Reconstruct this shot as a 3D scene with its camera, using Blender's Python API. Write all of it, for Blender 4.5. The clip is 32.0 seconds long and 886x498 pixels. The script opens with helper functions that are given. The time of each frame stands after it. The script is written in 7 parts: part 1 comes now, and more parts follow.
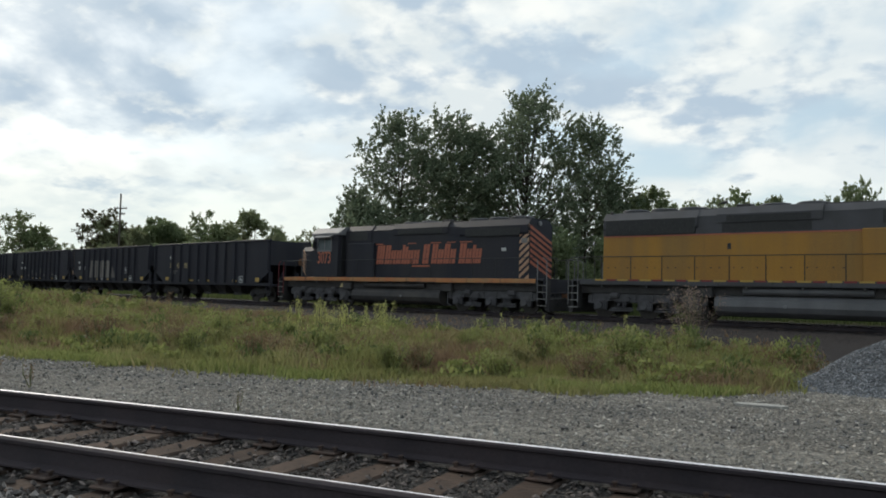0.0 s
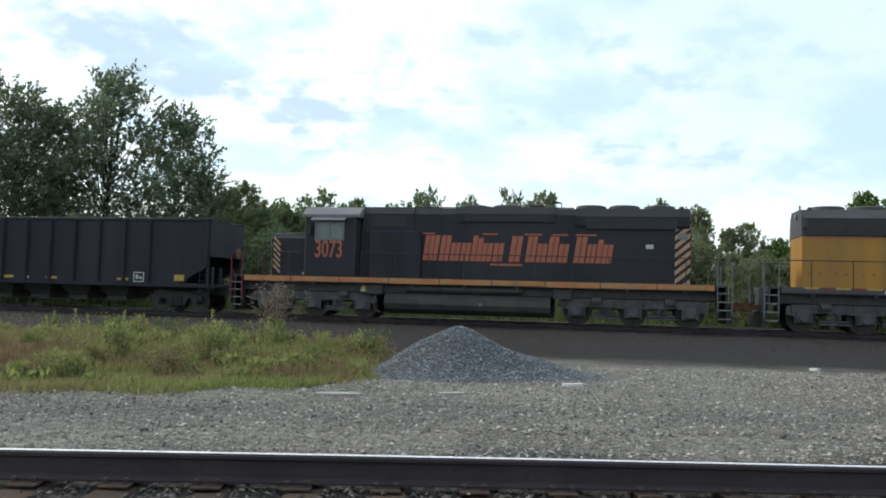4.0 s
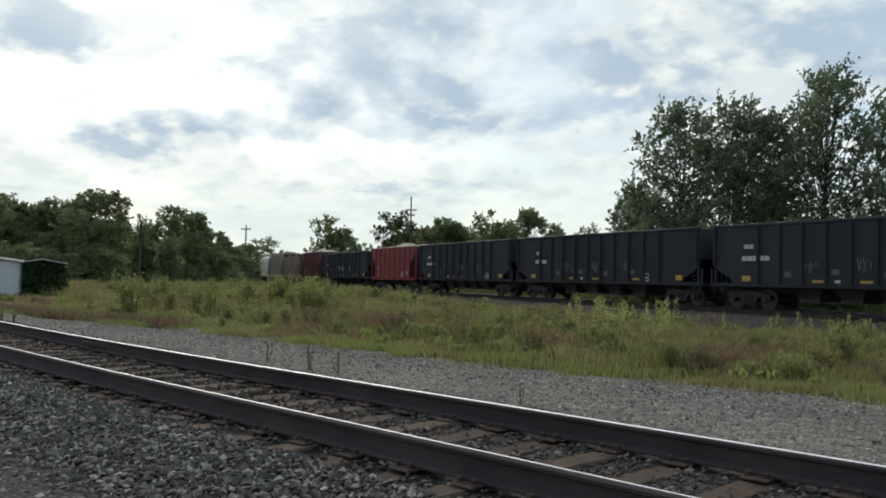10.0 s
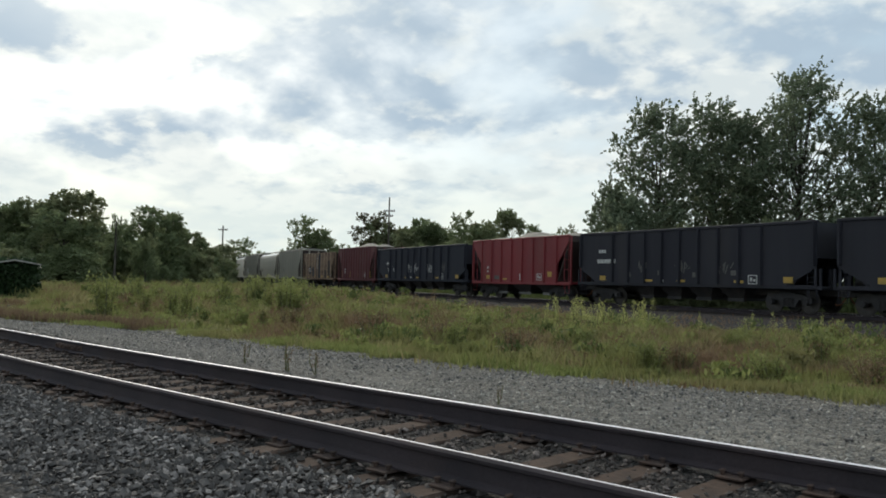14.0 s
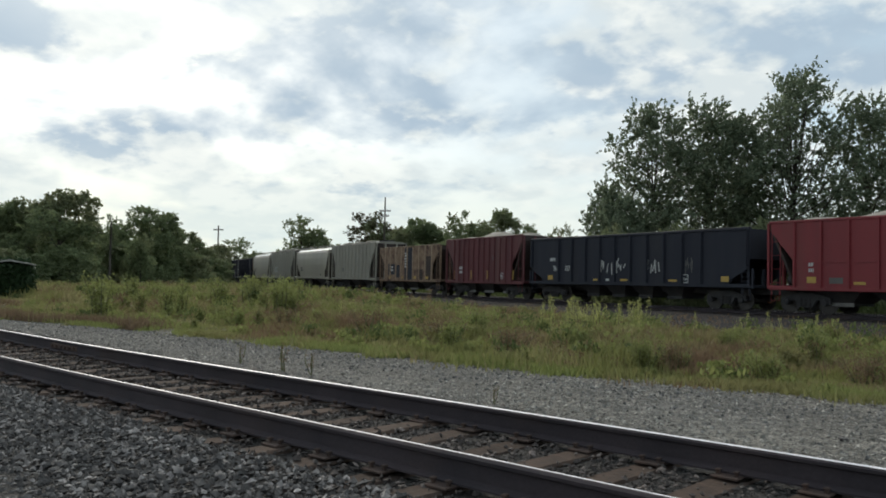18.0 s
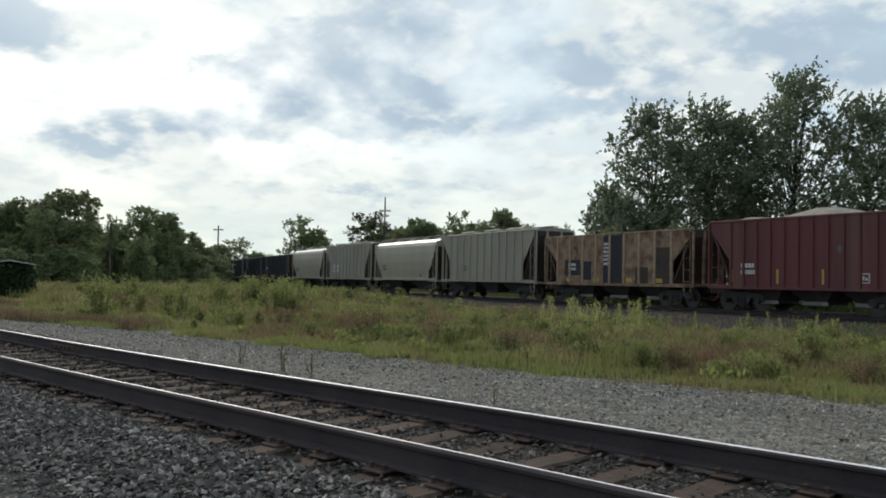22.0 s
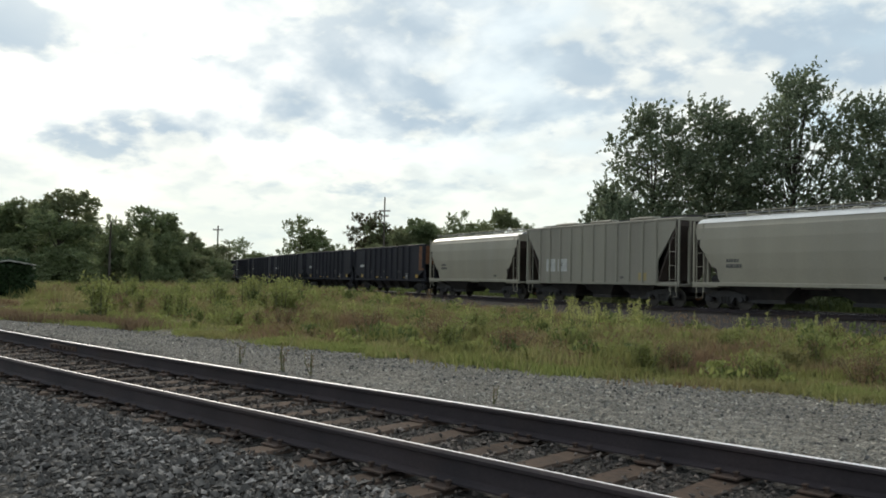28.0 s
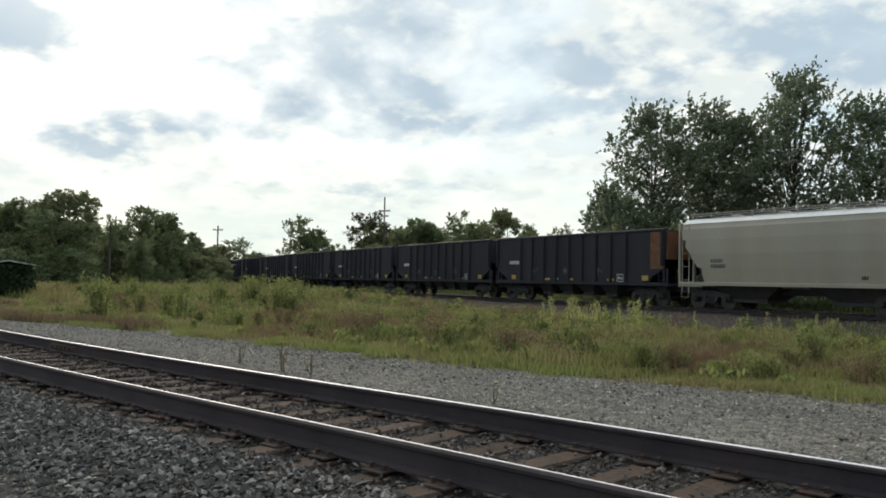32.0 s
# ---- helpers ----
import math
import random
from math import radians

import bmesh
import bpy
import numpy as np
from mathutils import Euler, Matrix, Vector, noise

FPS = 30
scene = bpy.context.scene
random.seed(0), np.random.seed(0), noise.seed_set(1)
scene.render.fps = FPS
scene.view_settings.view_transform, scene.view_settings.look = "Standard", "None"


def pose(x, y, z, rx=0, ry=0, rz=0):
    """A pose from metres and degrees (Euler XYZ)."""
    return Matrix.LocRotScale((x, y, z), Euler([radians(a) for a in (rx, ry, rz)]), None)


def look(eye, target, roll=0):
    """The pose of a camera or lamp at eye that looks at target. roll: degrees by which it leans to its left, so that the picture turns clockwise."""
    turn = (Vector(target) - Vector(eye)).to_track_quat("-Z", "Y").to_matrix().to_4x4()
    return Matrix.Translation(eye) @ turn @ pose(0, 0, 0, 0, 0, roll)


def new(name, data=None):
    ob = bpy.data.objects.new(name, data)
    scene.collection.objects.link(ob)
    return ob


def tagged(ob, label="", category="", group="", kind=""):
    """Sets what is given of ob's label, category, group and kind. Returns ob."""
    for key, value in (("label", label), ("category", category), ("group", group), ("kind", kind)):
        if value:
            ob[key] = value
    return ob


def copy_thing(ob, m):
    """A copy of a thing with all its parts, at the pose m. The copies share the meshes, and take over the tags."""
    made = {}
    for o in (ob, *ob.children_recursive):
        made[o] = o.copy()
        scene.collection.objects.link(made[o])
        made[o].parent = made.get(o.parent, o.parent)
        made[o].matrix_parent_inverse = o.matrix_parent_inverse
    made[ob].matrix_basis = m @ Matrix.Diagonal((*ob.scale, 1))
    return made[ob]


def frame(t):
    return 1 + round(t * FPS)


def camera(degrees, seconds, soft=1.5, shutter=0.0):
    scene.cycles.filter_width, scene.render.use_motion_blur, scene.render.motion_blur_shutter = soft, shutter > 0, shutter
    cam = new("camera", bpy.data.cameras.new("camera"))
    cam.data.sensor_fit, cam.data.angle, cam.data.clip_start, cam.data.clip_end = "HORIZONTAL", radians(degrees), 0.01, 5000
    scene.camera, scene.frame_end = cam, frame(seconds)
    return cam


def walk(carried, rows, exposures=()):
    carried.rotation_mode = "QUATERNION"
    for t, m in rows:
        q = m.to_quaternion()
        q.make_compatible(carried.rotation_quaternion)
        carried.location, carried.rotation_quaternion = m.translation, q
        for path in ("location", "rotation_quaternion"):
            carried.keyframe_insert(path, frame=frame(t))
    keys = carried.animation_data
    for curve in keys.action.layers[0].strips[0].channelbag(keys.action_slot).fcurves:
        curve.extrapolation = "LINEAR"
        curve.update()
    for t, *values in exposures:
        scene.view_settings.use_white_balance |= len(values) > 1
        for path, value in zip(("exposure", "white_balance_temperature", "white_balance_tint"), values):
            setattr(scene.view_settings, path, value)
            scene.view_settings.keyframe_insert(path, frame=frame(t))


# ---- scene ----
CAM_Z = 1.22
cam = camera(57.0, 32.0, soft=1.8)
walk(cam, [
    (0, pose(0, 0, CAM_Z, 92.90, -1.25, 24.80)),
    (0.5, pose(0, 0, CAM_Z, 92.99, -1.30, 21.27)),
    (1, pose(0, 0, CAM_Z, 93.02, -1.36, 18.02)),
    (1.5, pose(0, 0, CAM_Z, 93.03, -1.44, 14.72)),
    (2, pose(0, 0, CAM_Z, 93.05, -1.54, 10.80)),
    (2.5, pose(0, 0, CAM_Z, 93.14, -1.52, 6.73)),
    (3, pose(0, 0, CAM_Z, 93.21, -1.55, 3.24)),
    (3.5, pose(0, 0, CAM_Z, 93.24, -1.55, -0.30)),
    (4, pose(0, 0, CAM_Z, 93.23, -1.55, -3.48)),
    (4.5, pose(0, 0, CAM_Z, 93.17, -1.55, -6.93)),
    (5, pose(0, 0, CAM_Z, 93.18, -1.60, -8.99)),
    (5.5, pose(0, 0, CAM_Z, 93.19, -1.64, -8.39)),
    (6, pose(0, 0, CAM_Z, 93.20, -1.72, -5.30)),
    (6.5, pose(0, 0, CAM_Z, 93.20, -1.72, 0.11)),
    (7, pose(0, 0, CAM_Z, 93.07, -1.70, 8.61)),
    (7.5, pose(0, 0, CAM_Z, 92.85, -1.50, 21.22)),
    (8, pose(0, 0, CAM_Z, 92.44, -1.46, 34.55)),
    (8.5, pose(0, 0, CAM_Z, 92.27, -1.39, 41.12)),
    (9, pose(0, 0, CAM_Z, 92.16, -1.37, 44.76)),
    (9.5, pose(0, 0, CAM_Z, 92.17, -1.31, 44.44)),
    (10, pose(0, 0, CAM_Z, 92.22, -1.30, 44.19)),
    (10.5, pose(0, 0, CAM_Z, 92.28, -1.27, 44.00)),
    (11, pose(0, 0, CAM_Z, 92.29, -1.28, 43.80)),
    (11.5, pose(0, 0, CAM_Z, 92.29, -1.25, 43.59)),
    (12, pose(0, 0, CAM_Z, 92.30, -1.25, 43.29)),
    (12.5, pose(0, 0, CAM_Z, 92.30, -1.23, 43.07)),
    (13, pose(0, 0, CAM_Z, 92.31, -1.25, 42.92)),
    (13.5, pose(0, 0, CAM_Z, 92.31, -1.25, 42.74)),
    (14, pose(0, 0, CAM_Z, 92.32, -1.27, 42.66)),
    (14.5, pose(0, 0, CAM_Z, 92.32, -1.27, 42.58)),
    (16.5, pose(0, 0, CAM_Z, 92.32, -1.22, 42.37)),
    (20, pose(0, 0, CAM_Z, 92.32, -1.23, 42.37)),
    (25.5, pose(0, 0, CAM_Z, 92.32, -1.21, 42.35)),
    (32, pose(0, 0, CAM_Z, 92.32, -1.18, 42.34)),
], exposures=[(0, 0.06, 6650, 9.5), (2, 0.44, 6550, 9), (4.5, 0.55, 6400, 8), (6.5, 0.58, 6400, 8), (7, 0.66, 6450, 8), (8, 0.47, 6500, 8), (9, 0.06, 6600, 8.5), (14, -0.02, 6600, 8.5), (19, -0.02, 6600, 8.5), (25, 0.06, 6600, 8.5), (28.5, 0.14, 6850, 8.5), (32, 0.15, 6850, 8.5)])

# ---- light: veiled sun low behind the train, broken cloud all over ----
# the darker cloud banks: azimuth, elevation, half width, half height (degrees), weight
WEST_BANKS = ((-70.1, 15.4, 3.0, 1.9, 0.8), (-46.9, 17.0, 4.2, 3.4, 1.0), (-51.8, 14.7, 4.8, 1.6, 0.8), (-56.4, 13.0, 3.6, 1.5, 0.7), (-36.9, 16.2, 4.6, 2.6, 0.75), (-40.4, 13.4, 4.0, 1.4, 0.6),
              (-31.8, 13.3, 4.8, 1.7, 0.65), (-48.0, 12.0, 6.2, 2.0, 0.7), (-55.7, 10.5, 6.0, 1.2, 0.75), (-61.6, 10.9, 3.2, 1.2, 0.7), (-68.0, 10.5, 3.0, 2.6, 0.65), (-44.4, 10.3, 4.6, 1.0, 0.75),
              (-65.4, 8.8, 4.0, 0.9, 0.55), (-35.6, 11.7, 4.6, 1.1, 0.5), (-46.0, 6.2, 8.0, 0.7, 0.45), (-60.3, 13.3, 2.2, 0.9, 0.65), (-60.0, 20.5, 7.0, 2.0, 0.6), (-42.0, 21.5, 8.0, 2.2, 0.7))
NORTH_BANKS = ((-21.5, 16.4, 7.0, 2.1, 0.75), (-14.5, 14.6, 5.4, 2.0, 0.65), (-9.2, 9.8, 3.6, 1.1, 0.45), (-2.4, 14.4, 6.0, 3.0, 0.35), (-8.0, 12.2, 5.0, 1.0, 0.4), (-12.0, 14.3, 3.2, 0.8, 0.35),
               (-7.8, 7.9, 4.6, 0.8, 0.3), (4.7, 12.2, 9.0, 1.1, 0.4), (8.6, 18.0, 8.0, 1.4, 0.45), (17.4, 14.5, 3.6, 1.1, 0.4), (20.4, 9.5, 8.9, 1.3, 0.4), (-26.0, 20.8, 8.0, 2.0, 0.6), (24.0, 16.5, 6.0, 2.0, 0.45))
SUN_AZ, SUN_EL = -62.0, 30.0


def build_light():
    w = bpy.data.worlds.new("sky")
    scene.world = w
    w.use_nodes = True
    nt = w.node_tree
    nt.nodes.clear()
    N, L = nt.nodes.new, nt.links.new

    def math_node(op, a=None, b=None, clamp=False):
        n = N("ShaderNodeMath")
        n.operation, n.use_clamp = op, clamp
        for i, v in enumerate((a, b)):
            if v is None:
                continue
            if isinstance(v, (int, float)):
                n.inputs[i].default_value = v
            else:
                L(v, n.inputs[i])
        return n.outputs[0]

    def mix(f, a, b):
        n = N("ShaderNodeMix")
        n.data_type = "RGBA"
        if isinstance(f, (int, float)):
            n.inputs["Factor"].default_value = f
        else:
            L(f, n.inputs["Factor"])
        for name, v in (("A", a), ("B", b)):
            s = [i for i in n.inputs if i.name == name and i.type == "RGBA"][0]
            if isinstance(v, tuple):
                s.default_value = (*v, 1)
            else:
                L(v, s)
        return [o for o in n.outputs if o.type == "RGBA"][0]

    def ramp(v, lo, hi):
        n = N("ShaderNodeMapRange")
        n.interpolation_type = "SMOOTHSTEP"
        L(v, n.inputs[0])
        n.inputs[1].default_value, n.inputs[2].default_value = lo, hi
        return n.outputs[0]

    def noise_node(vec, scale, detail, rough=0.5, dist=0.0):
        n = N("ShaderNodeTexNoise")
        L(vec, n.inputs["Vector"])
        n.inputs["Scale"].default_value, n.inputs["Detail"].default_value = scale, detail
        n.inputs["Roughness"].default_value, n.inputs["Distortion"].default_value = rough, dist
        return n.outputs["Fac"]

    sky = N("ShaderNodeTexSky")
    sky.sky_type, sky.sun_disc = "NISHITA", False
    sky.sun_elevation, sky.sun_rotation = radians(SUN_EL), radians(SUN_AZ)
    sky.air_density, sky.dust_density = 1.0, 2.0
    bright = N("ShaderNodeVectorMath")
    bright.operation = "SCALE"
    L(sky.outputs[0], bright.inputs[0])
    bright.inputs["Scale"].default_value = 0.10

    tc = N("ShaderNodeTexCoord")
    sep = N("ShaderNodeSeparateXYZ")
    L(tc.outputs["Generated"], sep.inputs[0])
    z = math_node("ADD", math_node("MAXIMUM", sep.outputs[2], 0.0), 0.34)
    flat = N("ShaderNodeCombineXYZ")
    L(math_node("DIVIDE", sep.outputs[0], z), flat.inputs[0])
    L(math_node("DIVIDE", sep.outputs[1], z), flat.inputs[1])
    plane = flat.outputs[0]
    cover = noise_node(plane, 2.3, 6.0, 0.5, 0.2)
    shade = math_node("ADD", math_node("MULTIPLY", noise_node(plane, 4.0, 5.0, 0.5, 0.1), 0.62), math_node("MULTIPLY", noise_node(plane, 10.5, 5.0, 0.5, 0.2), 0.38))
    wisp = noise_node(plane, 0.8, 3.0, 0.5)
    gap = mix(0.6, bright.outputs[0], (0.64, 0.83, 0.95))
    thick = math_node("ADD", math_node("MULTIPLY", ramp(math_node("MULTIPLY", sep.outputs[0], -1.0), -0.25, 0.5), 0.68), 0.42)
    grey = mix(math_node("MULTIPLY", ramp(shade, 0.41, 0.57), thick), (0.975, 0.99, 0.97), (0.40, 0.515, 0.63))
    # the banks, with edges torn by two scales of noise
    def warped(value, vec, scale, detail, amount):
        return math_node("ADD", value, math_node("MULTIPLY", math_node("SUBTRACT", noise_node(vec, scale, detail, 0.6), 0.5), amount))

    shifted = N("ShaderNodeVectorMath")
    shifted.operation = "ADD"
    L(plane, shifted.inputs[0])
    shifted.inputs[1].default_value = (7.3, 2.1, 0.0)
    az = math_node("MULTIPLY", math_node("ARCTAN2", sep.outputs[0], sep.outputs[1]), 180 / math.pi)
    el = math_node("MULTIPLY", math_node("ARCSINE", sep.outputs[2]), 180 / math.pi)
    az = warped(warped(az, plane, 5.0, 5.0, 8.0), plane, 17.0, 4.0, 5.0)
    el = warped(warped(el, shifted.outputs[0], 5.0, 5.0, 3.4), shifted.outputs[0], 17.0, 4.0, 2.6)
    bank = None
    for a, e, ra, re, weight in WEST_BANKS + NORTH_BANKS:
        du = math_node("DIVIDE", math_node("SUBTRACT", az, a), ra)
        dv = math_node("DIVIDE", math_node("SUBTRACT", el, e), re)
        r = math_node("SQRT", math_node("ADD", math_node("MULTIPLY", du, du), math_node("MULTIPLY", dv, dv)))
        one = math_node("MULTIPLY", ramp(r, 1.75, 0.2), weight)
        bank = one if bank is None else math_node("ADD", bank, one)
    tear = math_node("ADD", math_node("MULTIPLY", noise_node(plane, 7.0, 5.0, 0.5, 0.2), 1.9), math_node("MULTIPLY", noise_node(shifted.outputs[0], 15.0, 5.0, 0.5, 0.2), 1.3))
    bank = math_node("ADD", math_node("MULTIPLY", math_node("MINIMUM", bank, 1.0), 0.92), math_node("MULTIPLY", math_node("SUBTRACT", tear, 1.6), 1.25))
    bank = ramp(bank, 0.06, 0.86)
    front = math_node("MULTIPLY", ramp(sep.outputs[1], 0.0, 0.3), ramp(sep.outputs[2], 0.5, 0.34))
    grey = mix(math_node("MULTIPLY", front, 0.62), grey, (0.90, 0.955, 0.945))
    grey = mix(math_node("MULTIPLY", bank, 0.88), grey, (0.385, 0.515, 0.66))
    cloud = mix(ramp(wisp, 0.35, 0.65), grey, mix(0.1, grey, (0.98, 1.0, 0.98)))
    body = mix(ramp(cover, 0.36, 0.55), gap, cloud)
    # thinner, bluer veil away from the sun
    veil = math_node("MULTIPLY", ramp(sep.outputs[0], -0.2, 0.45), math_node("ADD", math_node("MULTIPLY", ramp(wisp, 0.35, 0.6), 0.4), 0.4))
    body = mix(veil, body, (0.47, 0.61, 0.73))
    # paler near the horizon, glare round the veiled sun
    low = mix(math_node("MULTIPLY", ramp(sep.outputs[2], 0.17, 0.03), 0.72), body, (0.82, 0.91, 0.87))
    sun_dir = (math.sin(radians(SUN_AZ)) * math.cos(radians(SUN_EL)), math.cos(radians(SUN_AZ)) * math.cos(radians(SUN_EL)), math.sin(radians(SUN_EL)))
    dot = N("ShaderNodeVectorMath")
    dot.operation = "DOT_PRODUCT"
    L(tc.outputs["Generated"], dot.inputs[0])
    dot.inputs[1].default_value = sun_dir
    glare = ramp(dot.outputs["Value"], 0.94, 1.0)
    out_col = mix(math_node("MULTIPLY", glare, 0.4), low, (1.6, 1.6, 1.5))
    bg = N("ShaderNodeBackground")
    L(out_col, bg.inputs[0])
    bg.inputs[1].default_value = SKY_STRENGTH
    o = N("ShaderNodeOutputWorld")
    L(bg.outputs[0], o.inputs[0])

    sun = bpy.data.lights.new("sun", "SUN")
    sun.energy, sun.angle, sun.color = SUN_STRENGTH, radians(6), (1.0, 0.93, 0.82)
    so = new("sun", sun)
    so.matrix_basis = look(Vector(sun_dir) * 100, (0, 0, 0))


SKY_STRENGTH, SUN_STRENGTH = 1.0, 1.75
scene.view_settings.exposure = 0.0
build_light()

# ---- materials ----
def surf(name, c1, c2=None, scale=3.0, rough=0.7, metal=0.0, bump=0.15, fine=40.0, stain=None, stain_scale=0.8, stain_amount=0.5,
         jitter=0.0, streak=False, island=0.0, spec=0.5):
    """A worn surface: two tones at a broad scale, fine grain, stains, bump; jitter varies it from object to object."""
    m = bpy.data.materials.new(name)
    m.use_nodes = True
    nt = m.node_tree
    N, L = nt.nodes.new, nt.links.new
    b = nt.nodes["Principled BSDF"]
    tc = N("ShaderNodeTexCoord")
    mp = N("ShaderNodeMapping")
    L(tc.outputs["Object"], mp.inputs[0])
    if streak:
        mp.inputs["Scale"].default_value = (1.0, 1.0, 0.12)

    def noise_node(sc, det, vec=mp.outputs[0]):
        n = N("ShaderNodeTexNoise")
        L(vec, n.inputs["Vector"])
        n.inputs["Scale"].default_value, n.inputs["Detail"].default_value = sc, det
        return n.outputs["Fac"]

    def rng(v, lo, hi, a=0.0, z=1.0):
        n = N("ShaderNodeMapRange")
        L(v, n.inputs[0])
        for i, q in enumerate((lo, hi, a, z)):
            n.inputs[i + 1].default_value = q
        return n.outputs[0]

    def mix(f, a, c, kind="MIX"):
        n = N("ShaderNodeMix")
        n.data_type, n.blend_type = "RGBA", kind
        if isinstance(f, (int, float)):
            n.inputs["Factor"].default_value = f
        else:
            L(f, n.inputs["Factor"])
        for key, v in (("A", a), ("B", c)):
            s = [i for i in n.inputs if i.name == key and i.type == "RGBA"][0]
            if isinstance(v, tuple):
                s.default_value = (*v, 1)
            else:
                L(v, s)
        return [o for o in n.outputs if o.type == "RGBA"][0]

    c2 = c2 or tuple(q * 0.75 for q in c1)
    broad = noise_node(scale, 6)
    grain = noise_node(fine, 4, tc.outputs["Object"])
    col = mix(rng(broad, 0.35, 0.65), c1, c2)
    if stain:
        col = mix(rng(noise_node(stain_scale, 7), 0.52, 0.68, 0, stain_amount), col, stain)
    g = rng(grain, 0.3, 0.7, 0.78, 1.18)
    gc = N("ShaderNodeCombineColor")
    for i in range(3):
        L(g, gc.inputs[i])
    col = mix(1.0, col, gc.outputs[0], "MULTIPLY")
    if jitter or island:
        if island:
            src = N("ShaderNodeNewGeometry").outputs["Random Per Island"]
            amount = island
        else:
            src = N("ShaderNodeObjectInfo").outputs["Random"]
            amount = jitter
        if island:
            pw = N("ShaderNodeMath")
            pw.operation = "POWER"
            L(src, pw.inputs[0])
            pw.inputs[1].default_value = 3.6
            j = rng(pw.outputs[0], 0, 1, 0.62, 0.62 + 4.8 * amount)
        else:
            j = rng(src, 0, 1, 1 - amount, 1 + amount)
        jc = N("ShaderNodeCombineColor")
        for i in range(3):
            L(j, jc.inputs[i])
        col = mix(1.0, col, jc.outputs[0], "MULTIPLY")
    L(col, b.inputs["Base Color"])
    L(rng(grain, 0.3, 0.7, max(0.03, rough - 0.12), min(1, rough + 0.1)), b.inputs["Roughness"])
    b.inputs["Metallic"].default_value = metal
    b.inputs["Specular IOR Level"].default_value = spec
    if bump:
        bp = N("ShaderNodeBump")
        bp.inputs["Strength"].default_value, bp.inputs["Distance"].default_value = bump, 0.02
        L(grain, bp.inputs["Height"])
        L(bp.outputs[0], b.inputs["Normal"])
    return m


def leaf_mat(name, c1, c2, glow=0.35, patch=None, patch_scale=0.12, patch2=None):
    """Leaves and blades: tone varies blade by blade and by broad patches, some light comes through."""
    m = bpy.data.materials.new(name)
    m.use_nodes = True
    nt = m.node_tree
    N, L = nt.nodes.new, nt.links.new
    b = nt.nodes["Principled BSDF"]

    def mix(f, a, c):
        n = N("ShaderNodeMix")
        n.data_type = "RGBA"
        L(f, n.inputs["Factor"])
        for key, v in (("A", a), ("B", c)):
            s = [i for i in n.inputs if i.name == key and i.type == "RGBA"][0]
            if isinstance(v, tuple):
                s.default_value = (*v, 1)
            else:
                L(v, s)
        return [o for o in n.outputs if o.type == "RGBA"][0]

    geo = N("ShaderNodeNewGeometry")
    col = mix(geo.outputs["Random Per Island"], c1, c2)
    for k, (pc, off) in enumerate(((patch, 0.0), (patch2, 37.0))):
        if not pc:
            continue
        mp = N("ShaderNodeMapping")
        L(geo.outputs["Position"], mp.inputs[0])
        mp.inputs["Location"].default_value = (off, off * 0.7, 0)
        n = N("ShaderNodeTexNoise")
        L(mp.outputs[0], n.inputs["Vector"])
        n.inputs["Scale"].default_value, n.inputs["Detail"].default_value = patch_scale * (1 + k), 5
        r = N("ShaderNodeMapRange")
        L(n.outputs["Fac"], r.inputs[0])
        r.inputs[1].default_value, r.inputs[2].default_value, r.inputs[4].default_value = 0.46, 0.56, 0.85
        col = mix(r.outputs[0], col, pc)
    L(col, b.inputs["Base Color"])
    b.inputs["Roughness"].default_value = 0.65
    b.inputs["Specular IOR Level"].default_value = 0.25
    tr = N("ShaderNodeBsdfTranslucent")
    L(col, tr.inputs[0])
    ms = N("ShaderNodeMixShader")
    ms.inputs[0].default_value = glow
    out = nt.nodes["Material Output"]
    L(b.outputs[0], ms.inputs[1])
    L(tr.outputs[0], ms.inputs[2])
    L(ms.outputs[0], out.inputs[0])
    return m


M = {}
M["black_paint"] = surf("black locomotive paint", (0.018, 0.019, 0.026), (0.026, 0.026, 0.033), 0.9, 0.62, bump=0.05, spec=0.25, stain=(0.042, 0.038, 0.036), stain_scale=0.5, stain_amount=0.35, streak=True)
M["orange_paint"] = surf("orange paint", (0.37, 0.105, 0.055), (0.31, 0.09, 0.05), 2.0, 0.55, bump=0.05, stain=(0.12, 0.06, 0.04), stain_scale=1.6, stain_amount=0.4)
M["nose_stripe"] = surf("faded pale orange stripe paint", (0.46, 0.27, 0.17), (0.36, 0.21, 0.13), 2.0, 0.6, bump=0.05)
M["stripe_paint"] = surf("orange and gold sill paint", (0.40, 0.135, 0.04), (0.36, 0.19, 0.07), 1.4, 0.5, bump=0.05, stain=(0.14, 0.08, 0.05), stain_scale=1.8, stain_amount=0.4)
M["yellow_paint"] = surf("yellow paint", (0.35, 0.17, 0.015), (0.285, 0.138, 0.018), 1.2, 0.55, bump=0.05, stain=(0.20, 0.12, 0.035), stain_scale=0.9, stain_amount=0.55, streak=True)
M["loco_grey"] = surf("dark grey roof paint", (0.055, 0.055, 0.062), (0.04, 0.04, 0.045), 1.0, 0.6, bump=0.06, stain=(0.03, 0.028, 0.026), stain_amount=0.5)
M["silver_roof"] = surf("dull silver roof paint", (0.155, 0.155, 0.16), (0.12, 0.12, 0.125), 1.5, 0.45, bump=0.05)
# on the discharge bays this dark tone stands in for shade
M["under_dark"] = surf("oily running gear", (0.027, 0.025, 0.026), (0.040, 0.037, 0.036), 3.0, 0.7, bump=0.2, stain=(0.07, 0.06, 0.05), stain_amount=0.5)
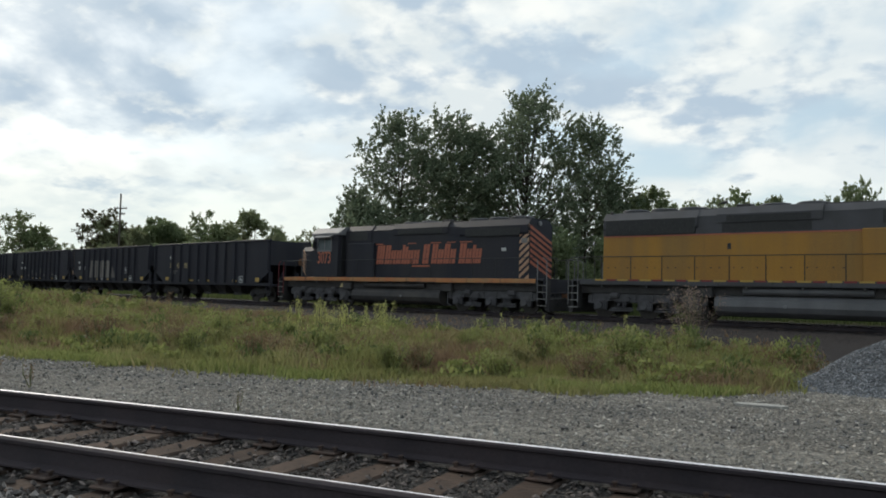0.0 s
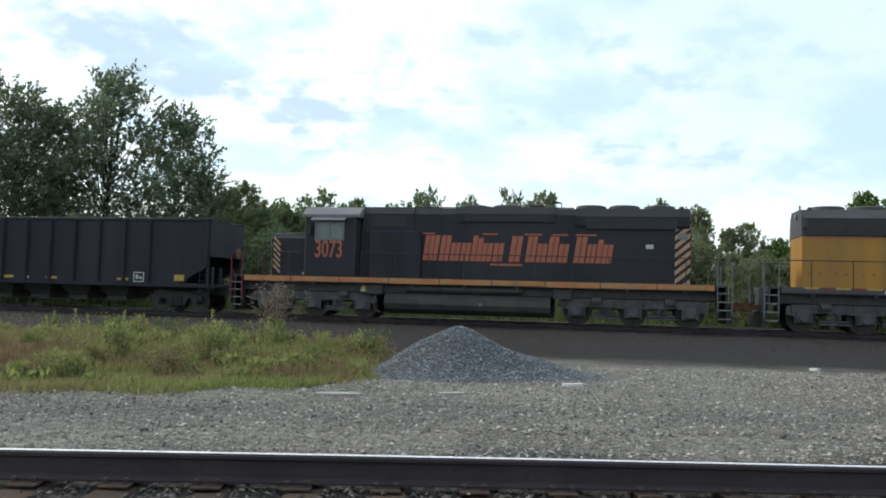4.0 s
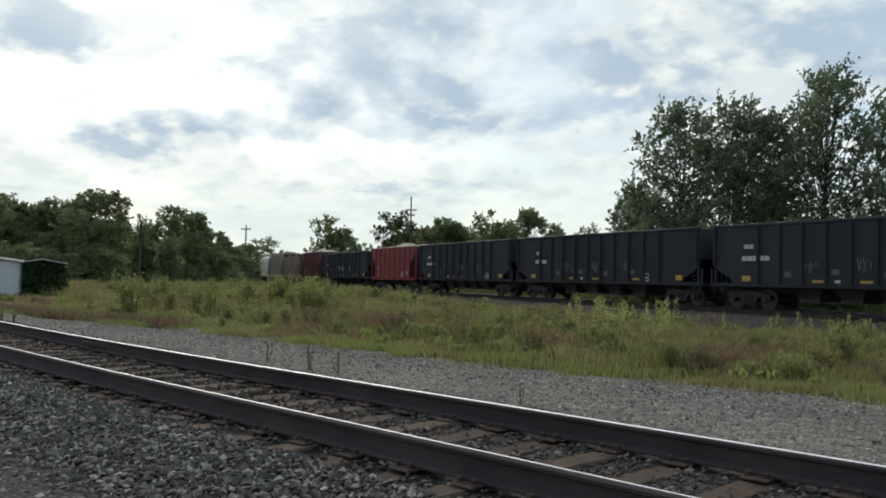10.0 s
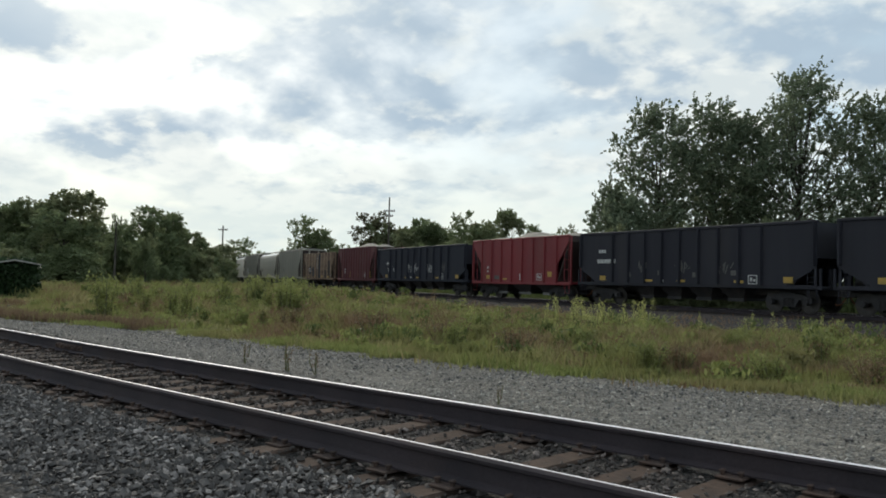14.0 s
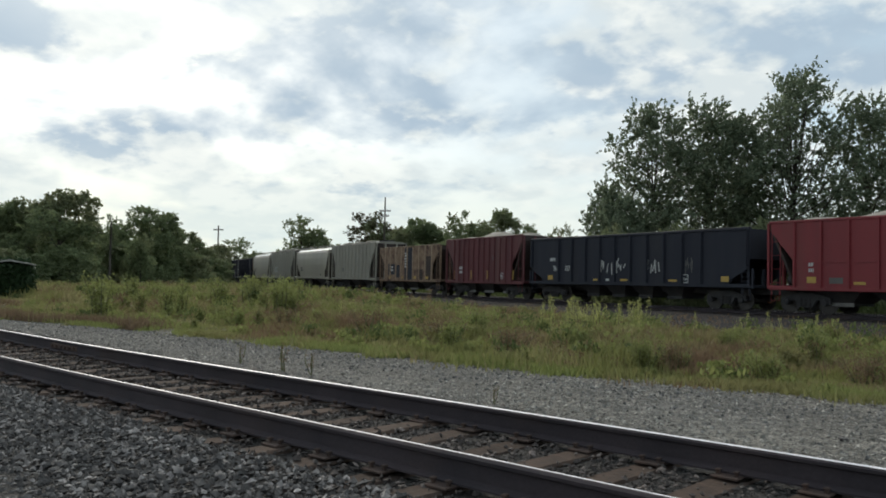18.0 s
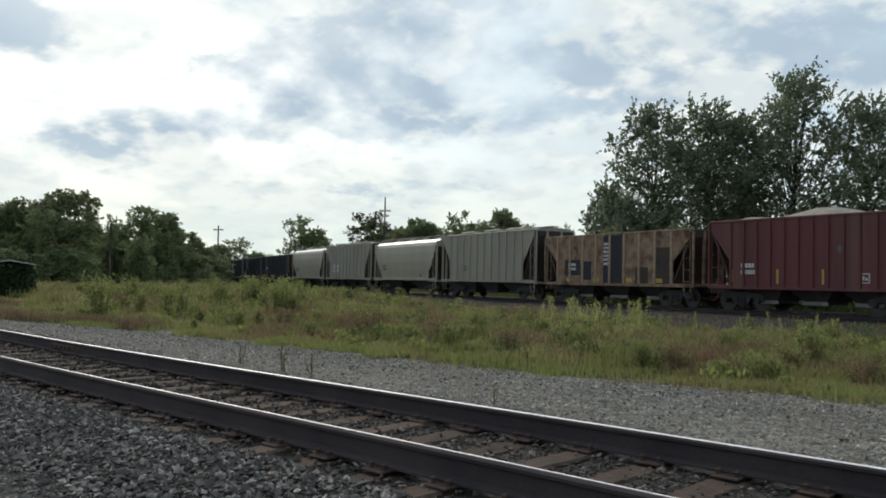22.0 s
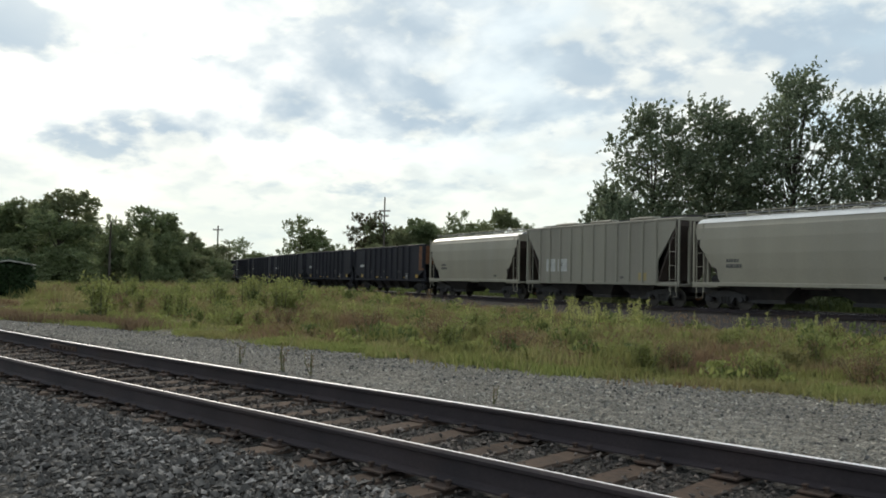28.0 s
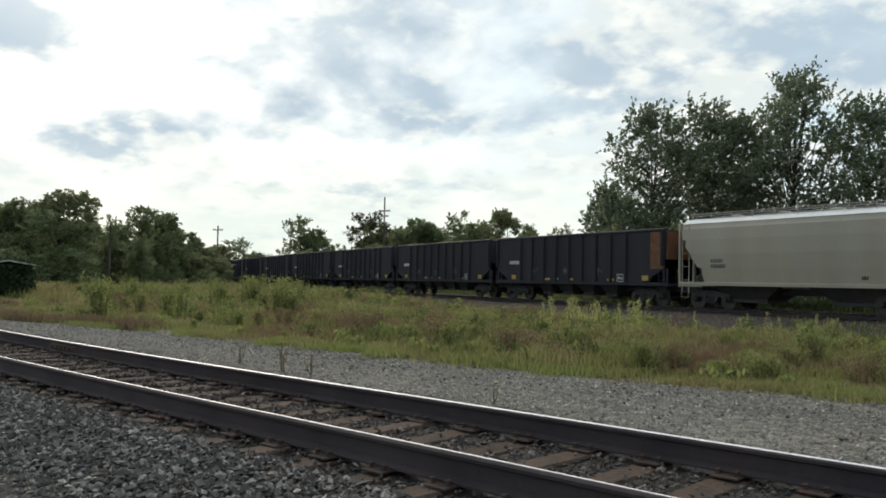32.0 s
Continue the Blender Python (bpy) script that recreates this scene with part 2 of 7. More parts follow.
M["truck_grey"] = surf("dusty truck casting", (0.085, 0.083, 0.090), (0.048, 0.046, 0.050), 3.0, 0.75, bump=0.25, stain=(0.085, 0.078, 0.072), stain_amount=0.4)
M["freight_casting"] = surf("grimy freight truck casting", (0.040, 0.038, 0.040), (0.026, 0.025, 0.026), 3.0, 0.8, bump=0.25, stain=(0.042, 0.037, 0.033), stain_amount=0.4)
M["tank_grey"] = surf("dusty grey tank paint", (0.105, 0.105, 0.11), (0.075, 0.075, 0.08), 1.2, 0.6, bump=0.06, stain=(0.05, 0.048, 0.046), stain_amount=0.5, streak=True)
M["gate_edge"] = surf("worn pale gate edge", (0.20, 0.195, 0.185), (0.14, 0.135, 0.13), 3.0, 0.7)
M["wheel_steel"] = surf("worn wheel steel", (0.035, 0.03, 0.028), (0.05, 0.045, 0.04), 4.0, 0.55, 0.3, bump=0.1)
M["grille"] = surf("black grille mesh", (0.012, 0.012, 0.013), (0.02, 0.02, 0.02), 8.0, 0.6, bump=0.4, fine=60)
M["glass"] = surf("cab glass", (0.10, 0.12, 0.13), (0.14, 0.16, 0.17), 2.0, 0.08, bump=0.0)
M["white_mark"] = surf("white stencil paint", (0.50, 0.50, 0.48), (0.38, 0.38, 0.37), 4.0, 0.6, bump=0.05)
M["yellow_mark"] = surf("yellow reflective strip", (0.42, 0.27, 0.05), (0.34, 0.22, 0.05), 5.0, 0.5, bump=0.05)
M["gold_mark"] = surf("faded gold stencil paint", (0.36, 0.28, 0.12), (0.30, 0.24, 0.12), 4.0, 0.6, bump=0.05)
M["hopper_black"] = surf("black hopper paint", (0.021, 0.0212, 0.029), (0.030, 0.0298, 0.037), 0.7, 0.7, bump=0.08, spec=0.25, stain=(0.042, 0.038, 0.039), stain_scale=0.6, stain_amount=0.4, streak=True, jitter=0.12)
M["hopper_grey"] = surf("weathered grey patch paint", (0.11, 0.105, 0.098), (0.08, 0.076, 0.07), 1.2, 0.7, bump=0.08, stain=(0.05, 0.045, 0.045), stain_amount=0.5, streak=True)
M["hopper_red"] = surf("oxide red car paint", (0.20, 0.022, 0.027), (0.16, 0.019, 0.024), 0.9, 0.6, bump=0.08, stain=(0.13, 0.035, 0.03), stain_scale=0.6, stain_amount=0.5, streak=True)
M["hopper_maroon"] = surf("dusty maroon car paint", (0.115, 0.028, 0.031), (0.082, 0.022, 0.026), 0.9, 0.7, bump=0.08, stain=(0.15, 0.085, 0.072), stain_scale=0.7, stain_amount=0.4, streak=True)
M["hopper_tan"] = surf("tan paint breaking into rust", (0.25, 0.175, 0.115), (0.135, 0.078, 0.050), 2.2, 0.8, bump=0.12, stain=(0.060, 0.024, 0.017), stain_scale=1.5, stain_amount=0.95)
M["grey_panel"] = surf("weathered buff panel paint", (0.22, 0.20, 0.175), (0.15, 0.137, 0.12), 1.2, 0.7, bump=0.08, stain=(0.07, 0.06, 0.055), stain_scale=1.4, stain_amount=0.6, streak=True)
M["rib_tan"] = surf("pale tan rib paint with rust runs", (0.36, 0.27, 0.19), (0.27, 0.19, 0.13), 2.0, 0.75, bump=0.08, stain=(0.15, 0.07, 0.04), stain_scale=2.5, stain_amount=0.7)
# cinder tone that also holds the shade beside the train
M["cinder"] = surf("dark oily cinders", (0.045, 0.039, 0.039), (0.028, 0.025, 0.025), 9.0, 0.9, bump=0.3, fine=70, island=0.3)
M["hopper_navy"] = surf("dark blue patch paint", (0.020, 0.022, 0.032), (0.027, 0.029, 0.038), 1.0, 0.7, bump=0.06, spec=0.25, stain=(0.038, 0.036, 0.038), stain_scale=0.6, stain_amount=0.35, streak=True)
M["hopper_concrete"] = surf("cement grey car paint", (0.28, 0.262, 0.215), (0.23, 0.215, 0.18), 0.8, 0.65, bump=0.06, stain=(0.22, 0.20, 0.17), stain_scale=0.5, stain_amount=0.6, streak=True)
M["hopper_cream"] = surf("off-white covered hopper paint", (0.315, 0.288, 0.228), (0.272, 0.25, 0.20), 0.7, 0.5, bump=0.04, stain=(0.30, 0.28, 0.24), stain_scale=0.5, stain_amount=0.4, streak=True)
# dark brown holding the shade of open car ends; also plain rust patches
M["rust_dark"] = surf("dark rusty inner sheet", (0.050, 0.033, 0.027), (0.032, 0.023, 0.02), 1.6, 0.85, bump=0.15)
M["rust"] = surf("flaking rust", (0.17, 0.07, 0.03), (0.10, 0.045, 0.022), 2.5, 0.85, bump=0.25, stain=(0.24, 0.13, 0.06), stain_amount=0.6)
M["ore_load"] = surf("pale crushed stone load", (0.28, 0.25, 0.21), (0.22, 0.20, 0.17), 5.0, 0.9, bump=0.5, fine=25)
M["rail_side"] = surf("brown rusted rail web", (0.047, 0.037, 0.041), (0.031, 0.026, 0.030), 2.0, 0.8, 0.0, bump=0.2, stain=(0.05, 0.033, 0.028), stain_amount=0.5, spec=0.25)
M["rail_top"] = surf("polished rail head", (0.78, 0.76, 0.78), (0.70, 0.68, 0.70), 3.0, 0.72, 1.0, bump=0.01)
M["tie_wood"] = surf("weathered brown tie timber", (0.086, 0.058, 0.044), (0.045, 0.033, 0.027), 5.0, 0.95, bump=0.6, fine=22, spec=0.15, stain=(0.060, 0.047, 0.042), stain_scale=2.0, stain_amount=0.7, jitter=0.3)
M["plate_rust"] = surf("rusty tie plate", (0.080, 0.048, 0.036), (0.050, 0.033, 0.027), 6.0, 0.85, 0.1, bump=0.3, jitter=0.2)
M["ballast"] = surf("grey crushed stone", (0.128, 0.116, 0.108), (0.056, 0.051, 0.049), 9.0, 0.85, bump=0.3, fine=70, island=0.62)
M["ballast_brown"] = surf("stained track ballast", (0.092, 0.075, 0.066), (0.053, 0.044, 0.040), 9.0, 0.9, bump=0.3, fine=70, island=0.5)
M["gravel_stone"] = surf("pale gravel", (0.355, 0.328, 0.285), (0.225, 0.209, 0.185), 9.0, 0.9, bump=0.3, fine=80, island=0.21)
M["yard_dark"] = surf("blue-grey stones", (0.155, 0.15, 0.148), (0.088, 0.084, 0.082), 9.0, 0.9, bump=0.3, fine=70, island=0.3)
M["pile_stone"] = surf("blue-grey crushed limestone", (0.185, 0.192, 0.205), (0.13, 0.137, 0.148), 9.0, 0.85, bump=0.3, fine=70, island=0.28)
M["cabinet"] = surf("brushed aluminium cabinet", (0.36, 0.365, 0.37), (0.31, 0.315, 0.32), 1.0, 0.5, 0.2, bump=0.01, fine=220, stain=(0.36, 0.36, 0.35), stain_amount=0.4, streak=True)
M["cabinet_dark"] = surf("dark cabinet fitting", (0.05, 0.05, 0.052), (0.035, 0.035, 0.036), 4.0, 0.5, 0.4)
M["concrete"] = surf("old concrete", (0.34, 0.33, 0.30), (0.25, 0.24, 0.22), 4.0, 0.9, bump=0.3)
M["paper"] = surf("weathered white scrap", (0.62, 0.61, 0.58), (0.5, 0.5, 0.47), 6.0, 0.8)
M["shed_white"] = surf("pale painted sheet metal", (0.46, 0.48, 0.52), (0.40, 0.42, 0.46), 0.8, 0.5, bump=0.04, stain=(0.30, 0.30, 0.30), stain_amount=0.4, streak=True)
M["shed_roof"] = surf("white shed roof", (0.68, 0.69, 0.70), (0.58, 0.59, 0.60), 1.0, 0.5, bump=0.03)
M["pole_wood"] = surf("grey utility pole timber", (0.10, 0.085, 0.07), (0.07, 0.06, 0.05), 3.0, 0.9, bump=0.3)
M["bark"] = surf("grey-brown bark", (0.075, 0.062, 0.050), (0.045, 0.038, 0.032), 6.0, 0.95, bump=0.7, fine=14)
M["leaf_maple"] = leaf_mat("maple leaves", (0.108, 0.14, 0.09), (0.21, 0.25, 0.16), 0.55)
M["leaf_far"] = leaf_mat("broad tree leaves", (0.13, 0.165, 0.085), (0.22, 0.265, 0.135), 0.55, patch=(0.20, 0.215, 0.12), patch_scale=0.08)
M["leaf_bright"] = leaf_mat("fresh green leaves", (0.075, 0.135, 0.03), (0.11, 0.19, 0.045), 0.4)
M["leaf_rusty"] = leaf_mat("browning leaves", (0.08, 0.06, 0.035), (0.06, 0.075, 0.03), 0.3)
M["vine"] = leaf_mat("dark ivy leaves", (0.018, 0.038, 0.014), (0.03, 0.055, 0.02), 0.2)
M["grass"] = leaf_mat("rough meadow grass", (0.205, 0.19, 0.092), (0.35, 0.315, 0.155), 0.5, patch=(0.205, 0.13, 0.09), patch_scale=0.3, patch2=(0.21, 0.225, 0.08))
M["grass_short"] = leaf_mat("short green verge grass", (0.175, 0.212, 0.068), (0.275, 0.30, 0.112), 0.5, patch=(0.25, 0.225, 0.105), patch_scale=0.3)
M["weed_leaf"] = leaf_mat("yellow-green weed leaves", (0.33, 0.345, 0.115), (0.50, 0.495, 0.20), 0.55)
M["grass_dry"] = leaf_mat("dry russet grass", (0.15, 0.105, 0.07), (0.22, 0.16, 0.10), 0.4)
M["forb_green"] = leaf_mat("meadow weed leaves", (0.16, 0.185, 0.06), (0.28, 0.30, 0.11), 0.5, patch=(0.20, 0.215, 0.08), patch_scale=0.5)
# coarse weeds; on the back grass the dark tone stands in for shade
M["forb_dark"] = leaf_mat("dark coarse weed leaves", (0.075, 0.10, 0.035), (0.14, 0.165, 0.06), 0.4)
M["forb_brown"] = leaf_mat("brown seed stalks", (0.13, 0.085, 0.05), (0.22, 0.155, 0.09), 0.35)
M["dock_dry"] = leaf_mat("dry red-brown seed heads", (0.17, 0.12, 0.10), (0.30, 0.235, 0.20), 0.4)
M["stem"] = surf("weed stem", (0.12, 0.13, 0.05), (0.10, 0.09, 0.045), 6.0, 0.8)


def ground_mat():
    """Gravel yard, dark cinder by the far line with the train's shade in its colour, and soil under the meadow, with
    ragged borders.
    """
    m = bpy.data.materials.new("yard ground")
    m.use_nodes = True
    nt = m.node_tree
    N, L = nt.nodes.new, nt.links.new
    b = nt.nodes["Principled BSDF"]
    geo = N("ShaderNodeNewGeometry")
    pos = geo.outputs["Position"]

    def noise_node(sc, det=6, rough=0.55):
        n = N("ShaderNodeTexNoise")
        L(pos, n.inputs["Vector"])
        n.inputs["Scale"].default_value, n.inputs["Detail"].default_value, n.inputs["Roughness"].default_value = sc, det, rough
        return n.outputs["Fac"]

    def rng(v, lo, hi, a=0.0, z=1.0):
        n = N("ShaderNodeMapRange")
        L(v, n.inputs[0])
        for i, q in enumerate((lo, hi, a, z)):
            n.inputs[i + 1].default_value = q
        return n.outputs[0]

    def mth(op, a, c):
        n = N("ShaderNodeMath")
        n.operation = op
        for i, v in enumerate((a, c)):
            if isinstance(v, (int, float)):
                n.inputs[i].default_value = v
            else:
                L(v, n.inputs[i])
        return n.outputs[0]

    def mix(f, a, c):
        n = N("ShaderNodeMix")
        n.data_type = "RGBA"
        if isinstance(f, (int, float)):
            n.inputs["Factor"].default_value = f
        else:
            L(f, n.inputs["Factor"])
        for key, v in (("A", a), ("B", c)):
            s = [i for i in n.inputs if i.name == key and i.type == "RGBA"][0]
            if isinstance(v, tuple):
                s.default_value = (*v, 1)
            else:
                L(v, s)
        return [o for o in n.outputs if o.type == "RGBA"][0]

    vo = N("ShaderNodeTexVoronoi")
    L(pos, vo.inputs["Vector"])
    vo.inputs["Scale"].default_value = 26
    stone = mix(rng(vo.outputs["Distance"], 0.0, 0.6), (0.50, 0.455, 0.385), (0.095, 0.086, 0.076))
    stone = mix(rng(noise_node(55, 3), 0.3, 0.7, 0, 0.45), stone, (0.32, 0.303, 0.268))
    dusty = mix(rng(noise_node(0.55), 0.42, 0.62, 0, 0.5), stone, (0.35, 0.327, 0.285))
    bluish = mix(rng(noise_node(0.33, 5), 0.52, 0.64, 0, 0.4), dusty, (0.205, 0.20, 0.192))
    sep = N("ShaderNodeSeparateXYZ")
    L(pos, sep.inputs[0])
    wob = mth("MULTIPLY", mth("SUBTRACT", noise_node(0.6), 0.5), 3.0)
    yy = mth("ADD", sep.outputs[1], wob)
    # clumps of larger and smaller stone
    lump = rng(noise_node(7.0, 4, 0.7), 0.34, 0.66, 0.62, 1.30)
    lc = N("ShaderNodeCombineColor")
    for i in range(3):
        L(lump, lc.inputs[i])
    mm = N("ShaderNodeMix")
    mm.data_type, mm.blend_type = "RGBA", "MULTIPLY"
    mm.inputs["Factor"].default_value = 1.0
    sa, sb = [i for i in mm.inputs if i.type == "RGBA"]
    L(bluish, sa)
    L(lc.outputs[0], sb)
    bluish = [o for o in mm.outputs if o.type == "RGBA"][0]
    # coarser blue-grey stone along the middle of the yard and further up the line
    band = mth("MULTIPLY", rng(yy, 7.4, 8.2), rng(yy, 9.6, 8.8))
    patchy = mth("MAXIMUM", mth("MULTIPLY", band, rng(noise_node(0.9, 5), 0.42, 0.55, 0, 0.6)), rng(mth("ADD", sep.outputs[0], wob), -5.0, -11.0, 0, 0.62))
    bluish = mix(patchy, bluish, mix(rng(vo.outputs["Distance"], 0.0, 0.6), (0.275, 0.262, 0.24), (0.09, 0.086, 0.08)))
    # dark cinders between the yard and the far line, the train's shadow in their colour
    cinder = mix(rng(noise_node(18, 5), 0.35, 0.65), (0.023, 0.019, 0.019), (0.039, 0.033, 0.032))
    col = mix(rng(yy, 14.2, 17.5), bluish, cinder)
    # ballast under the near line
    bal = mix(rng(vo.outputs["Distance"], 0.0, 0.6), (0.15, 0.14, 0.13), (0.05, 0.046, 0.043))
    col = mix(rng(yy, 6.6, 6.0), col, bal)
    # soil under the meadow
    soil = mix(rng(noise_node(7, 6), 0.35, 0.65), (0.085, 0.09, 0.032), (0.11, 0.085, 0.045))
    inset = rng(sep.outputs[0], -40.0, -10.0, 0.0, 8.0)
    quad = mth("ADD", mth("ADD", mth("MULTIPLY", sep.outputs[0], -0.27), 32.75), mth("MULTIPLY", mth("MULTIPLY", sep.outputs[0], sep.outputs[0]), 0.001))
    turn = mth("MAXIMUM", mth("ADD", sep.outputs[0], 3.5), 0.0)
    edge = mth("ADD", mth("ADD", mth("MULTIPLY", sep.outputs[0], 0.058), 9.75), mth("MULTIPLY", mth("MULTIPLY", turn, turn), 0.18))
    field = mth("MULTIPLY", rng(mth("SUBTRACT", yy, edge), 0.1, 0.9), rng(mth("ADD", sep.outputs[0], wob), 0.8, -0.8))
    col = mix(field, col, soil)
    # the same dark colour runs on behind the line, painting the shade there
    col = mix(mth("MULTIPLY", rng(mth("ADD", mth("SUBTRACT", yy, quad), inset), -8.5, -6.5), rng(mth("SUBTRACT", yy, quad), 13.0, 11.0)), col, cinder)
    far = rng(mth("SUBTRACT", yy, quad), 11.0, 13.0)
    col = mix(far, col, soil)
    L(col, b.inputs["Base Color"])
    b.inputs["Roughness"].default_value = 0.92
    b.inputs["Specular IOR Level"].default_value = 0.2
    bp = N("ShaderNodeBump")
    bp.inputs["Strength"].default_value, bp.inputs["Distance"].default_value = 1.0, 0.045
    hgt = mth("ADD", mth("MULTIPLY", vo.outputs["Distance"], -1.0), noise_node(70, 3))
    L(hgt, bp.inputs["Height"])
    L(bp.outputs[0], b.inputs["Normal"])
    return m


M["ground"] = ground_mat()


# ---- mesh tools ----
class Geo:
    """Collects vertices and faces for one mesh."""

    def __init__(self):
        self.v, self.f, self.mi = [], [], []

    def add(self, verts, faces, mi=0):
        n = len(self.v)
        self.v += [tuple(q) for q in verts]
        self.f += [tuple(i + n for i in f) for f in faces]
        self.mi += [mi] * len(faces)
        return self

    def box(self, x0, x1, y0, y1, z0, z1, bevel=0.0, mi=0):
        x0, x1 = min(x0, x1), max(x0, x1)
        y0, y1 = min(y0, y1), max(y0, y1)
        z0, z1 = min(z0, z1), max(z0, z1)
        if bevel <= 0:
            v = [(x, y, z) for z in (z0, z1) for y in (y0, y1) for x in (x0, x1)]
            return self.add(v, [(0, 2, 3, 1), (4, 5, 7, 6), (0, 1, 5, 4), (2, 6, 7, 3), (0, 4, 6, 2), (1, 3, 7, 5)], mi)
        b = min(bevel, (x1 - x0) * 0.45, (y1 - y0) * 0.45, (z1 - z0) * 0.45)
        X, Y, Z = (x0, x1), (y0, y1), (z0, z1)
        v, idx = [], {}
        for i in (0, 1):
            for j in (0, 1):
                for k in (0, 1):
                    sx, sy, sz = (b, -b)[i], (b, -b)[j], (b, -b)[k]
                    for a, off in enumerate(((0, sy, sz), (sx, 0, sz), (sx, sy, 0))):
                        idx[i, j, k, a] = len(v)
                        v.append((X[i] + off[0], Y[j] + off[1], Z[k] + off[2]))
        f = []
        for s in (0, 1):
            f.append([idx[s, j, k, 0] for j, k in ((0, 0), (1, 0), (1, 1), (0, 1))])
            f.append([idx[j, s, k, 1] for j, k in ((0, 0), (1, 0), (1, 1), (0, 1))])
            f.append([idx[j, k, s, 2] for j, k in ((0, 0), (1, 0), (1, 1), (0, 1))])
        for p in (0, 1):
            for q in (0, 1):
                f.append([idx[p, q, 0, 0], idx[p, q, 1, 0], idx[p, q, 1, 1], idx[p, q, 0, 1]])
                f.append([idx[p, 0, q, 0], idx[p, 1, q, 0], idx[p, 1, q, 2], idx[p, 0, q, 2]])
                f.append([idx[0, p, q, 1], idx[1, p, q, 1], idx[1, p, q, 2], idx[0, p, q, 2]])
        for i in (0, 1):
            for j in (0, 1):
                for k in (0, 1):
                    f.append([idx[i, j, k, a] for a in range(3)])
        return self.add(v, f, mi)

    def prism(self, prof, a, b, axis="y", mi=0):
        """A polygon given in the two other axes, drawn out from a to b along the axis."""
        def put(p, t):
            return {"x": (t, p[0], p[1]), "y": (p[0], t, p[1]), "z": (p[0], p[1], t)}[axis]
        n = len(prof)
        v = [put(p, a) for p in prof] + [put(p, b) for p in prof]
        f = [tuple(range(n)), tuple(range(2 * n - 1, n - 1, -1))]
        f += [(i, (i + 1) % n, n + (i + 1) % n, n + i) for i in range(n)]
        return self.add(v, f, mi)

    def tube(self, pts, radii, n=8, caps=True, mi=0):
        pts = [Vector(p) for p in pts]
        radii = radii if hasattr(radii, "__len__") else [radii] * len(pts)
        rings, v = [], []
        for i, p in enumerate(pts):
            d = (pts[min(i + 1, len(pts) - 1)] - pts[max(i - 1, 0)]).normalized()
            u = d.orthogonal().normalized() if abs(d.z) < 0.99 else Vector((1, 0, 0))
            u = (Vector((0, 0, 1)).cross(d)).normalized() if abs(d.z) < 0.95 else Vector((1, 0, 0))
            w = d.cross(u)
            rings.append(len(v))
            for k in range(n):
                a = 2 * math.pi * (k + 0.5) / n
                v.append(p + (u * math.cos(a) + w * math.sin(a)) * radii[i])
        f = []
        for i in range(len(pts) - 1):
            for k in range(n):
                f.append((i * n + k, i * n + (k + 1) % n, (i + 1) * n + (k + 1) % n, (i + 1) * n + k))
        if caps:
            f += [tuple(range(n)), tuple(range(len(v) - 1, len(v) - n - 1, -1))]
        return self.add(v, f, mi)

    def lathe(self, prof, centre, axis="y", n=20, mi=0):
        """Radius and height pairs turned round an axis."""
        v, f = [], []
        for r, h in prof:
            for k in range(n):
                a = 2 * math.pi * k / n
                c, s = r * math.cos(a), r * math.sin(a)
                q = {"x": (h, c, s), "y": (c, h, s), "z": (c, s, h)}[axis]
                v.append(tuple(q[i] + centre[i] for i in range(3)))
        for i in range(len(prof) - 1):
            for k in range(n):
                f.append((i * n + k, i * n + (k + 1) % n, (i + 1) * n + (k + 1) % n, (i + 1) * n + k))
        f += [tuple(range(n)), tuple(range(len(v) - 1, len(v) - n - 1, -1))]
        return self.add(v, f, mi)

    def loft(self, sections, close=True, mi=0):
        n = len(sections[0])
        v = [p for s in sections for p in s]
        f = []
        for i in range(len(sections) - 1):
            for k in range(n if close else n - 1):
                f.append((i * n + k, i * n + (k + 1) % n, (i + 1) * n + (k + 1) % n, (i + 1) * n + k))
        f += [tuple(range(n)), tuple(range(len(v) - 1, len(v) - n - 1, -1))]
        return self.add(v, f, mi)

    def flip_x(self):
        self.v = [(-x, y, z) for x, y, z in self.v]
        self.f = [f[::-1] for f in self.f]
        return self

    def mesh(self, name, mats, smooth=False):
        me = bpy.data.meshes.new(name)
        me.from_pydata(self.v, [], self.f)
        for m in mats if isinstance(mats, (list, tuple)) else [mats]:
            me.materials.append(m)
        if any(self.mi):
            me.polygons.foreach_set("material_index", self.mi)
        if smooth:
            me.polygons.foreach_set("use_smooth", [True] * len(me.polygons))
        me.update()
        return me


def part(name, geo, mats, parent, label="", at=None, smooth=False):
    """One mesh object under a thing or a part."""
    me = geo if isinstance(geo, bpy.types.Mesh) else geo.mesh(name, mats, smooth)
    ob = new(name, me)
    ob.parent = parent
    if at is not None:
        ob.matrix_basis = at if isinstance(at, Matrix) else Matrix.Translation(at)
    if label:
        tagged(ob, label)
    return ob


def thing(name, label, category, group="", kind=""):
    return tagged(new(name), label, category, group, kind)


def solo(name, geo, mats, label, category, group="", kind="", smooth=False):
    me = geo if isinstance(geo, bpy.types.Mesh) else geo.mesh(name, mats, smooth)
    return tagged(new(name, me), label, category, group, kind)


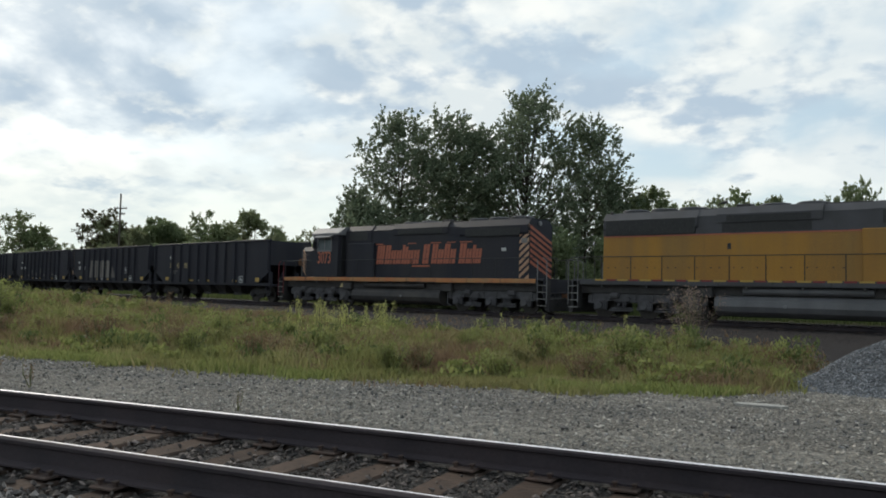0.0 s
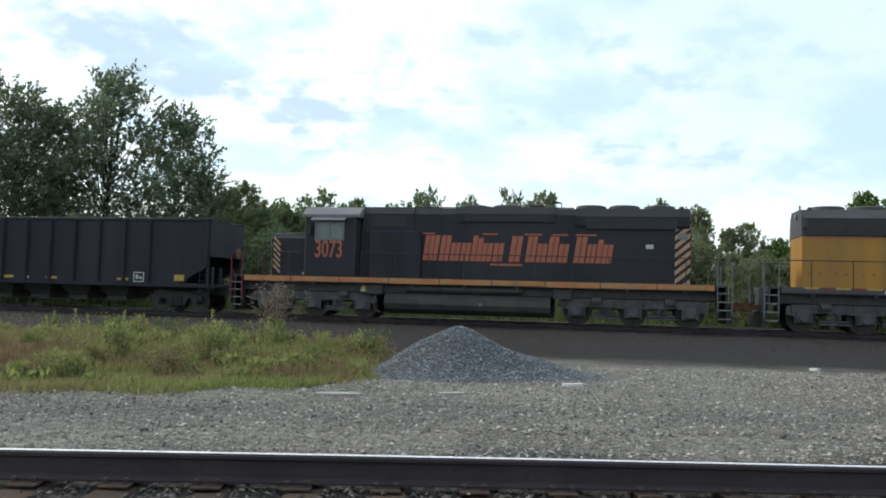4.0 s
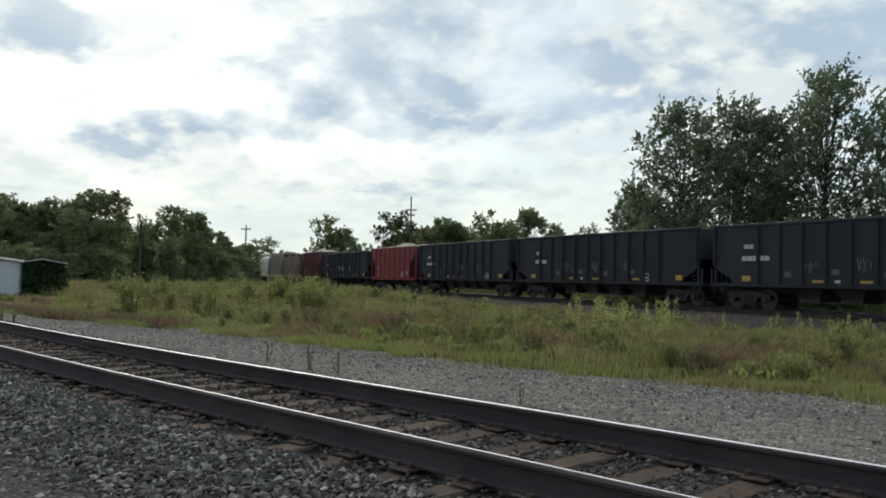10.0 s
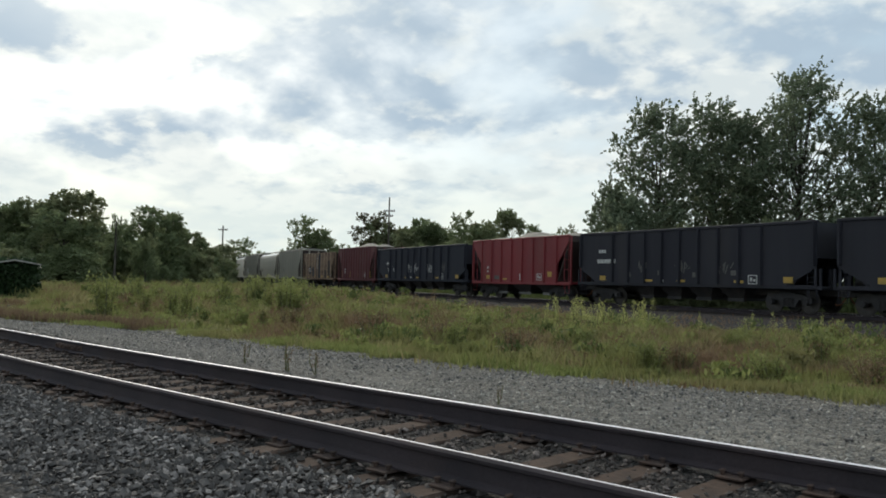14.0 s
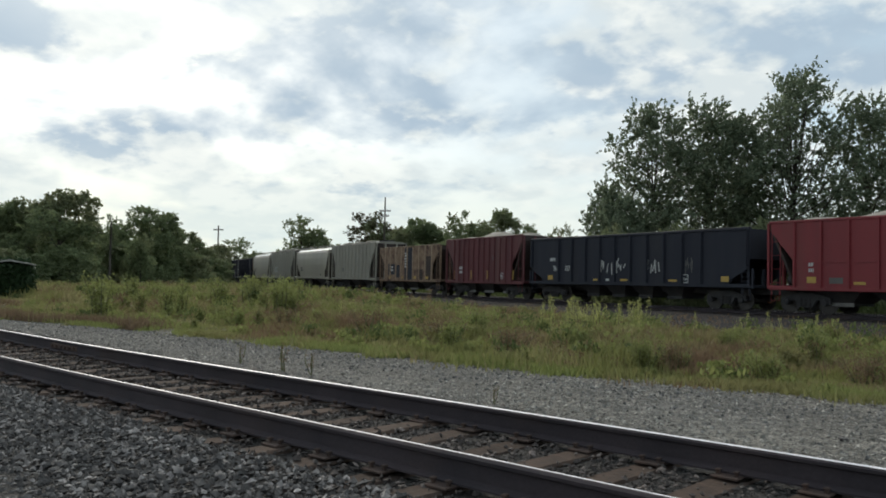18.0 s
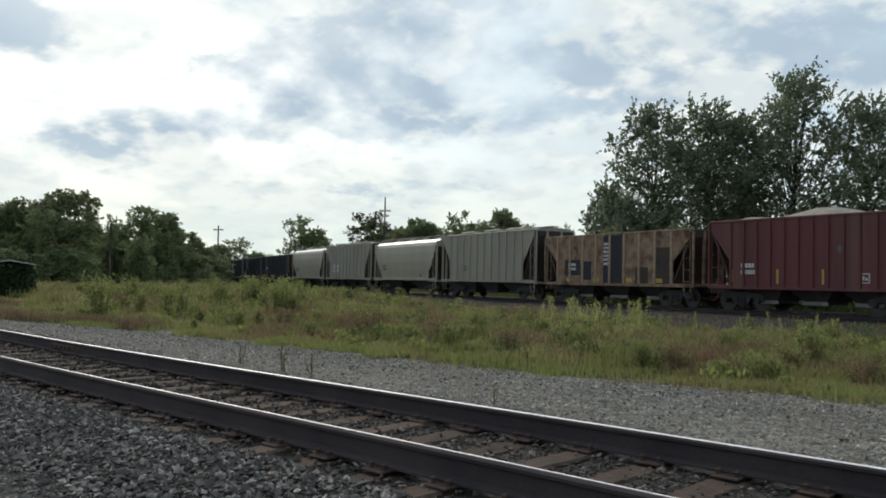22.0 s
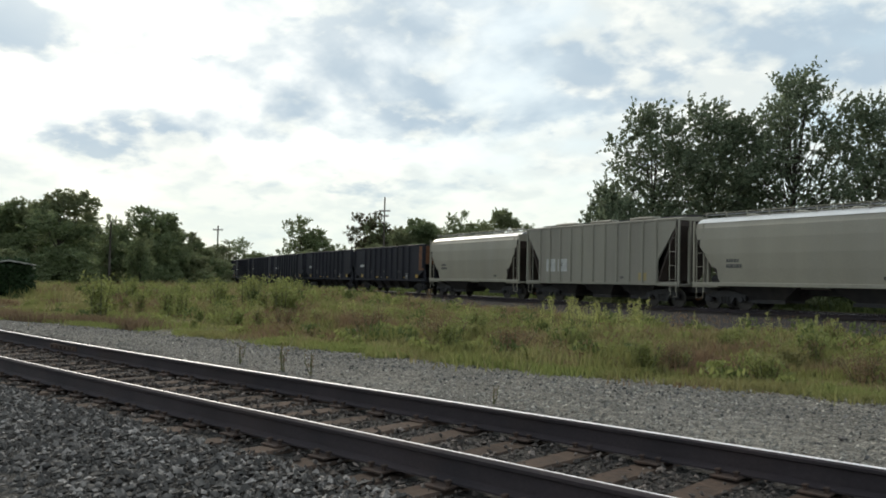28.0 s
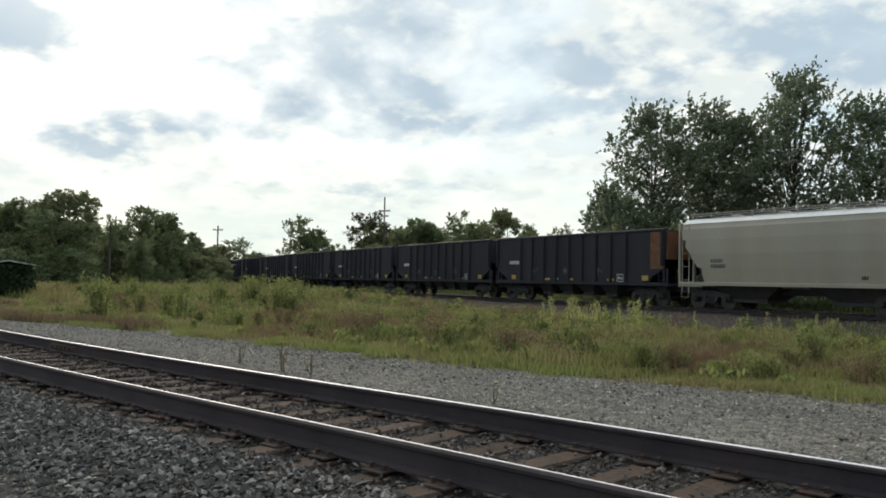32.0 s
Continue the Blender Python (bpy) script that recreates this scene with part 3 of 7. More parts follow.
def mesh_from_arrays(name, verts, faces, mats):
    """verts (n, 3) and faces (m, k) arrays, quick for large meshes."""
    me = bpy.data.meshes.new(name)
    m, k = faces.shape
    me.vertices.add(len(verts))
    me.vertices.foreach_set("co", np.ascontiguousarray(verts, dtype=np.float32).ravel())
    me.loops.add(m * k)
    me.loops.foreach_set("vertex_index", np.ascontiguousarray(faces, dtype=np.int32).ravel())
    me.polygons.add(m)
    me.polygons.foreach_set("loop_start", np.arange(0, m * k, k, dtype=np.int32))
    me.polygons.foreach_set("loop_total", np.full(m, k, dtype=np.int32))
    for q in mats if isinstance(mats, (list, tuple)) else [mats]:
        me.materials.append(q)
    me.polygons.foreach_set("use_smooth", np.zeros(m, dtype=bool))
    me.update(calc_edges=True)
    me.validate()
    return me


def text_mesh(body, size, mat, name="lettering", squeeze=1.0):
    """Flat raised lettering in the x-z plane, facing -y, centred."""
    cu = bpy.data.curves.new(name, "FONT")
    cu.body, cu.size, cu.extrude, cu.offset, cu.align_x, cu.align_y = body, size, 0.004, size * 0.018, "CENTER", "CENTER"
    ob = bpy.data.objects.new(name, cu)
    scene.collection.objects.link(ob)
    bpy.context.view_layer.update()
    me = bpy.data.meshes.new_from_object(ob.evaluated_get(bpy.context.evaluated_depsgraph_get()))
    bpy.data.objects.remove(ob)
    bpy.data.curves.remove(cu)
    me.transform(Matrix.Rotation(radians(90), 4, "X") @ Matrix.Diagonal((squeeze, 1, 1, 1)))
    me.materials.clear()
    me.materials.append(mat)
    me.name = name
    return me


ICO_V = np.array([(0, 0, 1)] + [(0.894 * math.cos(a), 0.894 * math.sin(a), 0.447) for a in np.arange(5) * 2 * math.pi / 5]
                 + [(0.894 * math.cos(a), 0.894 * math.sin(a), -0.447) for a in (np.arange(5) + 0.5) * 2 * math.pi / 5] + [(0, 0, -1)])
ICO_F = np.array([(0, 1 + i, 1 + (i + 1) % 5) for i in range(5)] + [(1 + i, 6 + i, 1 + (i + 1) % 5) for i in range(5)]
                 + [(6 + i, 6 + (i + 1) % 5, 1 + (i + 1) % 5) for i in range(5)] + [(11, 6 + (i + 1) % 5, 6 + i) for i in range(5)])
OCT_V = np.array([(1, 0, 0), (0, 1, 0), (-1, 0, 0), (0, -1, 0), (0, 0, 1), (0, 0, -1)], float)
OCT_F = np.array([(0, 1, 4), (1, 2, 4), (2, 3, 4), (3, 0, 4), (1, 0, 5), (2, 1, 5), (3, 2, 5), (0, 3, 5)])


def stones(name, xyz, size, mat, rs, fine=True):
    """Loose angular stones at the places given; size is a radius for each."""
    bv, bf = (ICO_V, ICO_F) if fine else (OCT_V, OCT_F)
    n, k = len(xyz), len(bv)
    v = bv[None] * rs.uniform(0.55, 1.3, (n, k, 1)) * rs.uniform(0.5, 1.35, (n, 1, 3))
    a = rs.uniform(0, 2 * math.pi, n)
    c, s = np.cos(a), np.sin(a)
    x = v[..., 0] * c[:, None] - v[..., 1] * s[:, None]
    y = v[..., 0] * s[:, None] + v[..., 1] * c[:, None]
    tilt = rs.uniform(-0.6, 0.6, n)[:, None]
    v = np.stack([x, y, v[..., 2] * 0.75 + x * tilt], -1) * size[:, None, None] + xyz[:, None, :]
    f = bf[None] + (np.arange(n) * k)[:, None, None]
    return mesh_from_arrays(name, v.reshape(-1, 3), f.reshape(-1, 3), mat)

# ---- the lines: the near one runs along x, the far one bends away to the left ----
RAIL_Z = 0.22
NEAR_Y = (3.66, 5.165)


def near_bend(x):
    """Sideways sweep of the near line: straight before the camera, easing away on both hands."""
    left, right = np.clip(-np.asarray(x, float) - 7.0, 0, None), np.clip(np.asarray(x, float) + 4.0, 0, None)
    return np.where(left < 9, 0.0032 * left**2, 0.2592 + 0.0576 * (left - 9)) - np.where(right < 6, 0.003 * right**2, 0.108 + 0.036 * (right - 6))


def near_slope(x):
    return math.atan2(float(near_bend(x + 0.05) - near_bend(x - 0.05)), 0.1)



KNOT_X = np.array([-560, -420, -330, -260, -200, -160, -130, -100, -80, -60, -40, -20, 0, 20, 40, 60, 90, 130, 260.0])
KNOT_Y = np.array([420, 310, 228, 169.1, 129.5, 103.0, 84.2, 69.3, 60.4, 52.4, 44.9, 38.3, 32.75, 27.3, 22.3, 18.3, 15.2, 14.0, 14.0])


def natural_spline(kx, ky, x):
    n, h = len(kx), np.diff(kx)
    a, r = np.zeros((n, n)), np.zeros(n)
    a[0, 0] = a[-1, -1] = 1
    for i in range(1, n - 1):
        a[i, i - 1], a[i, i], a[i, i + 1] = h[i - 1], 2 * (h[i - 1] + h[i]), h[i]
        r[i] = 6 * ((ky[i + 1] - ky[i]) / h[i] - (ky[i] - ky[i - 1]) / h[i - 1])
    m = np.linalg.solve(a, r)
    i = np.clip(np.searchsorted(kx, x) - 1, 0, n - 2)
    p, q, hh = kx[i + 1] - x, x - kx[i], h[i]
    return m[i] * p**3 / (6 * hh) + m[i + 1] * q**3 / (6 * hh) + (ky[i] / hh - m[i] * hh / 6) * p + (ky[i + 1] / hh - m[i + 1] * hh / 6) * q


PATH_X = np.linspace(-560, 260, 4101)
PATH_Y = natural_spline(KNOT_X, KNOT_Y, PATH_X)
PATH_S = np.concatenate([[0], np.cumsum(np.hypot(np.diff(PATH_X), np.diff(PATH_Y)))])
PATH_S -= np.interp(0, PATH_X, PATH_S)
HALF_CAR = 1.42


def line_point(s, side=0.0):
    """A point of the far line's centre (or beside it, away from the yard) at s metres along it, and its heading."""
    x = np.interp(s, PATH_S, PATH_X)
    y = np.interp(x, PATH_X, PATH_Y)
    x2 = np.interp(s + 0.5, PATH_S, PATH_X)
    y2 = np.interp(x2, PATH_X, PATH_Y)
    a = math.atan2(y2 - y, x2 - x)
    o = HALF_CAR + side
    return x - math.sin(a) * o, y + math.cos(a) * o, a


def line_y(x):
    return np.interp(x, PATH_X, PATH_Y)


RAIL_PROFILE = [(-0.072, -0.172), (0.072, -0.172), (0.072, -0.160), (0.012, -0.140), (0.009, -0.045), (0.035, -0.034), (0.037, -0.014),
                (0.031, -0.005), (0.016, 0.0), (-0.002, 0.0), (-0.016, 0.0), (-0.024, -0.002), (-0.037, -0.014), (-0.035, -0.034), (-0.009, -0.045), (-0.012, -0.140), (-0.072, -0.160)]


def sweep_rail(points, z, polished=(8, 9, 10)):
    g = Geo()
    n = len(RAIL_PROFILE)
    for i, (x, y, a) in enumerate(points):
        g.v += [(x - math.sin(a) * u, y + math.cos(a) * u, z + w) for u, w in RAIL_PROFILE]
    for i in range(len(points) - 1):
        for k in range(n):
            g.f.append((i * n + k, i * n + (k + 1) % n, (i + 1) * n + (k + 1) % n, (i + 1) * n + k))
            g.mi.append(1 if k in polished else 0)
    return g


def edge_y(x):
    """Front border of the meadow, rounding off where the yard widens."""
    return 9.88 + 0.058 * np.asarray(x, float) + 0.18 * np.clip(np.asarray(x, float) + 3.5, 0, None) ** 2


def ground_z(x, y):
    """Height of the ground: gently uneven, level under the near line, a low bank under the far one."""
    z = 0.03 * noise.noise(Vector((x * 0.35, y * 0.35, 0.0))) + 0.04 * noise.noise(Vector((x * 0.08, y * 0.08, 3.0)))
    if abs(x) > 200 or abs(y) > 200:
        z = 0.0
    if 1.8 < y < 7.2:
        z = min(z, 0.0)
    if 6.5 < y:
        z += 0.03 * max(0.0, min(1.0, (3.4 - abs(float(line_y(x)) + HALF_CAR - y)) / 1.2))
    return z


def ground_zs(x, y):
    return np.array([ground_z(float(a), float(b)) for a, b in zip(x, y)])


def build_ground():
    xs = np.concatenate([[-2500, -1200, -600, -300], np.arange(-160, -40, 6), np.arange(-40, 24, 1.0), np.arange(24, 121, 8), [200, 400, 900, 2500]])
    ys = np.concatenate([[-2500, -900, -300, -100, -40, -15], np.arange(-6, 16, 0.5), np.arange(16, 60, 3), np.arange(60, 260, 20), [400, 800, 1600, 3000]])
    g = Geo()
    for y in ys:
        for x in xs:
            g.v.append((float(x), float(y), ground_z(float(x), float(y))))
    nx = len(xs)
    for j in range(len(ys) - 1):
        for i in range(nx - 1):
            g.f.append((j * nx + i, j * nx + i + 1, (j + 1) * nx + i + 1, (j + 1) * nx + i))
    g.mi = [0] * len(g.f)
    solo("ground", g, M["ground"], "grey gravel railway yard with cinders and a weedy meadow", "ground", kind="structure", smooth=True)


build_ground()


def build_near_track():
    tr = thing("near_track", "main line track with shiny rail heads on worn brown ties", "railway track", kind="structure")
    xs = [-170.0, -60.0] + [-40 + 0.5 * k for k in range(120)] + [40.0, 80.0]
    for y, polished in zip(NEAR_Y, ((7, 8), (7, 8, 9, 10))):
        part("rail", sweep_rail([(x, y + float(near_bend(x)), near_slope(x)) for x in xs], RAIL_Z, polished), [M["rail_side"], M["rail_top"]], tr)
    # joint bars bolted to the webs
    jb = Geo()
    jb.box(-0.46, 0.46, -0.032, 0.032, -0.132, -0.05, 0.01)
    for k in range(6):
        for s in (-1, 1):
            jb.tube([(-0.38 + 0.152 * k, s * 0.03, -0.09), (-0.38 + 0.152 * k, s * 0.06, -0.09)], 0.02, 6)
    jm = jb.mesh("joint_bar", M["plate_rust"])
    for x, y in ((-12.4, NEAR_Y[1]), (-18.6, NEAR_Y[0])):
        part("joint_bar", jm, None, tr, at=(x, y + float(near_bend(x)), RAIL_Z))
    rs = random.Random(5)
    ties = []
    for k in range(4):
        g = Geo().box(-0.115, 0.115, -1.28, 1.28, -0.16, 0.0, 0.018)
        g.v = [(x + 0.012 * noise.noise(Vector((x * 9, y * 3, k * 5.0))), y, z + 0.014 * noise.noise(Vector((x * 8, y * 4, k * 3.0 + 9)))) for x, y, z in g.v]
        ties.append(g.mesh("tie", M["tie_wood"]))
    pl = Geo().box(-0.09, 0.09, -0.17, 0.17, 0, 0.016, 0.004)
    for sx in (-0.06, 0.06):
        for sy in (-0.11, 0.11):
            pl.box(sx - 0.012, sx + 0.012, sy - 0.012, sy + 0.012, 0.0, 0.042, 0.004)
            pl.box(sx - 0.017, sx + 0.017, sy - 0.02, sy + 0.02, 0.036, 0.052, 0.005)
    plm = pl.mesh("tie_plate", M["plate_rust"])
    far_t = Geo()
    x = -168.0
    while x < 78:
        x += 0.535
        dy = float(near_bend(x))
        if -42 < x < 16:
            t = part("tie", ties[rs.randrange(4)], None, tr, at=pose(x + rs.uniform(-0.03, 0.03), sum(NEAR_Y) / 2 + dy + rs.uniform(-0.04, 0.04), 0.022 + rs.uniform(-0.014, 0.008), 0, 0, rs.uniform(-1.6, 1.6) + math.degrees(near_slope(x))))
            if -24 < x < 10:
                for y in NEAR_Y:
                    part("tie_plate", plm, None, tr, at=(x, y + dy, 0.03))
        else:
            far_t.box(x - 0.115, x + 0.115, sum(NEAR_Y) / 2 + dy - 1.28, sum(NEAR_Y) / 2 + dy + 1.28, -0.1, 0.03)
    tagged(part("tie_rows", far_t, M["tie_wood"], tr), kind="stuff")


def build_far_track():
    tr = thing("far_track", "curving siding track on dark cinder ballast under the train", "railway track", kind="structure")
    ss = np.concatenate([np.arange(-400, -40, 6.0), np.arange(-40, 70, 3.0), np.arange(70, 200, 8.0)])
    for side in (-0.7525, 0.7525):
        part("rail", sweep_rail([line_point(s, side) for s in ss], RAIL_Z), [M["rail_side"], M["rail_top"]], tr)
    g = Geo()
    for s in np.arange(-300, 120, 0.56):
        x, y, a = line_point(s)
        c, n = math.cos(a), math.sin(a)
        v = [(x + c * u - n * w, y + n * u + c * w, z) for z in (-0.1, 0.04) for w in (-1.28, 1.28) for u in (-0.115, 0.115)]
        g.add(v, [(0, 2, 3, 1), (4, 5, 7, 6), (0, 1, 5, 4), (2, 6, 7, 3), (0, 4, 6, 2), (1, 3, 7, 5)])
    tagged(part("tie_rows", g, M["tie_wood"], tr), kind="stuff")


build_near_track()
build_far_track()


def build_ballast():
    rs = np.random.RandomState(11)
    # clean grey shoulder on the camera's side of the near line
    n = 72000
    u = rs.rand(n)
    x = -16 + 24 * u
    y = rs.uniform(0.55, 3.25, n)
    z = 0.03 - 0.10 * np.clip((2.6 - y) / 1.7, 0, 1) + rs.uniform(-0.01, 0.025, n)
    tagged(new("ballast_shoulder", stones("ballast_shoulder", np.stack([x, y + near_bend(x), z], -1), 0.011 + 0.024 * rs.rand(n) ** 1.6, M["ballast"], rs, False)),
           "clean grey crushed stone ballast beside the rail", "ballast", kind="stuff")
    n = 9000
    x, y = rs.uniform(-60, -16, n), rs.uniform(0.4, 3.2, n)
    tagged(new("ballast_shoulder", stones("ballast_far", np.stack([x, y + near_bend(x), np.full(n, 0.02)], -1), rs.uniform(0.03, 0.06, n), M["ballast"], rs, False)),
           "clean grey crushed stone ballast beside the rail", "ballast", kind="stuff")
    # stained stones between and outside the ties
    n = 52000
    x, y = rs.uniform(-24, 12, n), rs.uniform(2.9, 6.5, n)
    tie = np.abs(((x + 168.0) / 0.535 + 0.5) % 1 - 0.5) * 0.535 < 0.12
    keep = ~(tie & (y > 3.25) & (y < 5.75) & (rs.rand(n) < 0.78)) & (np.abs(y - NEAR_Y[0]) > 0.09) & (np.abs(y - NEAR_Y[1]) > 0.09)
    x, y = x[keep], y[keep]
    n = len(x)
    z = rs.uniform(0.0, 0.04, n) - 0.05 * np.clip((y - 5.9) / 0.5, 0, 1)
    tagged(new("track_ballast", stones("track_ballast", np.stack([x, y + near_bend(x), z], -1), rs.uniform(0.011, 0.030, n), M["ballast_brown"], rs, False)),
           "brown stained ballast stones packed between the ties", "ballast", kind="stuff")
    # small pale stones over the yard
    n = 100000
    x = rs.uniform(-26, 16, n)
    y = 6.2 + 8.3 * rs.rand(n) ** 1.3
    keep = ~((y > edge_y(x) + 0.1) & (x < 0)) & ~((x < -7) & (rs.rand(n) < 0.6))
    x, y = x[keep], y[keep]
    n = len(x)
    tagged(new("yard_gravel", stones("yard_gravel", np.stack([x, y, ground_zs(x, y) + rs.uniform(-0.008, 0.008, n)], -1), (0.008 + 0.022 * rs.rand(n) ** 2) * (0.8 + 0.035 * y), M["gravel_stone"], rs, False)),
           "loose pale gravel scattered over the yard", "gravel", kind="stuff")
    n = 15000
    x = rs.uniform(-22, 16, n)
    y = np.where(rs.rand(n) < 0.5, rs.normal(8.5, 0.5, n), 6.3 + 7.4 * rs.rand(n) ** 1.2)
    keep = ~((y > edge_y(x) - 0.1) & (x < 0))
    x, y = x[keep], y[keep]
    n = len(x)
    tagged(new("dark_gravel", stones("dark_gravel", np.stack([x, y, ground_zs(x, y) + rs.uniform(-0.008, 0.008, n)], -1), (0.008 + 0.018 * rs.rand(n) ** 2) * (0.8 + 0.035 * y), M["yard_dark"], rs, False)),
           "darker stones mixed into the yard gravel", "gravel", kind="stuff")
    # dark cinders beyond the yard, darkened further by the train's shade in their colour
    n = 9000
    x = rs.uniform(-40, 34, n)
    y = line_y(x) - rs.uniform(0, 9, n)
    tagged(new("cinder_stones", stones("cinder_stones", np.stack([x, y, ground_zs(x, y)], -1), rs.uniform(0.015, 0.045, n), M["cinder"], rs, False)),
           "dark cinders and stained stones beside the siding, coloured with the train's shade", "cinders", kind="stuff")


build_ballast()

# ---- rolling stock: x runs along the train, -y faces the yard, z is height over the rail head ----
WHEELS = {0.46: [], 0.51: []}


def wheelset(parent, x, r):
    g = Geo()
    for s in (-1, 1):
        y0 = s * 0.72
        prof = [(0.06, y0 - s * 0.02), (0.16, y0 - s * 0.05), (r * 0.55, y0 - s * 0.0), (r * 0.84, y0 - s * 0.02), (r * 0.86, y0 - s * 0.06), (r, y0 - s * 0.065), (r + 0.004, y0 + s * 0.03), (r + 0.03, y0 + s * 0.036), (r + 0.028, y0 + s * 0.065), (r * 0.8, y0 + s * 0.07), (0.1, y0 + s * 0.05)]
        g.lathe([(q, -h) for q, h in prof] if False else prof, (0, 0, 0), "y", 20)
        # hub bolts show the turning
        for k in range(4):
            a = k * math.pi / 2
            g.box(math.cos(a) * r * 0.66 - 0.03, math.cos(a) * r * 0.66 + 0.03, s * 0.60, s * 0.74, math.sin(a) * r * 0.66 - 0.03, math.sin(a) * r * 0.66 + 0.03)
    g.tube([(0, -1.05, 0), (0, 1.05, 0)], 0.085, 10)
    key = ("wheelset", r)
    if key not in SHARED:
        SHARED[key] = g.mesh("wheelset", M["wheel_steel"], False)
    ob = part("wheelset", SHARED[key], None, parent)
    ob.matrix_parent_inverse = Matrix.Translation((x, 0, r))
    WHEELS[r].append(ob)
    return ob


SHARED = {}


def shared(key, make, mats, smooth=False):
    if key not in SHARED:
        SHARED[key] = make().mesh(key if isinstance(key, str) else key[0], mats, smooth)
    return SHARED[key]


def freight_truck(parent, x):
    """A two-axle truck: two cast side frames with springs, bolster, wheelsets."""
    def bolster():
        return Geo().box(-0.2, 0.2, -1.0, 1.0, 0.45, 0.72, 0.04)

    tr = part("truck", shared("truck_bolster", bolster, M["under_dark"]), None, parent, at=(x, 0, 0))

    def side():
        g = Geo()
        prof = [(-1.15, 0.42), (-1.15, 0.66), (-0.62, 0.80), (-0.3, 0.86), (0.3, 0.86), (0.62, 0.80), (1.15, 0.66), (1.15, 0.42), (0.92, 0.40), (0.84, 0.56), (0.52, 0.56), (0.34, 0.26), (-0.34, 0.26), (-0.52, 0.56), (-0.84, 0.56), (-0.92, 0.40)]
        g.prism(prof, -0.07, 0.07)
        for s in (-0.89, 0.89):
            g.lathe([(0.13, -0.16), (0.15, -0.1), (0.15, 0.02)], (s, 0, 0.47), "y", 10)
            g.lathe([(0.05, -0.19), (0.06, -0.14)], (s, 0, 0.47), "y", 6)
        return g

    def springs():
        g = Geo()
        for k in (-0.2, 0.0, 0.2):
            for j in range(5):
                g.lathe([(0.075, -0.014), (0.082, 0.0), (0.075, 0.014)], (k, 0, 0.34 + 0.065 * j), "z", 8)
        return g

    for s in (-1, 1):
        part("side_frame", shared("truck_side", side, M["freight_casting"]), None, tr, at=(0, s * 0.98, 0))
        part("spring_nest", shared("truck_springs", springs, M["under_dark"]), None, tr, at=(0, s * 1.06, 0))
    for q in (-0.89, 0.89):
        wheelset(tr, q, 0.46)
    return tr


def coupler(parent, x, s):
    def make():
        g = Geo().box(-0.5, 0.1, -0.09, 0.09, 0.76, 0.96, 0.03)
        g.prism([(0.1, -0.14), (0.38, -0.16), (0.46, -0.04), (0.36, 0.0), (0.4, 0.12), (0.3, 0.18), (0.1, 0.12)], 0.70, 1.0, "z")
        g.tube([(0.0, 0.16, 0.7), (0.15, 0.2, 0.45), (0.35, 0.2, 0.36), (0.5, 0.16, 0.42)], 0.03, 6)
        return g
    part("coupler", shared("coupler", make, M["rust"]), None, parent, at=pose(x, 0, 0, 0, 0, 0 if s > 0 else 180))


def ladder(parent, x, y, z0, z1, w=0.42, rungs=5, mat="hopper_black", turn=0, name="ladder"):
    def make():
        return Geo().tube([(-w / 2, 0, z1 - z0), (-w / 2, 0, 0), (w / 2, 0, 0), (w / 2, 0, z1 - z0)], 0.024, 5)
    la = part(name, shared(("ladder", w, round(z1 - z0, 2), mat), make, M[mat]), None, parent, at=pose(x, y, z0, 0, 0, turn))
    for k in range(rungs):
        part("rung", shared(("rung", w, mat), lambda: Geo().tube([(-w / 2, 0, 0), (w / 2, 0, 0)], 0.014, 5), M[mat]), None, la, at=(0, 0, (k + 0.9) * (z1 - z0) / rungs))


def mark(parent, x, z, w, h, mat, y, name="marking", label=""):
    part(name, shared(("mark", w, h, mat), lambda: Geo().box(-w / 2, w / 2, -0.004, 0.004, -h / 2, h / 2), M[mat]), None, parent, label, at=(x, y, z))


def framed_mark(parent, x, z, w, h, y):
    def make():
        g = Geo()
        g.box(-w / 2, w / 2, -0.004, 0.004, h / 2 - 0.04, h / 2).box(-w / 2, w / 2, -0.004, 0.004, -h / 2, -h / 2 + 0.04)
        g.box(-w / 2, -w / 2 + 0.04, -0.004, 0.004, -h / 2 + 0.04, h / 2 - 0.04).box(w / 2 - 0.04, w / 2, -0.004, 0.004, -h / 2 + 0.04, h / 2 - 0.04)
        g.box(-w * 0.28, -w * 0.05, -0.004, 0.004, -h * 0.2, h * 0.22).box(w * 0.05, w * 0.3, -0.004, 0.004, -h * 0.2, h * 0.05)
        return g
    part("marking", shared(("framed", w, h), make, M["white_mark"]), None, parent, "white framed stencil panel", at=(x, y, z))


def bars(parent, x, z, w, h, rows, mat, y, seed=0):
    """Unreadable stencil lines as plain bars."""
    def make():
        rr = random.Random(seed)
        g = Geo()
        for k in range(rows):
            zz = h / 2 - (k + 0.5) * h / rows
            q = -w / 2
            end = w / 2 * rr.uniform(0.4, 1.0)
            while q < end:
                e = min(end, q + rr.uniform(0.08, 0.2) * max(1, w))
                g.box(q, e - 0.03, -0.004, 0.004, zz - h / rows * 0.32, zz + h / rows * 0.32)
                q = e
        return g
    tagged(part("stencil", shared(("bars", w, h, rows, mat, seed), make, M[mat]), None, parent, at=(x, y, z)), kind="stuff")


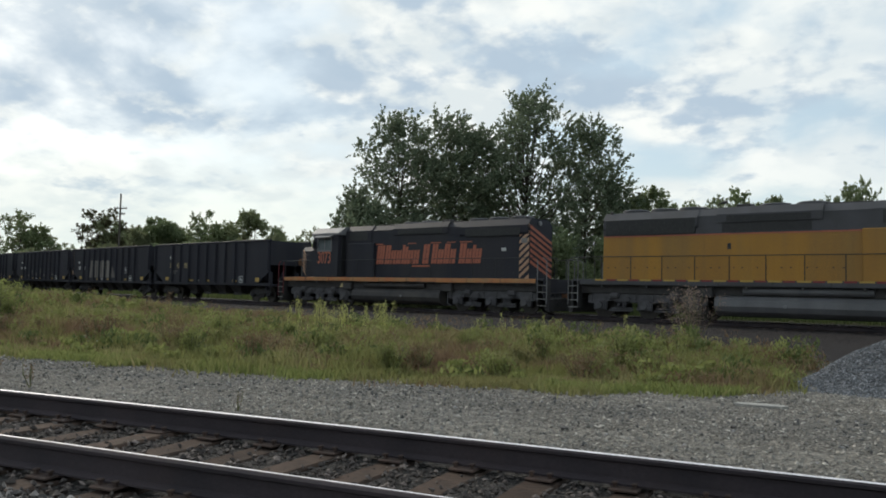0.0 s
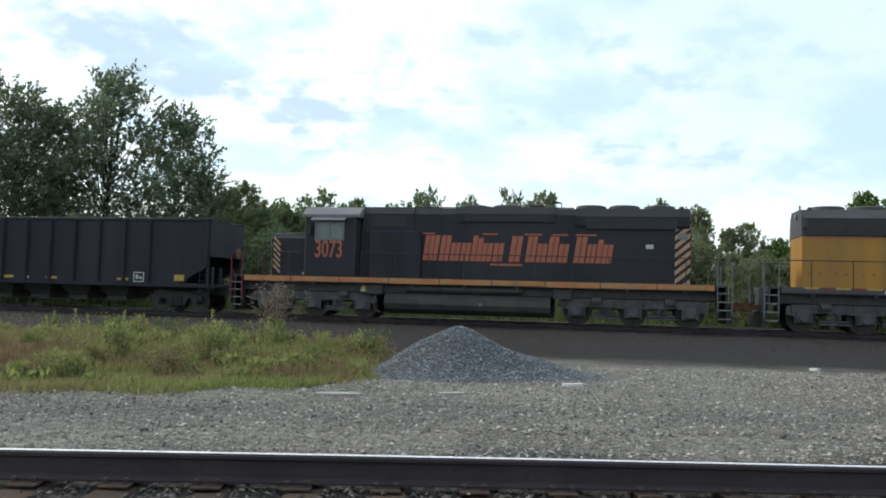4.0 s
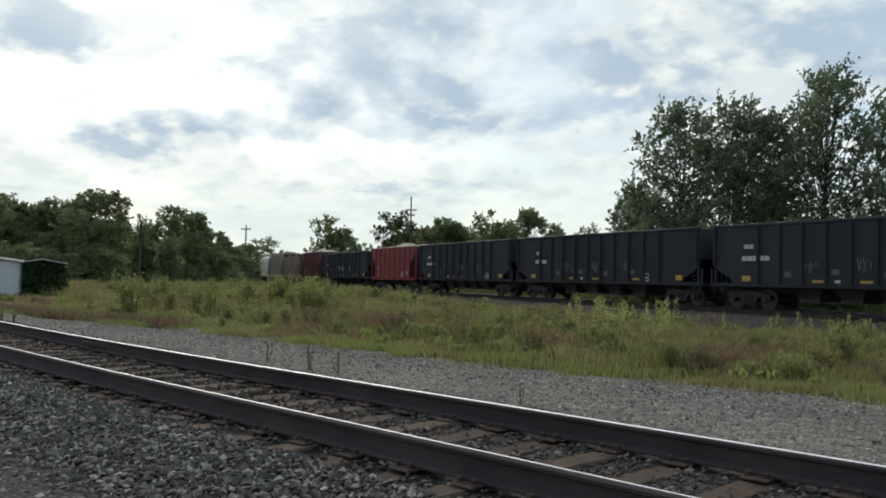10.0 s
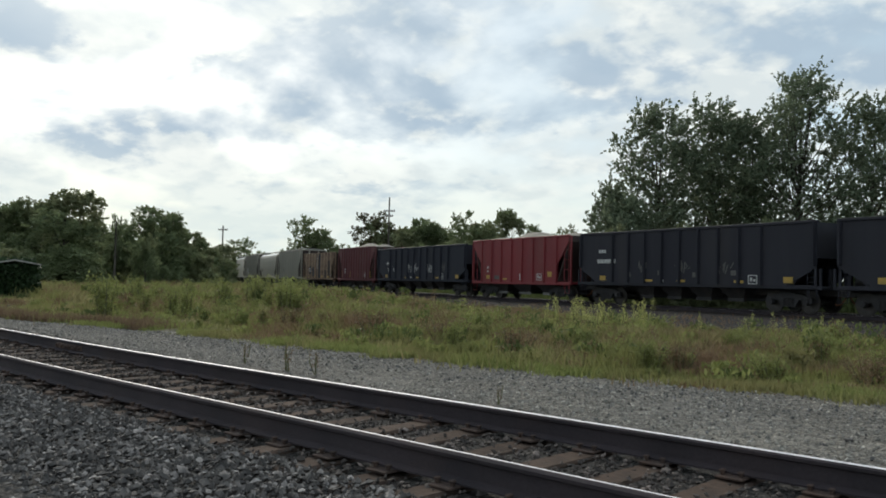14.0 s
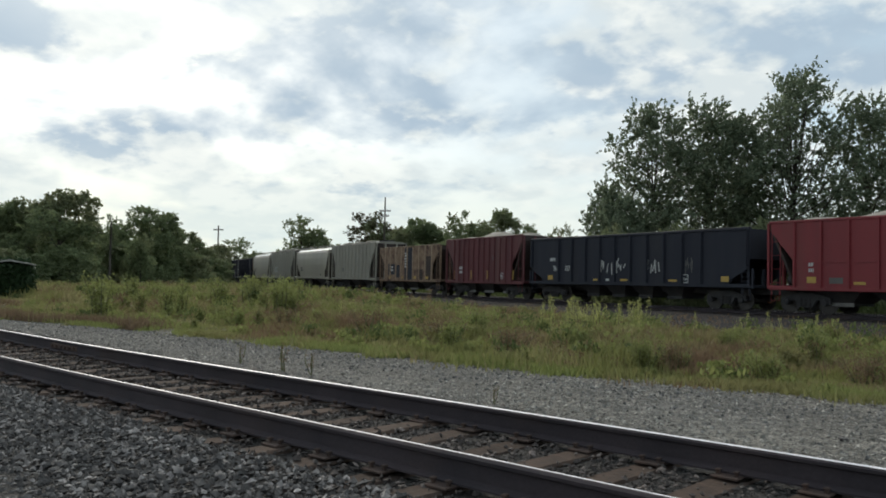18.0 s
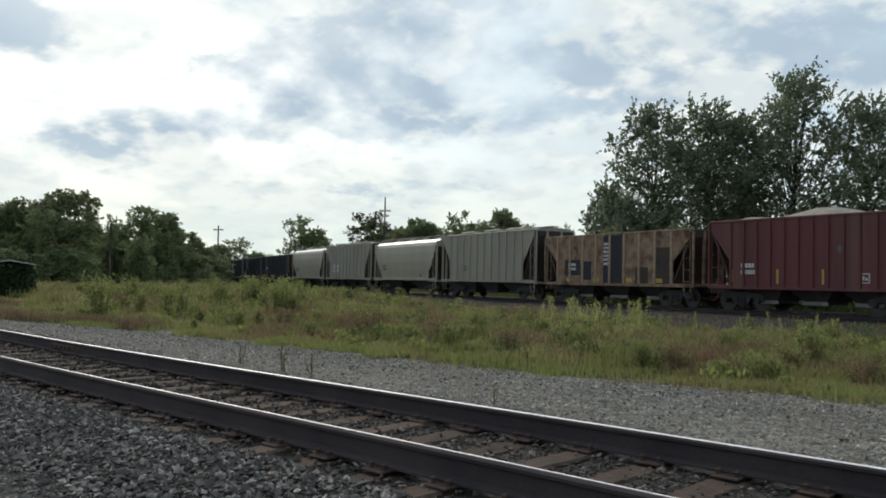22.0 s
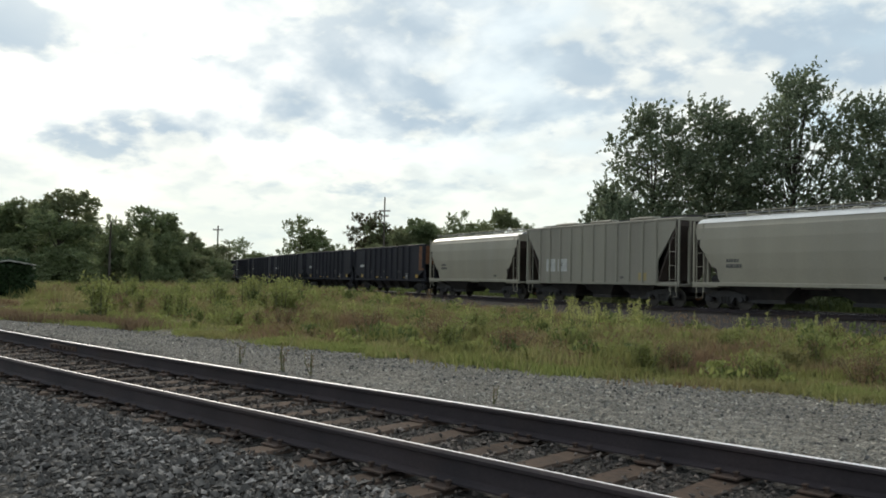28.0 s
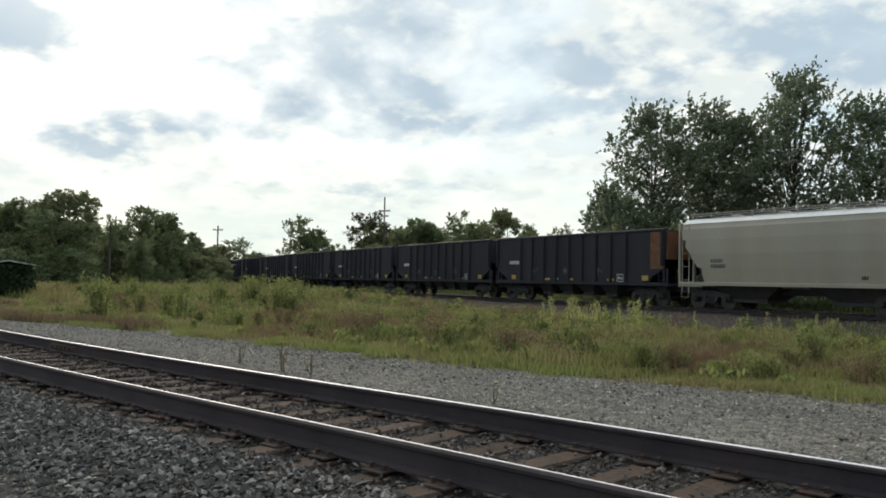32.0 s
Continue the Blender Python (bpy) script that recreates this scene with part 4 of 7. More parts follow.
def rough_blotch(parent, x, z, w, h, mat, y, seed):
    """A chalk scrawl as irregular plain strokes."""
    def make():
        rr = random.Random(seed)
        g = Geo()
        for k in range(9):
            a = rr.uniform(-0.5, 0.5) * w
            b = a + rr.uniform(-0.2, 0.25) * w
            z0, z1 = rr.uniform(-0.5, 0.1) * h, rr.uniform(0.0, 0.5) * h
            t = 0.05 * w + 0.02
            g.prism([(a, z0), (a + t, z0), (b + t, z1), (b, z1)], -0.003, 0.003)
        return g
    tagged(part("chalk_scrawl", shared(("scrawl", w, h, mat, seed), make, M[mat]), None, parent, at=(x, y, z)), kind="stuff")


def underframe(root, half, truck_x, end_mat="under_dark"):
    part("centre_sill", shared(("centre_sill", half), lambda: Geo().box(-half, half, -0.28, 0.28, 0.72, 1.05, 0.03), M["under_dark"]), None, root)
    for s in (-1, 1):
        freight_truck(root, s * truck_x)
        coupler(root, s * half, s)


def end_rigging(root, x_end, mat, z_top, y=1.45, platform=True):
    """Ladders, end posts, platform and brake gear at both ends."""
    for s in (-1, 1):
        if platform:
            part("end_platform", shared(("platform", mat), lambda: Geo().box(-0.75, 0.75, -1.5, 1.5, 1.02, 1.16, 0.015), M[mat]), None, root, at=(s * (x_end - 0.75), 0, 0))
        for q in (-1, 1):
            part("corner_post", shared(("corner_post", mat, z_top), lambda: Geo().box(-0.05, 0.05, -0.05, 0.05, 1.0, z_top, 0.01), M[mat]), None, root, at=(s * (x_end - 0.06), q * y, 0))
            ladder(root, s * (x_end - 0.45), q * (y + 0.02), 0.75, z_top - 0.15, mat=mat)
        part("end_post", shared(("end_post", mat, z_top), lambda: Geo().box(-0.06, 0.06, -0.08, 0.08, 1.0, z_top, 0.01), M[mat]), None, root, at=(s * (x_end - 0.2), 0.55, 0))
        part("end_post", shared(("end_post", mat, z_top), None, None), None, root, at=(s * (x_end - 0.2), -0.55, 0))

        def stirrup():
            return Geo().tube([(-0.2, 0, 1.0), (-0.2, 0, 0.5), (0.2, 0, 0.5), (0.2, 0, 1.0)], 0.018, 5)
        for q in (-1, 1):
            part("step_stirrup", shared(("stirrup", mat), stirrup, M[mat]), None, root, at=(s * (x_end - 0.4), q * y, 0))
    part("brake_wheel", shared("brake_wheel", lambda: Geo().lathe([(0.2, -0.02), (0.24, 0.0), (0.2, 0.02), (0.05, 0.03)], (0, 0, 0), "x", 14), M["rust"]), None, root, at=(x_end - 0.05, 0.75, 2.6))
    part("air_reservoir", shared("air_reservoir", lambda: Geo().lathe([(0.12, -0.55), (0.2, -0.45), (0.2, 0.45), (0.12, 0.55)], (0, 0, 0), "x", 12), M["under_dark"]), None, root, at=(-(x_end - 1.0), -0.55, 1.4))


def bays(root, xs, w, z0, z1, mat, light=False):
    """Discharge bays with sloping sheets, their shade put into the dark colour, and their pale gate edges."""
    def make():
        g = Geo()
        top, bot = w / 2, w * 0.22
        g.loft([[(-top, -1.25, z1), (top, -1.25, z1), (top, 1.25, z1), (-top, 1.25, z1)], [(-bot, -0.8, z0 + 0.12), (bot, -0.8, z0 + 0.12), (bot, 0.8, z0 + 0.12), (-bot, 0.8, z0 + 0.12)],
                [(-bot, -0.8, z0), (bot, -0.8, z0), (bot, 0.8, z0), (-bot, 0.8, z0)]])
        return g
    for x in xs:
        b = part("discharge_bay", shared(("bay", w, z0, z1, mat), make, M[mat]), None, root, at=(x, 0, 0))
        part("gate_edge", shared(("gate", w, light), lambda: Geo().box(-w * 0.26, w * 0.26, -0.86, -0.80, z0 - 0.03, z0 + 0.13, 0.01), M["gate_edge" if light else "freight_casting"]), None, b)


def open_hopper(s0, s1, label, mat="hopper_black", ribs=13, top=3.88):
    """A ribbed steel coal hopper, open on top, with sloping end sheets."""
    L = s1 - s0
    half = L / 2
    root = thing("hopper_car", label, "hopper car", "cars of the train")
    xe = half - 0.45
    cut = 1.5
    yw = 1.5
    key = (mat, ribs, round(L, 1), top)

    def side():
        p = [(-xe, 2.0), (-xe, top), (xe, top), (xe, 2.0), (xe - 0.35, 1.75), (xe - cut, 1.18), (-xe + cut, 1.18), (-xe + 0.35, 1.75)]
        return Geo().prism(p, -0.02, 0.02)
    for s in (-1, 1):
        sd = part("side_wall", shared(("hopper_side", *key), side, M[mat]), None, root, at=(0, s * yw, 0))
        part("top_chord", shared(("chord", *key), lambda: Geo().box(-xe - 0.03, xe + 0.03, -0.09, 0.09, top - 0.05, top + 0.09, 0.025), M[mat]), None, root, at=(0, s * (yw - 0.02), 0))
        part("side_sill", shared(("sill", *key), lambda: Geo().box(-xe, xe, -0.05, 0.05, 1.02, 1.2, 0.02), M[mat]), None, root, at=(0, s * (yw - 0.03), 0))

        def rib():
            return Geo().prism([(-0.075, 0.0), (-0.05, -0.145), (0.05, -0.145), (0.075, 0.0)], 1.2, top - 0.05, "z")
        for k in range(ribs):
            x = -xe + 0.35 + (2 * xe - 0.7) * k / (ribs - 1)
            if abs(x) > xe - cut - 0.1:
                continue
            part("rib", shared(("rib", mat, top), rib, M[mat]), None, sd, at=pose(x, -0.018 if s < 0 else 0.018, 0, 0, 0, 0 if s < 0 else 180))

        def end_rib():
            return Geo().prism([(-0.075, 0.0), (-0.05, -0.145), (0.05, -0.145), (0.075, 0.0)], 2.05, top - 0.05, "z")
        for q in (-1, 1):
            part("rib", shared(("end_rib", mat, top), end_rib, M[mat]), None, sd, at=pose(q * (xe - 0.12), -0.018 if s < 0 else 0.018, 0, 0, 0, 0 if s < 0 else 180))
            # diagonal end braces
            def brace():
                return Geo().box(-0.05, 0.05, -0.04, 0.04, 0, 1.25, 0.01)
            part("end_brace", shared(("brace", mat), brace, M[mat]), None, root, at=pose(q * (xe - 0.1), s * (yw - 0.05), 1.02, 0, 0, 0))
            part("end_brace", shared(("brace", mat), None, None), None, root, at=pose(q * (xe - 1.35), s * (yw - 0.08), 1.1, 0, q * 46, 0))
    # sloping ends, floor and dark inside
    for q in (-1, 1):
        def slope():
            return Geo().prism([(0.0, 0.0), (0.07, 0.0), (2.6, 1.9), (2.53, 1.95)], -1.46, 1.46)
        part("slope_sheet", shared(("slope", mat), slope, M[mat]), None, root, at=pose(q * (xe - 2.75), 0, 1.35, 0, 0, 0 if q > 0 else 180))
        part("end_wall", shared(("end_wall", mat, top), lambda: Geo().box(-0.03, 0.03, -1.47, 1.47, 2.35, top, 0.0), M[mat]), None, root, at=(q * (xe - 0.03), 0, 0))
    bays(root, [-half * 0.36, -half * 0.12, half * 0.12, half * 0.36], half * 0.23, 0.42, 1.2, "under_dark")
    part("coal_load", shared(("load", round(L, 1), top), lambda: heap_geo(xe - 0.1, 1.42, top - 0.5, 0.25), M["under_dark"]), None, root, smooth=True)
    underframe(root, half, half - 2.15)
    end_rigging(root, half - 0.25, mat, 1.9)
    y = -yw - 0.026
    for x in (-xe + 1.65, xe - 1.65):
        mark(root, x + 0.28, 1.42, 0.46, 0.26, "yellow_mark", y)
    for k, x in enumerate((-2.4, -0.2, 3.3)):
        mark(root, x + 0.28, 1.32, 0.55, 0.11, "yellow_mark", y)
    mark(root, -1.2, 1.32, 0.26, 0.12, "white_mark", y)
    framed_mark(root, 4.35, 1.42, 0.5, 0.42, y)
    return root


def heap_geo(hx, hy, z, rise, lumps=3):
    g = Geo()
    nx, ny = 26, 7
    for i in range(nx + 1):
        for j in range(ny + 1):
            u, v = i / nx * 2 - 1, j / ny * 2 - 1
            k = max(0.0, 1 - abs(v) ** 1.6) * max(0.0, 1 - u ** 8) * (0.55 + 0.45 * math.cos(u * math.pi * lumps) ** 2)
            g.v.append((u * hx, v * hy, z + rise * k + 0.05 * noise.noise(Vector((u * 9, v * 4, z)))))
    for i in range(nx):
        for j in range(ny):
            a = i * (ny + 1) + j
            g.f.append((a, a + ny + 1, a + ny + 2, a + 1))
    g.mi = [0] * len(g.f)
    return g


def cut_end_hopper(s0, s1, label, mat, top, ribs, bottom=1.12, roofed=True, name="covered_hopper", load=False, band=False, light_gates=False, patches=(), inset=1.75, rib_mat=None):
    """A ribbed hopper whose side sheets are cut back over the trucks, with open ends."""
    L = s1 - s0
    half = L / 2
    root = thing(name, label, "hopper car", "cars of the train")
    xe = half - 0.55
    xb = xe - inset
    yw = 1.5
    key = (mat, ribs, round(L, 1), top, bottom, inset)

    def side():
        p = [(-xe + 0.05, top), (xe - 0.05, top), (xe - 0.12, top - 0.42), (xb, bottom + 1.12), (xb, bottom), (-xb, bottom), (-xb, bottom + 1.12), (-xe + 0.12, top - 0.42)]
        return Geo().prism(p, -0.02, 0.02)

    def rib():
        return Geo().prism([(-0.06, 0.0), (-0.045, -0.09), (0.045, -0.09), (0.06, 0.0)], bottom, top - 0.02, "z")
    for s in (-1, 1):
        sd = part("side_wall", shared(("cut_side", *key), side, M[mat]), None, root, at=(0, s * yw, 0))
        for k in range(ribs):
            x = -xb + 2 * xb * k / (ribs - 1)
            part("rib", shared(("cut_rib", *key), rib, M[rib_mat or mat]), None, sd, at=pose(x * 0.985, -0.018 if s < 0 else 0.018, 0, 0, 0, 0 if s < 0 else 180))
        part("side_sill", shared(("cut_sill", *key), lambda: Geo().box(-xe, xe, -0.05, 0.05, bottom - 0.14, bottom + 0.03, 0.02), M[mat]), None, root, at=(0, s * (yw - 0.02), 0))
        part("top_chord", shared(("cut_chord", *key), lambda: Geo().box(-xe, xe, -0.05, 0.05, top - 0.06, top + 0.06, 0.02), M[mat]), None, root, at=(0, s * yw, 0))
        if band:
            part("side_band", shared(("cut_band", *key), lambda: Geo().box(-xb, xb, -0.02, 0.02, -0.05, 0.05), M[mat]), None, sd, at=(0, -0.03 if s < 0 else 0.03, bottom + 1.1))
    for q in (-1, 1):
        def slope():
            return Geo().prism([(-0.04, bottom + 0.1), (0.04, bottom + 0.1), (inset - 0.03, top - 0.35), (inset - 0.03, top), (inset - 0.13, top), (inset - 0.13, top - 0.3)], -1.47, 1.47)
        # the shade inside the open end is put into the sheet's dark colour
        part("slope_sheet", shared(("cut_slope", *key), slope, M["rust_dark"]), None, root, at=pose(q * xb, 0, 0, 0, 0, 0 if q > 0 else 180))
    if roofed:
        def roof():
            sec = lambda x: [(x, -1.52, top), (x, -1.0, top + 0.13), (x, 0, top + 0.19), (x, 1.0, top + 0.13), (x, 1.52, top), (x, 1.52, top - 0.05), (x, -1.52, top - 0.05)]
            return Geo().loft([sec(-xe - 0.02), sec(xe + 0.02)])
        part("roof", shared(("cut_roof", *key), roof, M[mat]), None, root)
        part("roof_walk", shared(("roof_walk", round(L, 1), top), lambda: Geo().box(-xe, xe, -0.32, 0.32, top + 0.24, top + 0.28, 0.0), M["truck_grey"]), None, root)
        for k in range(3):
            part("roof_hatch", shared("roof_hatch", lambda: Geo().box(-0.9, 0.9, -0.3, 0.3, 0, 0.14, 0.04), M[mat]), None, root, at=((k - 1) * 3.2, -0.7, top + 0.14))
    elif load:
        part("stone_load", shared(("cut_load", round(L, 1), top), lambda: heap_geo(xe - 0.2, 1.4, top - 0.25, 0.78, 1), M["ore_load"]), None, root, "heaped pale crushed stone", smooth=True)
    else:
        part("load", shared(("cut_low_load", round(L, 1), top), lambda: heap_geo(xe - 0.2, 1.4, top - 0.5, 0.2), M["under_dark"]), None, root, smooth=True)
    bays(root, [-xb * 0.62, 0.0, xb * 0.62], xb * 0.6, 0.36, bottom, "under_dark", light_gates)
    underframe(root, half, half - 2.0)
    end_rigging(root, half - 0.42, mat, top - 0.03)
    y = -yw - 0.026
    for x0, x1, z0, z1, pm in patches:
        part("painted_patch", shared(("patch", x0, x1, z0, z1, pm), lambda: Geo().box(x0, x1, -0.003, 0.003, z0, z1), M[pm]), None, root, at=(0, y + 0.004, 0))
    return root


def centre_flow(s0, s1, label, top=4.45):
    """A smooth barrel-sided covered hopper with rounded ends and a bright roof."""
    L = s1 - s0
    half = L / 2
    root = thing("barrel_hopper", label, "hopper car", "cars of the train")
    xe = half - 0.6
    key = round(L, 1)

    def sec(x, k, zc=1.2):
        # k pulls the bottom up towards the ends
        pts = []
        prof = [(0.0, 4.36), (0.55, 4.35), (1.05, 4.27), (1.32, 4.10), (1.46, 3.85), (1.52, 3.3), (1.53, 2.6), (1.49, 1.9), (1.42, 1.22), (0.8, 0.95), (0.0, 0.95)]
        full = prof + [(-y, z) for y, z in prof[::-1][1:-1]]
        for y, z in full:
            zz = max(z, zc + (z - 0.95) * 0.02) if z < zc else z
            pts.append((x, y, zz))
        return pts

    def body():
        st = [(-1.0, 3.75), (-0.985, 3.3), (-0.95, 2.9), (-0.90, 2.45), (-0.84, 2.0), (-0.79, 1.5), (-0.765, 1.0), (0.765, 1.0), (0.79, 1.5), (0.84, 2.0), (0.90, 2.45), (0.95, 2.9), (0.985, 3.3), (1.0, 3.75)]
        g = Geo().loft([sec(xe * u, 0, z) for u, z in st])
        # end cut-outs get a dark colour in place of the shade there
        for i, f in enumerate(g.f):
            c = sum((Vector(g.v[k]) for k in f), Vector()) / len(f)
            lim = np.interp(c.x / xe, [q[0] for q in st], [q[1] for q in st])
            if abs(c.x) > 0.76 * xe and c.z < lim + 0.12:
                g.mi[i] = 1
        return g
    part("body", shared(("flow_body", key), body, [M["hopper_cream"], M["rust_dark"]]), None, root, smooth=False)
    part("side_sill", shared(("flow_sill", key), lambda: Geo().box(-xe - 0.1, xe + 0.1, -0.06, 0.06, 1.08, 1.26, 0.02), M["hopper_cream"]), None, root, at=(0, -1.46, 0))
    part("side_sill", shared(("flow_sill", key), None, None), None, root, at=(0, 1.46, 0))

    def roof():
        g = Geo()
        sc = lambda x: [(x, -1.36, 4.10), (x, -1.07, 4.30), (x, -0.5, 4.40), (x, 0.5, 4.40), (x, 1.07, 4.30), (x, 1.36, 4.10), (x, 1.0, 4.2), (x, -1.0, 4.2)]
        g.loft([sc(-xe), sc(xe)])
        return g
    # paler than the body: the light from above is put into the colour
    part("roof", shared(("flow_roof", key), roof, M["shed_roof"]), None, root, "roof sheet with sunlight put into its pale colour")
    for s in (-1, 1):
        part("roof_walk", shared(("flow_walk", key), lambda: Geo().box(-xe, xe, -0.16, 0.16, 4.52, 4.55), M["silver_roof"]), None, root, at=(0, s * 0.75, 0))

        def stanchions():
            g = Geo()
            for k in range(11):
                x = -xe + 0.2 + (2 * xe - 0.4) * k / 10
                g.box(x - 0.02, x + 0.02, -0.02, 0.02, 4.3, 4.6)
            g.tube([(-xe, 0, 4.6), (xe, 0, 4.6)], 0.016, 5)
            return g
        part("roof_rail", shared(("flow_rail", key), stanchions, M["hopper_cream"]), None, root, at=(0, s * 0.95, 0))
    for k in range(4):
        part("roof_hatch", shared("round_hatch", lambda: Geo().lathe([(0.32, 0.0), (0.32, 0.1), (0.2, 0.16), (0.02, 0.17)], (0, 0, 0), "z", 14), M["hopper_cream"]), None, root, at=((k - 1.5) * 2.6, 0, 4.38))
    bays(root, [-xe * 0.42, xe * 0.42], xe * 0.62, 0.36, 1.1, "under_dark")
    underframe(root, half, half - 2.0)
    end_rigging(root, half - 0.42, "hopper_cream", 4.2)
    y = -1.535
    bars(root, -xe * 0.62, 2.15, 0.95, 0.5, 2, "hopper_grey", y + 0.02, 3)
    bars(root, xe * 0.56, 1.5, 0.4, 0.22, 1, "cabinet_dark", y + 0.07, 4)
    return root


# ---- locomotives ----
def loco_truck(parent, x, flip):
    tr = part("truck", shared("loco_bolster", lambda: Geo().box(-2.3, 2.3, -0.75, 0.75, 0.62, 0.9, 0.04), M["under_dark"]), None, parent, at=(x, 0, 0))

    def side():
        g = Geo()
        g.prism([(-2.7, 0.62), (-2.7, 0.92), (-2.2, 1.08), (-1.2, 0.98), (-0.5, 1.08), (0.5, 1.08), (1.2, 0.98), (2.2, 1.08), (2.7, 0.92), (2.7, 0.62), (2.4, 0.58), (1.7, 0.70), (0.45, 0.66), (-0.45, 0.66), (-1.7, 0.70), (-2.4, 0.58)], -0.08, 0.08)
        for a in (-2.1, 0.0, 2.1):
            g.box(a - 0.24, a + 0.24, -0.14, 0.1, 0.32, 0.74, 0.03)
            g.lathe([(0.15, -0.22), (0.17, -0.16), (0.17, 0.0)], (a, 0, 0.51), "y", 12)
            g.box(a - 0.32, a - 0.24, -0.1, 0.06, 0.3, 0.7, 0.02).box(a + 0.24, a + 0.32, -0.1, 0.06, 0.3, 0.7, 0.02)
        for a in (-1.05, 1.05):
            g.prism([(a - 0.42, 0.78), (a - 0.3, 0.9), (a + 0.3, 0.9), (a + 0.42, 0.78), (a + 0.34, 0.72), (a - 0.34, 0.72)], -0.16, -0.08)
            for j in range(4):
                g.lathe([(0.1, -0.02), (0.115, 0.0), (0.1, 0.02)], (a - 0.12, -0.12, 0.48 + 0.06 * j), "z", 8)
                g.lathe([(0.1, -0.02), (0.115, 0.0), (0.1, 0.02)], (a + 0.12, -0.12, 0.48 + 0.06 * j), "z", 8)
            g.box(a - 0.5, a + 0.5, -0.12, 0.0, 0.36, 0.44, 0.02)
            g.tube([(a - 0.55, -0.16, 0.3), (a + 0.55, -0.16, 0.3)], 0.035, 6)
        for a in (-2.5, -1.6, -0.4, 0.4, 1.6, 2.5):
            g.tube([(a, -0.1, 0.98), (a, -0.14, 0.84), (a, -0.1, 0.7)], 0.03, 5)
        g.tube([(-2.5, -0.12, 1.12), (-0.6, -0.12, 1.16), (0.6, -0.12, 1.16), (2.5, -0.12, 1.12)], 0.028, 5)
        return g
    for s in (-1, 1):
        sf = part("side_frame", shared("loco_side_frame", side, M["truck_grey"]), None, tr, at=pose(0, s * 1.1, 0, 0, 0, 0 if s < 0 else 180))

    def cyl():
        return Geo().lathe([(0.08, -0.2), (0.15, -0.18), (0.15, 0.16), (0.06, 0.2)], (0, 0, 0), "x", 10)
    for a in (-1.35, 1.35):
        part("brake_cylinder", shared("brake_cylinder", cyl, M["truck_grey"]), None, tr, at=(a, -1.22, 0.92))
    for a in (-2.1, 0.0, 2.1):
        wheelset(tr, a, 0.51)


def locomotive(s0, s1, label, paint, roof_m, sill_m, flip):
    """A six-axle road switcher: short nose, cab, long hood with roof fans, side walkways. The cab is at -x unless flipped."""
    root = thing("locomotive", label, "locomotive", "cars of the train")
    q = -1 if flip else 1

    def P(name, geo, mats, parent=None, lab="", smooth=False):
        return part(name, geo.flip_x() if flip else geo, mats, parent or root, lab, smooth=smooth)

    body, roof, sill, dark = M[paint], M[roof_m], M[sill_m], M["under_dark"]
    P("frame", Geo().box(-9.6, 9.6, -1.25, 1.25, 1.02, 1.4, 0.03), dark)
    for s in (-1, 1):
        P("side_sill", Geo().box(-9.35, 9.35, s * 1.5, s * 1.545, 1.38, 1.63, 0.01), dark)
        for k in range(9):
            P("sill_panel", Geo().box(-9.33 + 2.075 * k, -7.29 + 2.075 * k, s * 1.545, s * 1.565, 1.40 + 0.012 * (k % 3), 1.62, 0.006), sill, lab="painted sill stripe panel")
            P("tie_down", Geo().box(-8.4 + 2.075 * k, -8.3 + 2.075 * k, s * 1.5, s * 1.56, 1.28, 1.39, 0.01), dark)
    P("walkway", Geo().box(-9.7, 9.7, -1.5, 1.5, 1.56, 1.62), M["truck_grey"])
    # nose and cab
    P("nose", Geo().prism([(-0.95, 1.62), (-0.95, 3.2), (-0.75, 3.42), (0.75, 3.42), (0.95, 3.2), (0.95, 1.62)], -8.35, -6.7, "x"), body)
    P("nose_cap", Geo().prism([(-0.9, 3.0), (-0.74, 3.43), (0.74, 3.43), (0.9, 3.0)], -8.45, -8.33, "x"), body)
    cab = P("cab", Geo().box(-6.75, -4.55, -1.5, 1.5, 1.62, 4.12, 0.04), body)
    P("cab_roof", Geo().prism([(-1.56, 4.05), (-1.56, 4.16), (-1.05, 4.50), (0, 4.58), (1.05, 4.50), (1.56, 4.16), (1.56, 4.05)], -6.85, -4.40, "x"), M["silver_roof"] if not flip else roof, lab="dull silver cab roof" if not flip else "")
    for s in (-1, 1):
        P("side_window", Geo().box(-6.25, -5.12, s * 1.495, s * 1.515, 3.18, 3.86, 0.02), M["glass"], cab)
        fr = Geo()
        for a, b, c, d in ((-6.32, -6.25, 3.1, 3.94), (-5.12, -5.05, 3.1, 3.94), (-6.25, -5.12, 3.86, 3.94), (-6.25, -5.12, 3.1, 3.18), (-5.71, -5.65, 3.18, 3.86)):
            fr.box(a, b, s * 1.5, s * 1.53, c, d)
        P("window_frame", fr, M["silver_roof"], cab)
        P("mirror", Geo().box(-6.5, -6.42, s * 1.55, s * 1.75, 3.3, 3.7, 0.02), M["grille"], cab)
        P("sunshade", Geo().prism([(s * 1.5, 4.06), (s * 1.85, 3.92), (s * 1.85, 3.88), (s * 1.5, 4.0)], -6.4, -4.95, "x"), M["silver_roof"], cab)
    for k in range(4):
        P("nose_grab_iron", Geo().tube([(-8.0 + 0.0, -0.97, 2.0 + 0.32 * k), (-8.0, -1.03, 2.0 + 0.32 * k), (-7.6, -1.03, 2.0 + 0.32 * k), (-7.6, -0.97, 2.0 + 0.32 * k)], 0.014, 5), M["grille"])
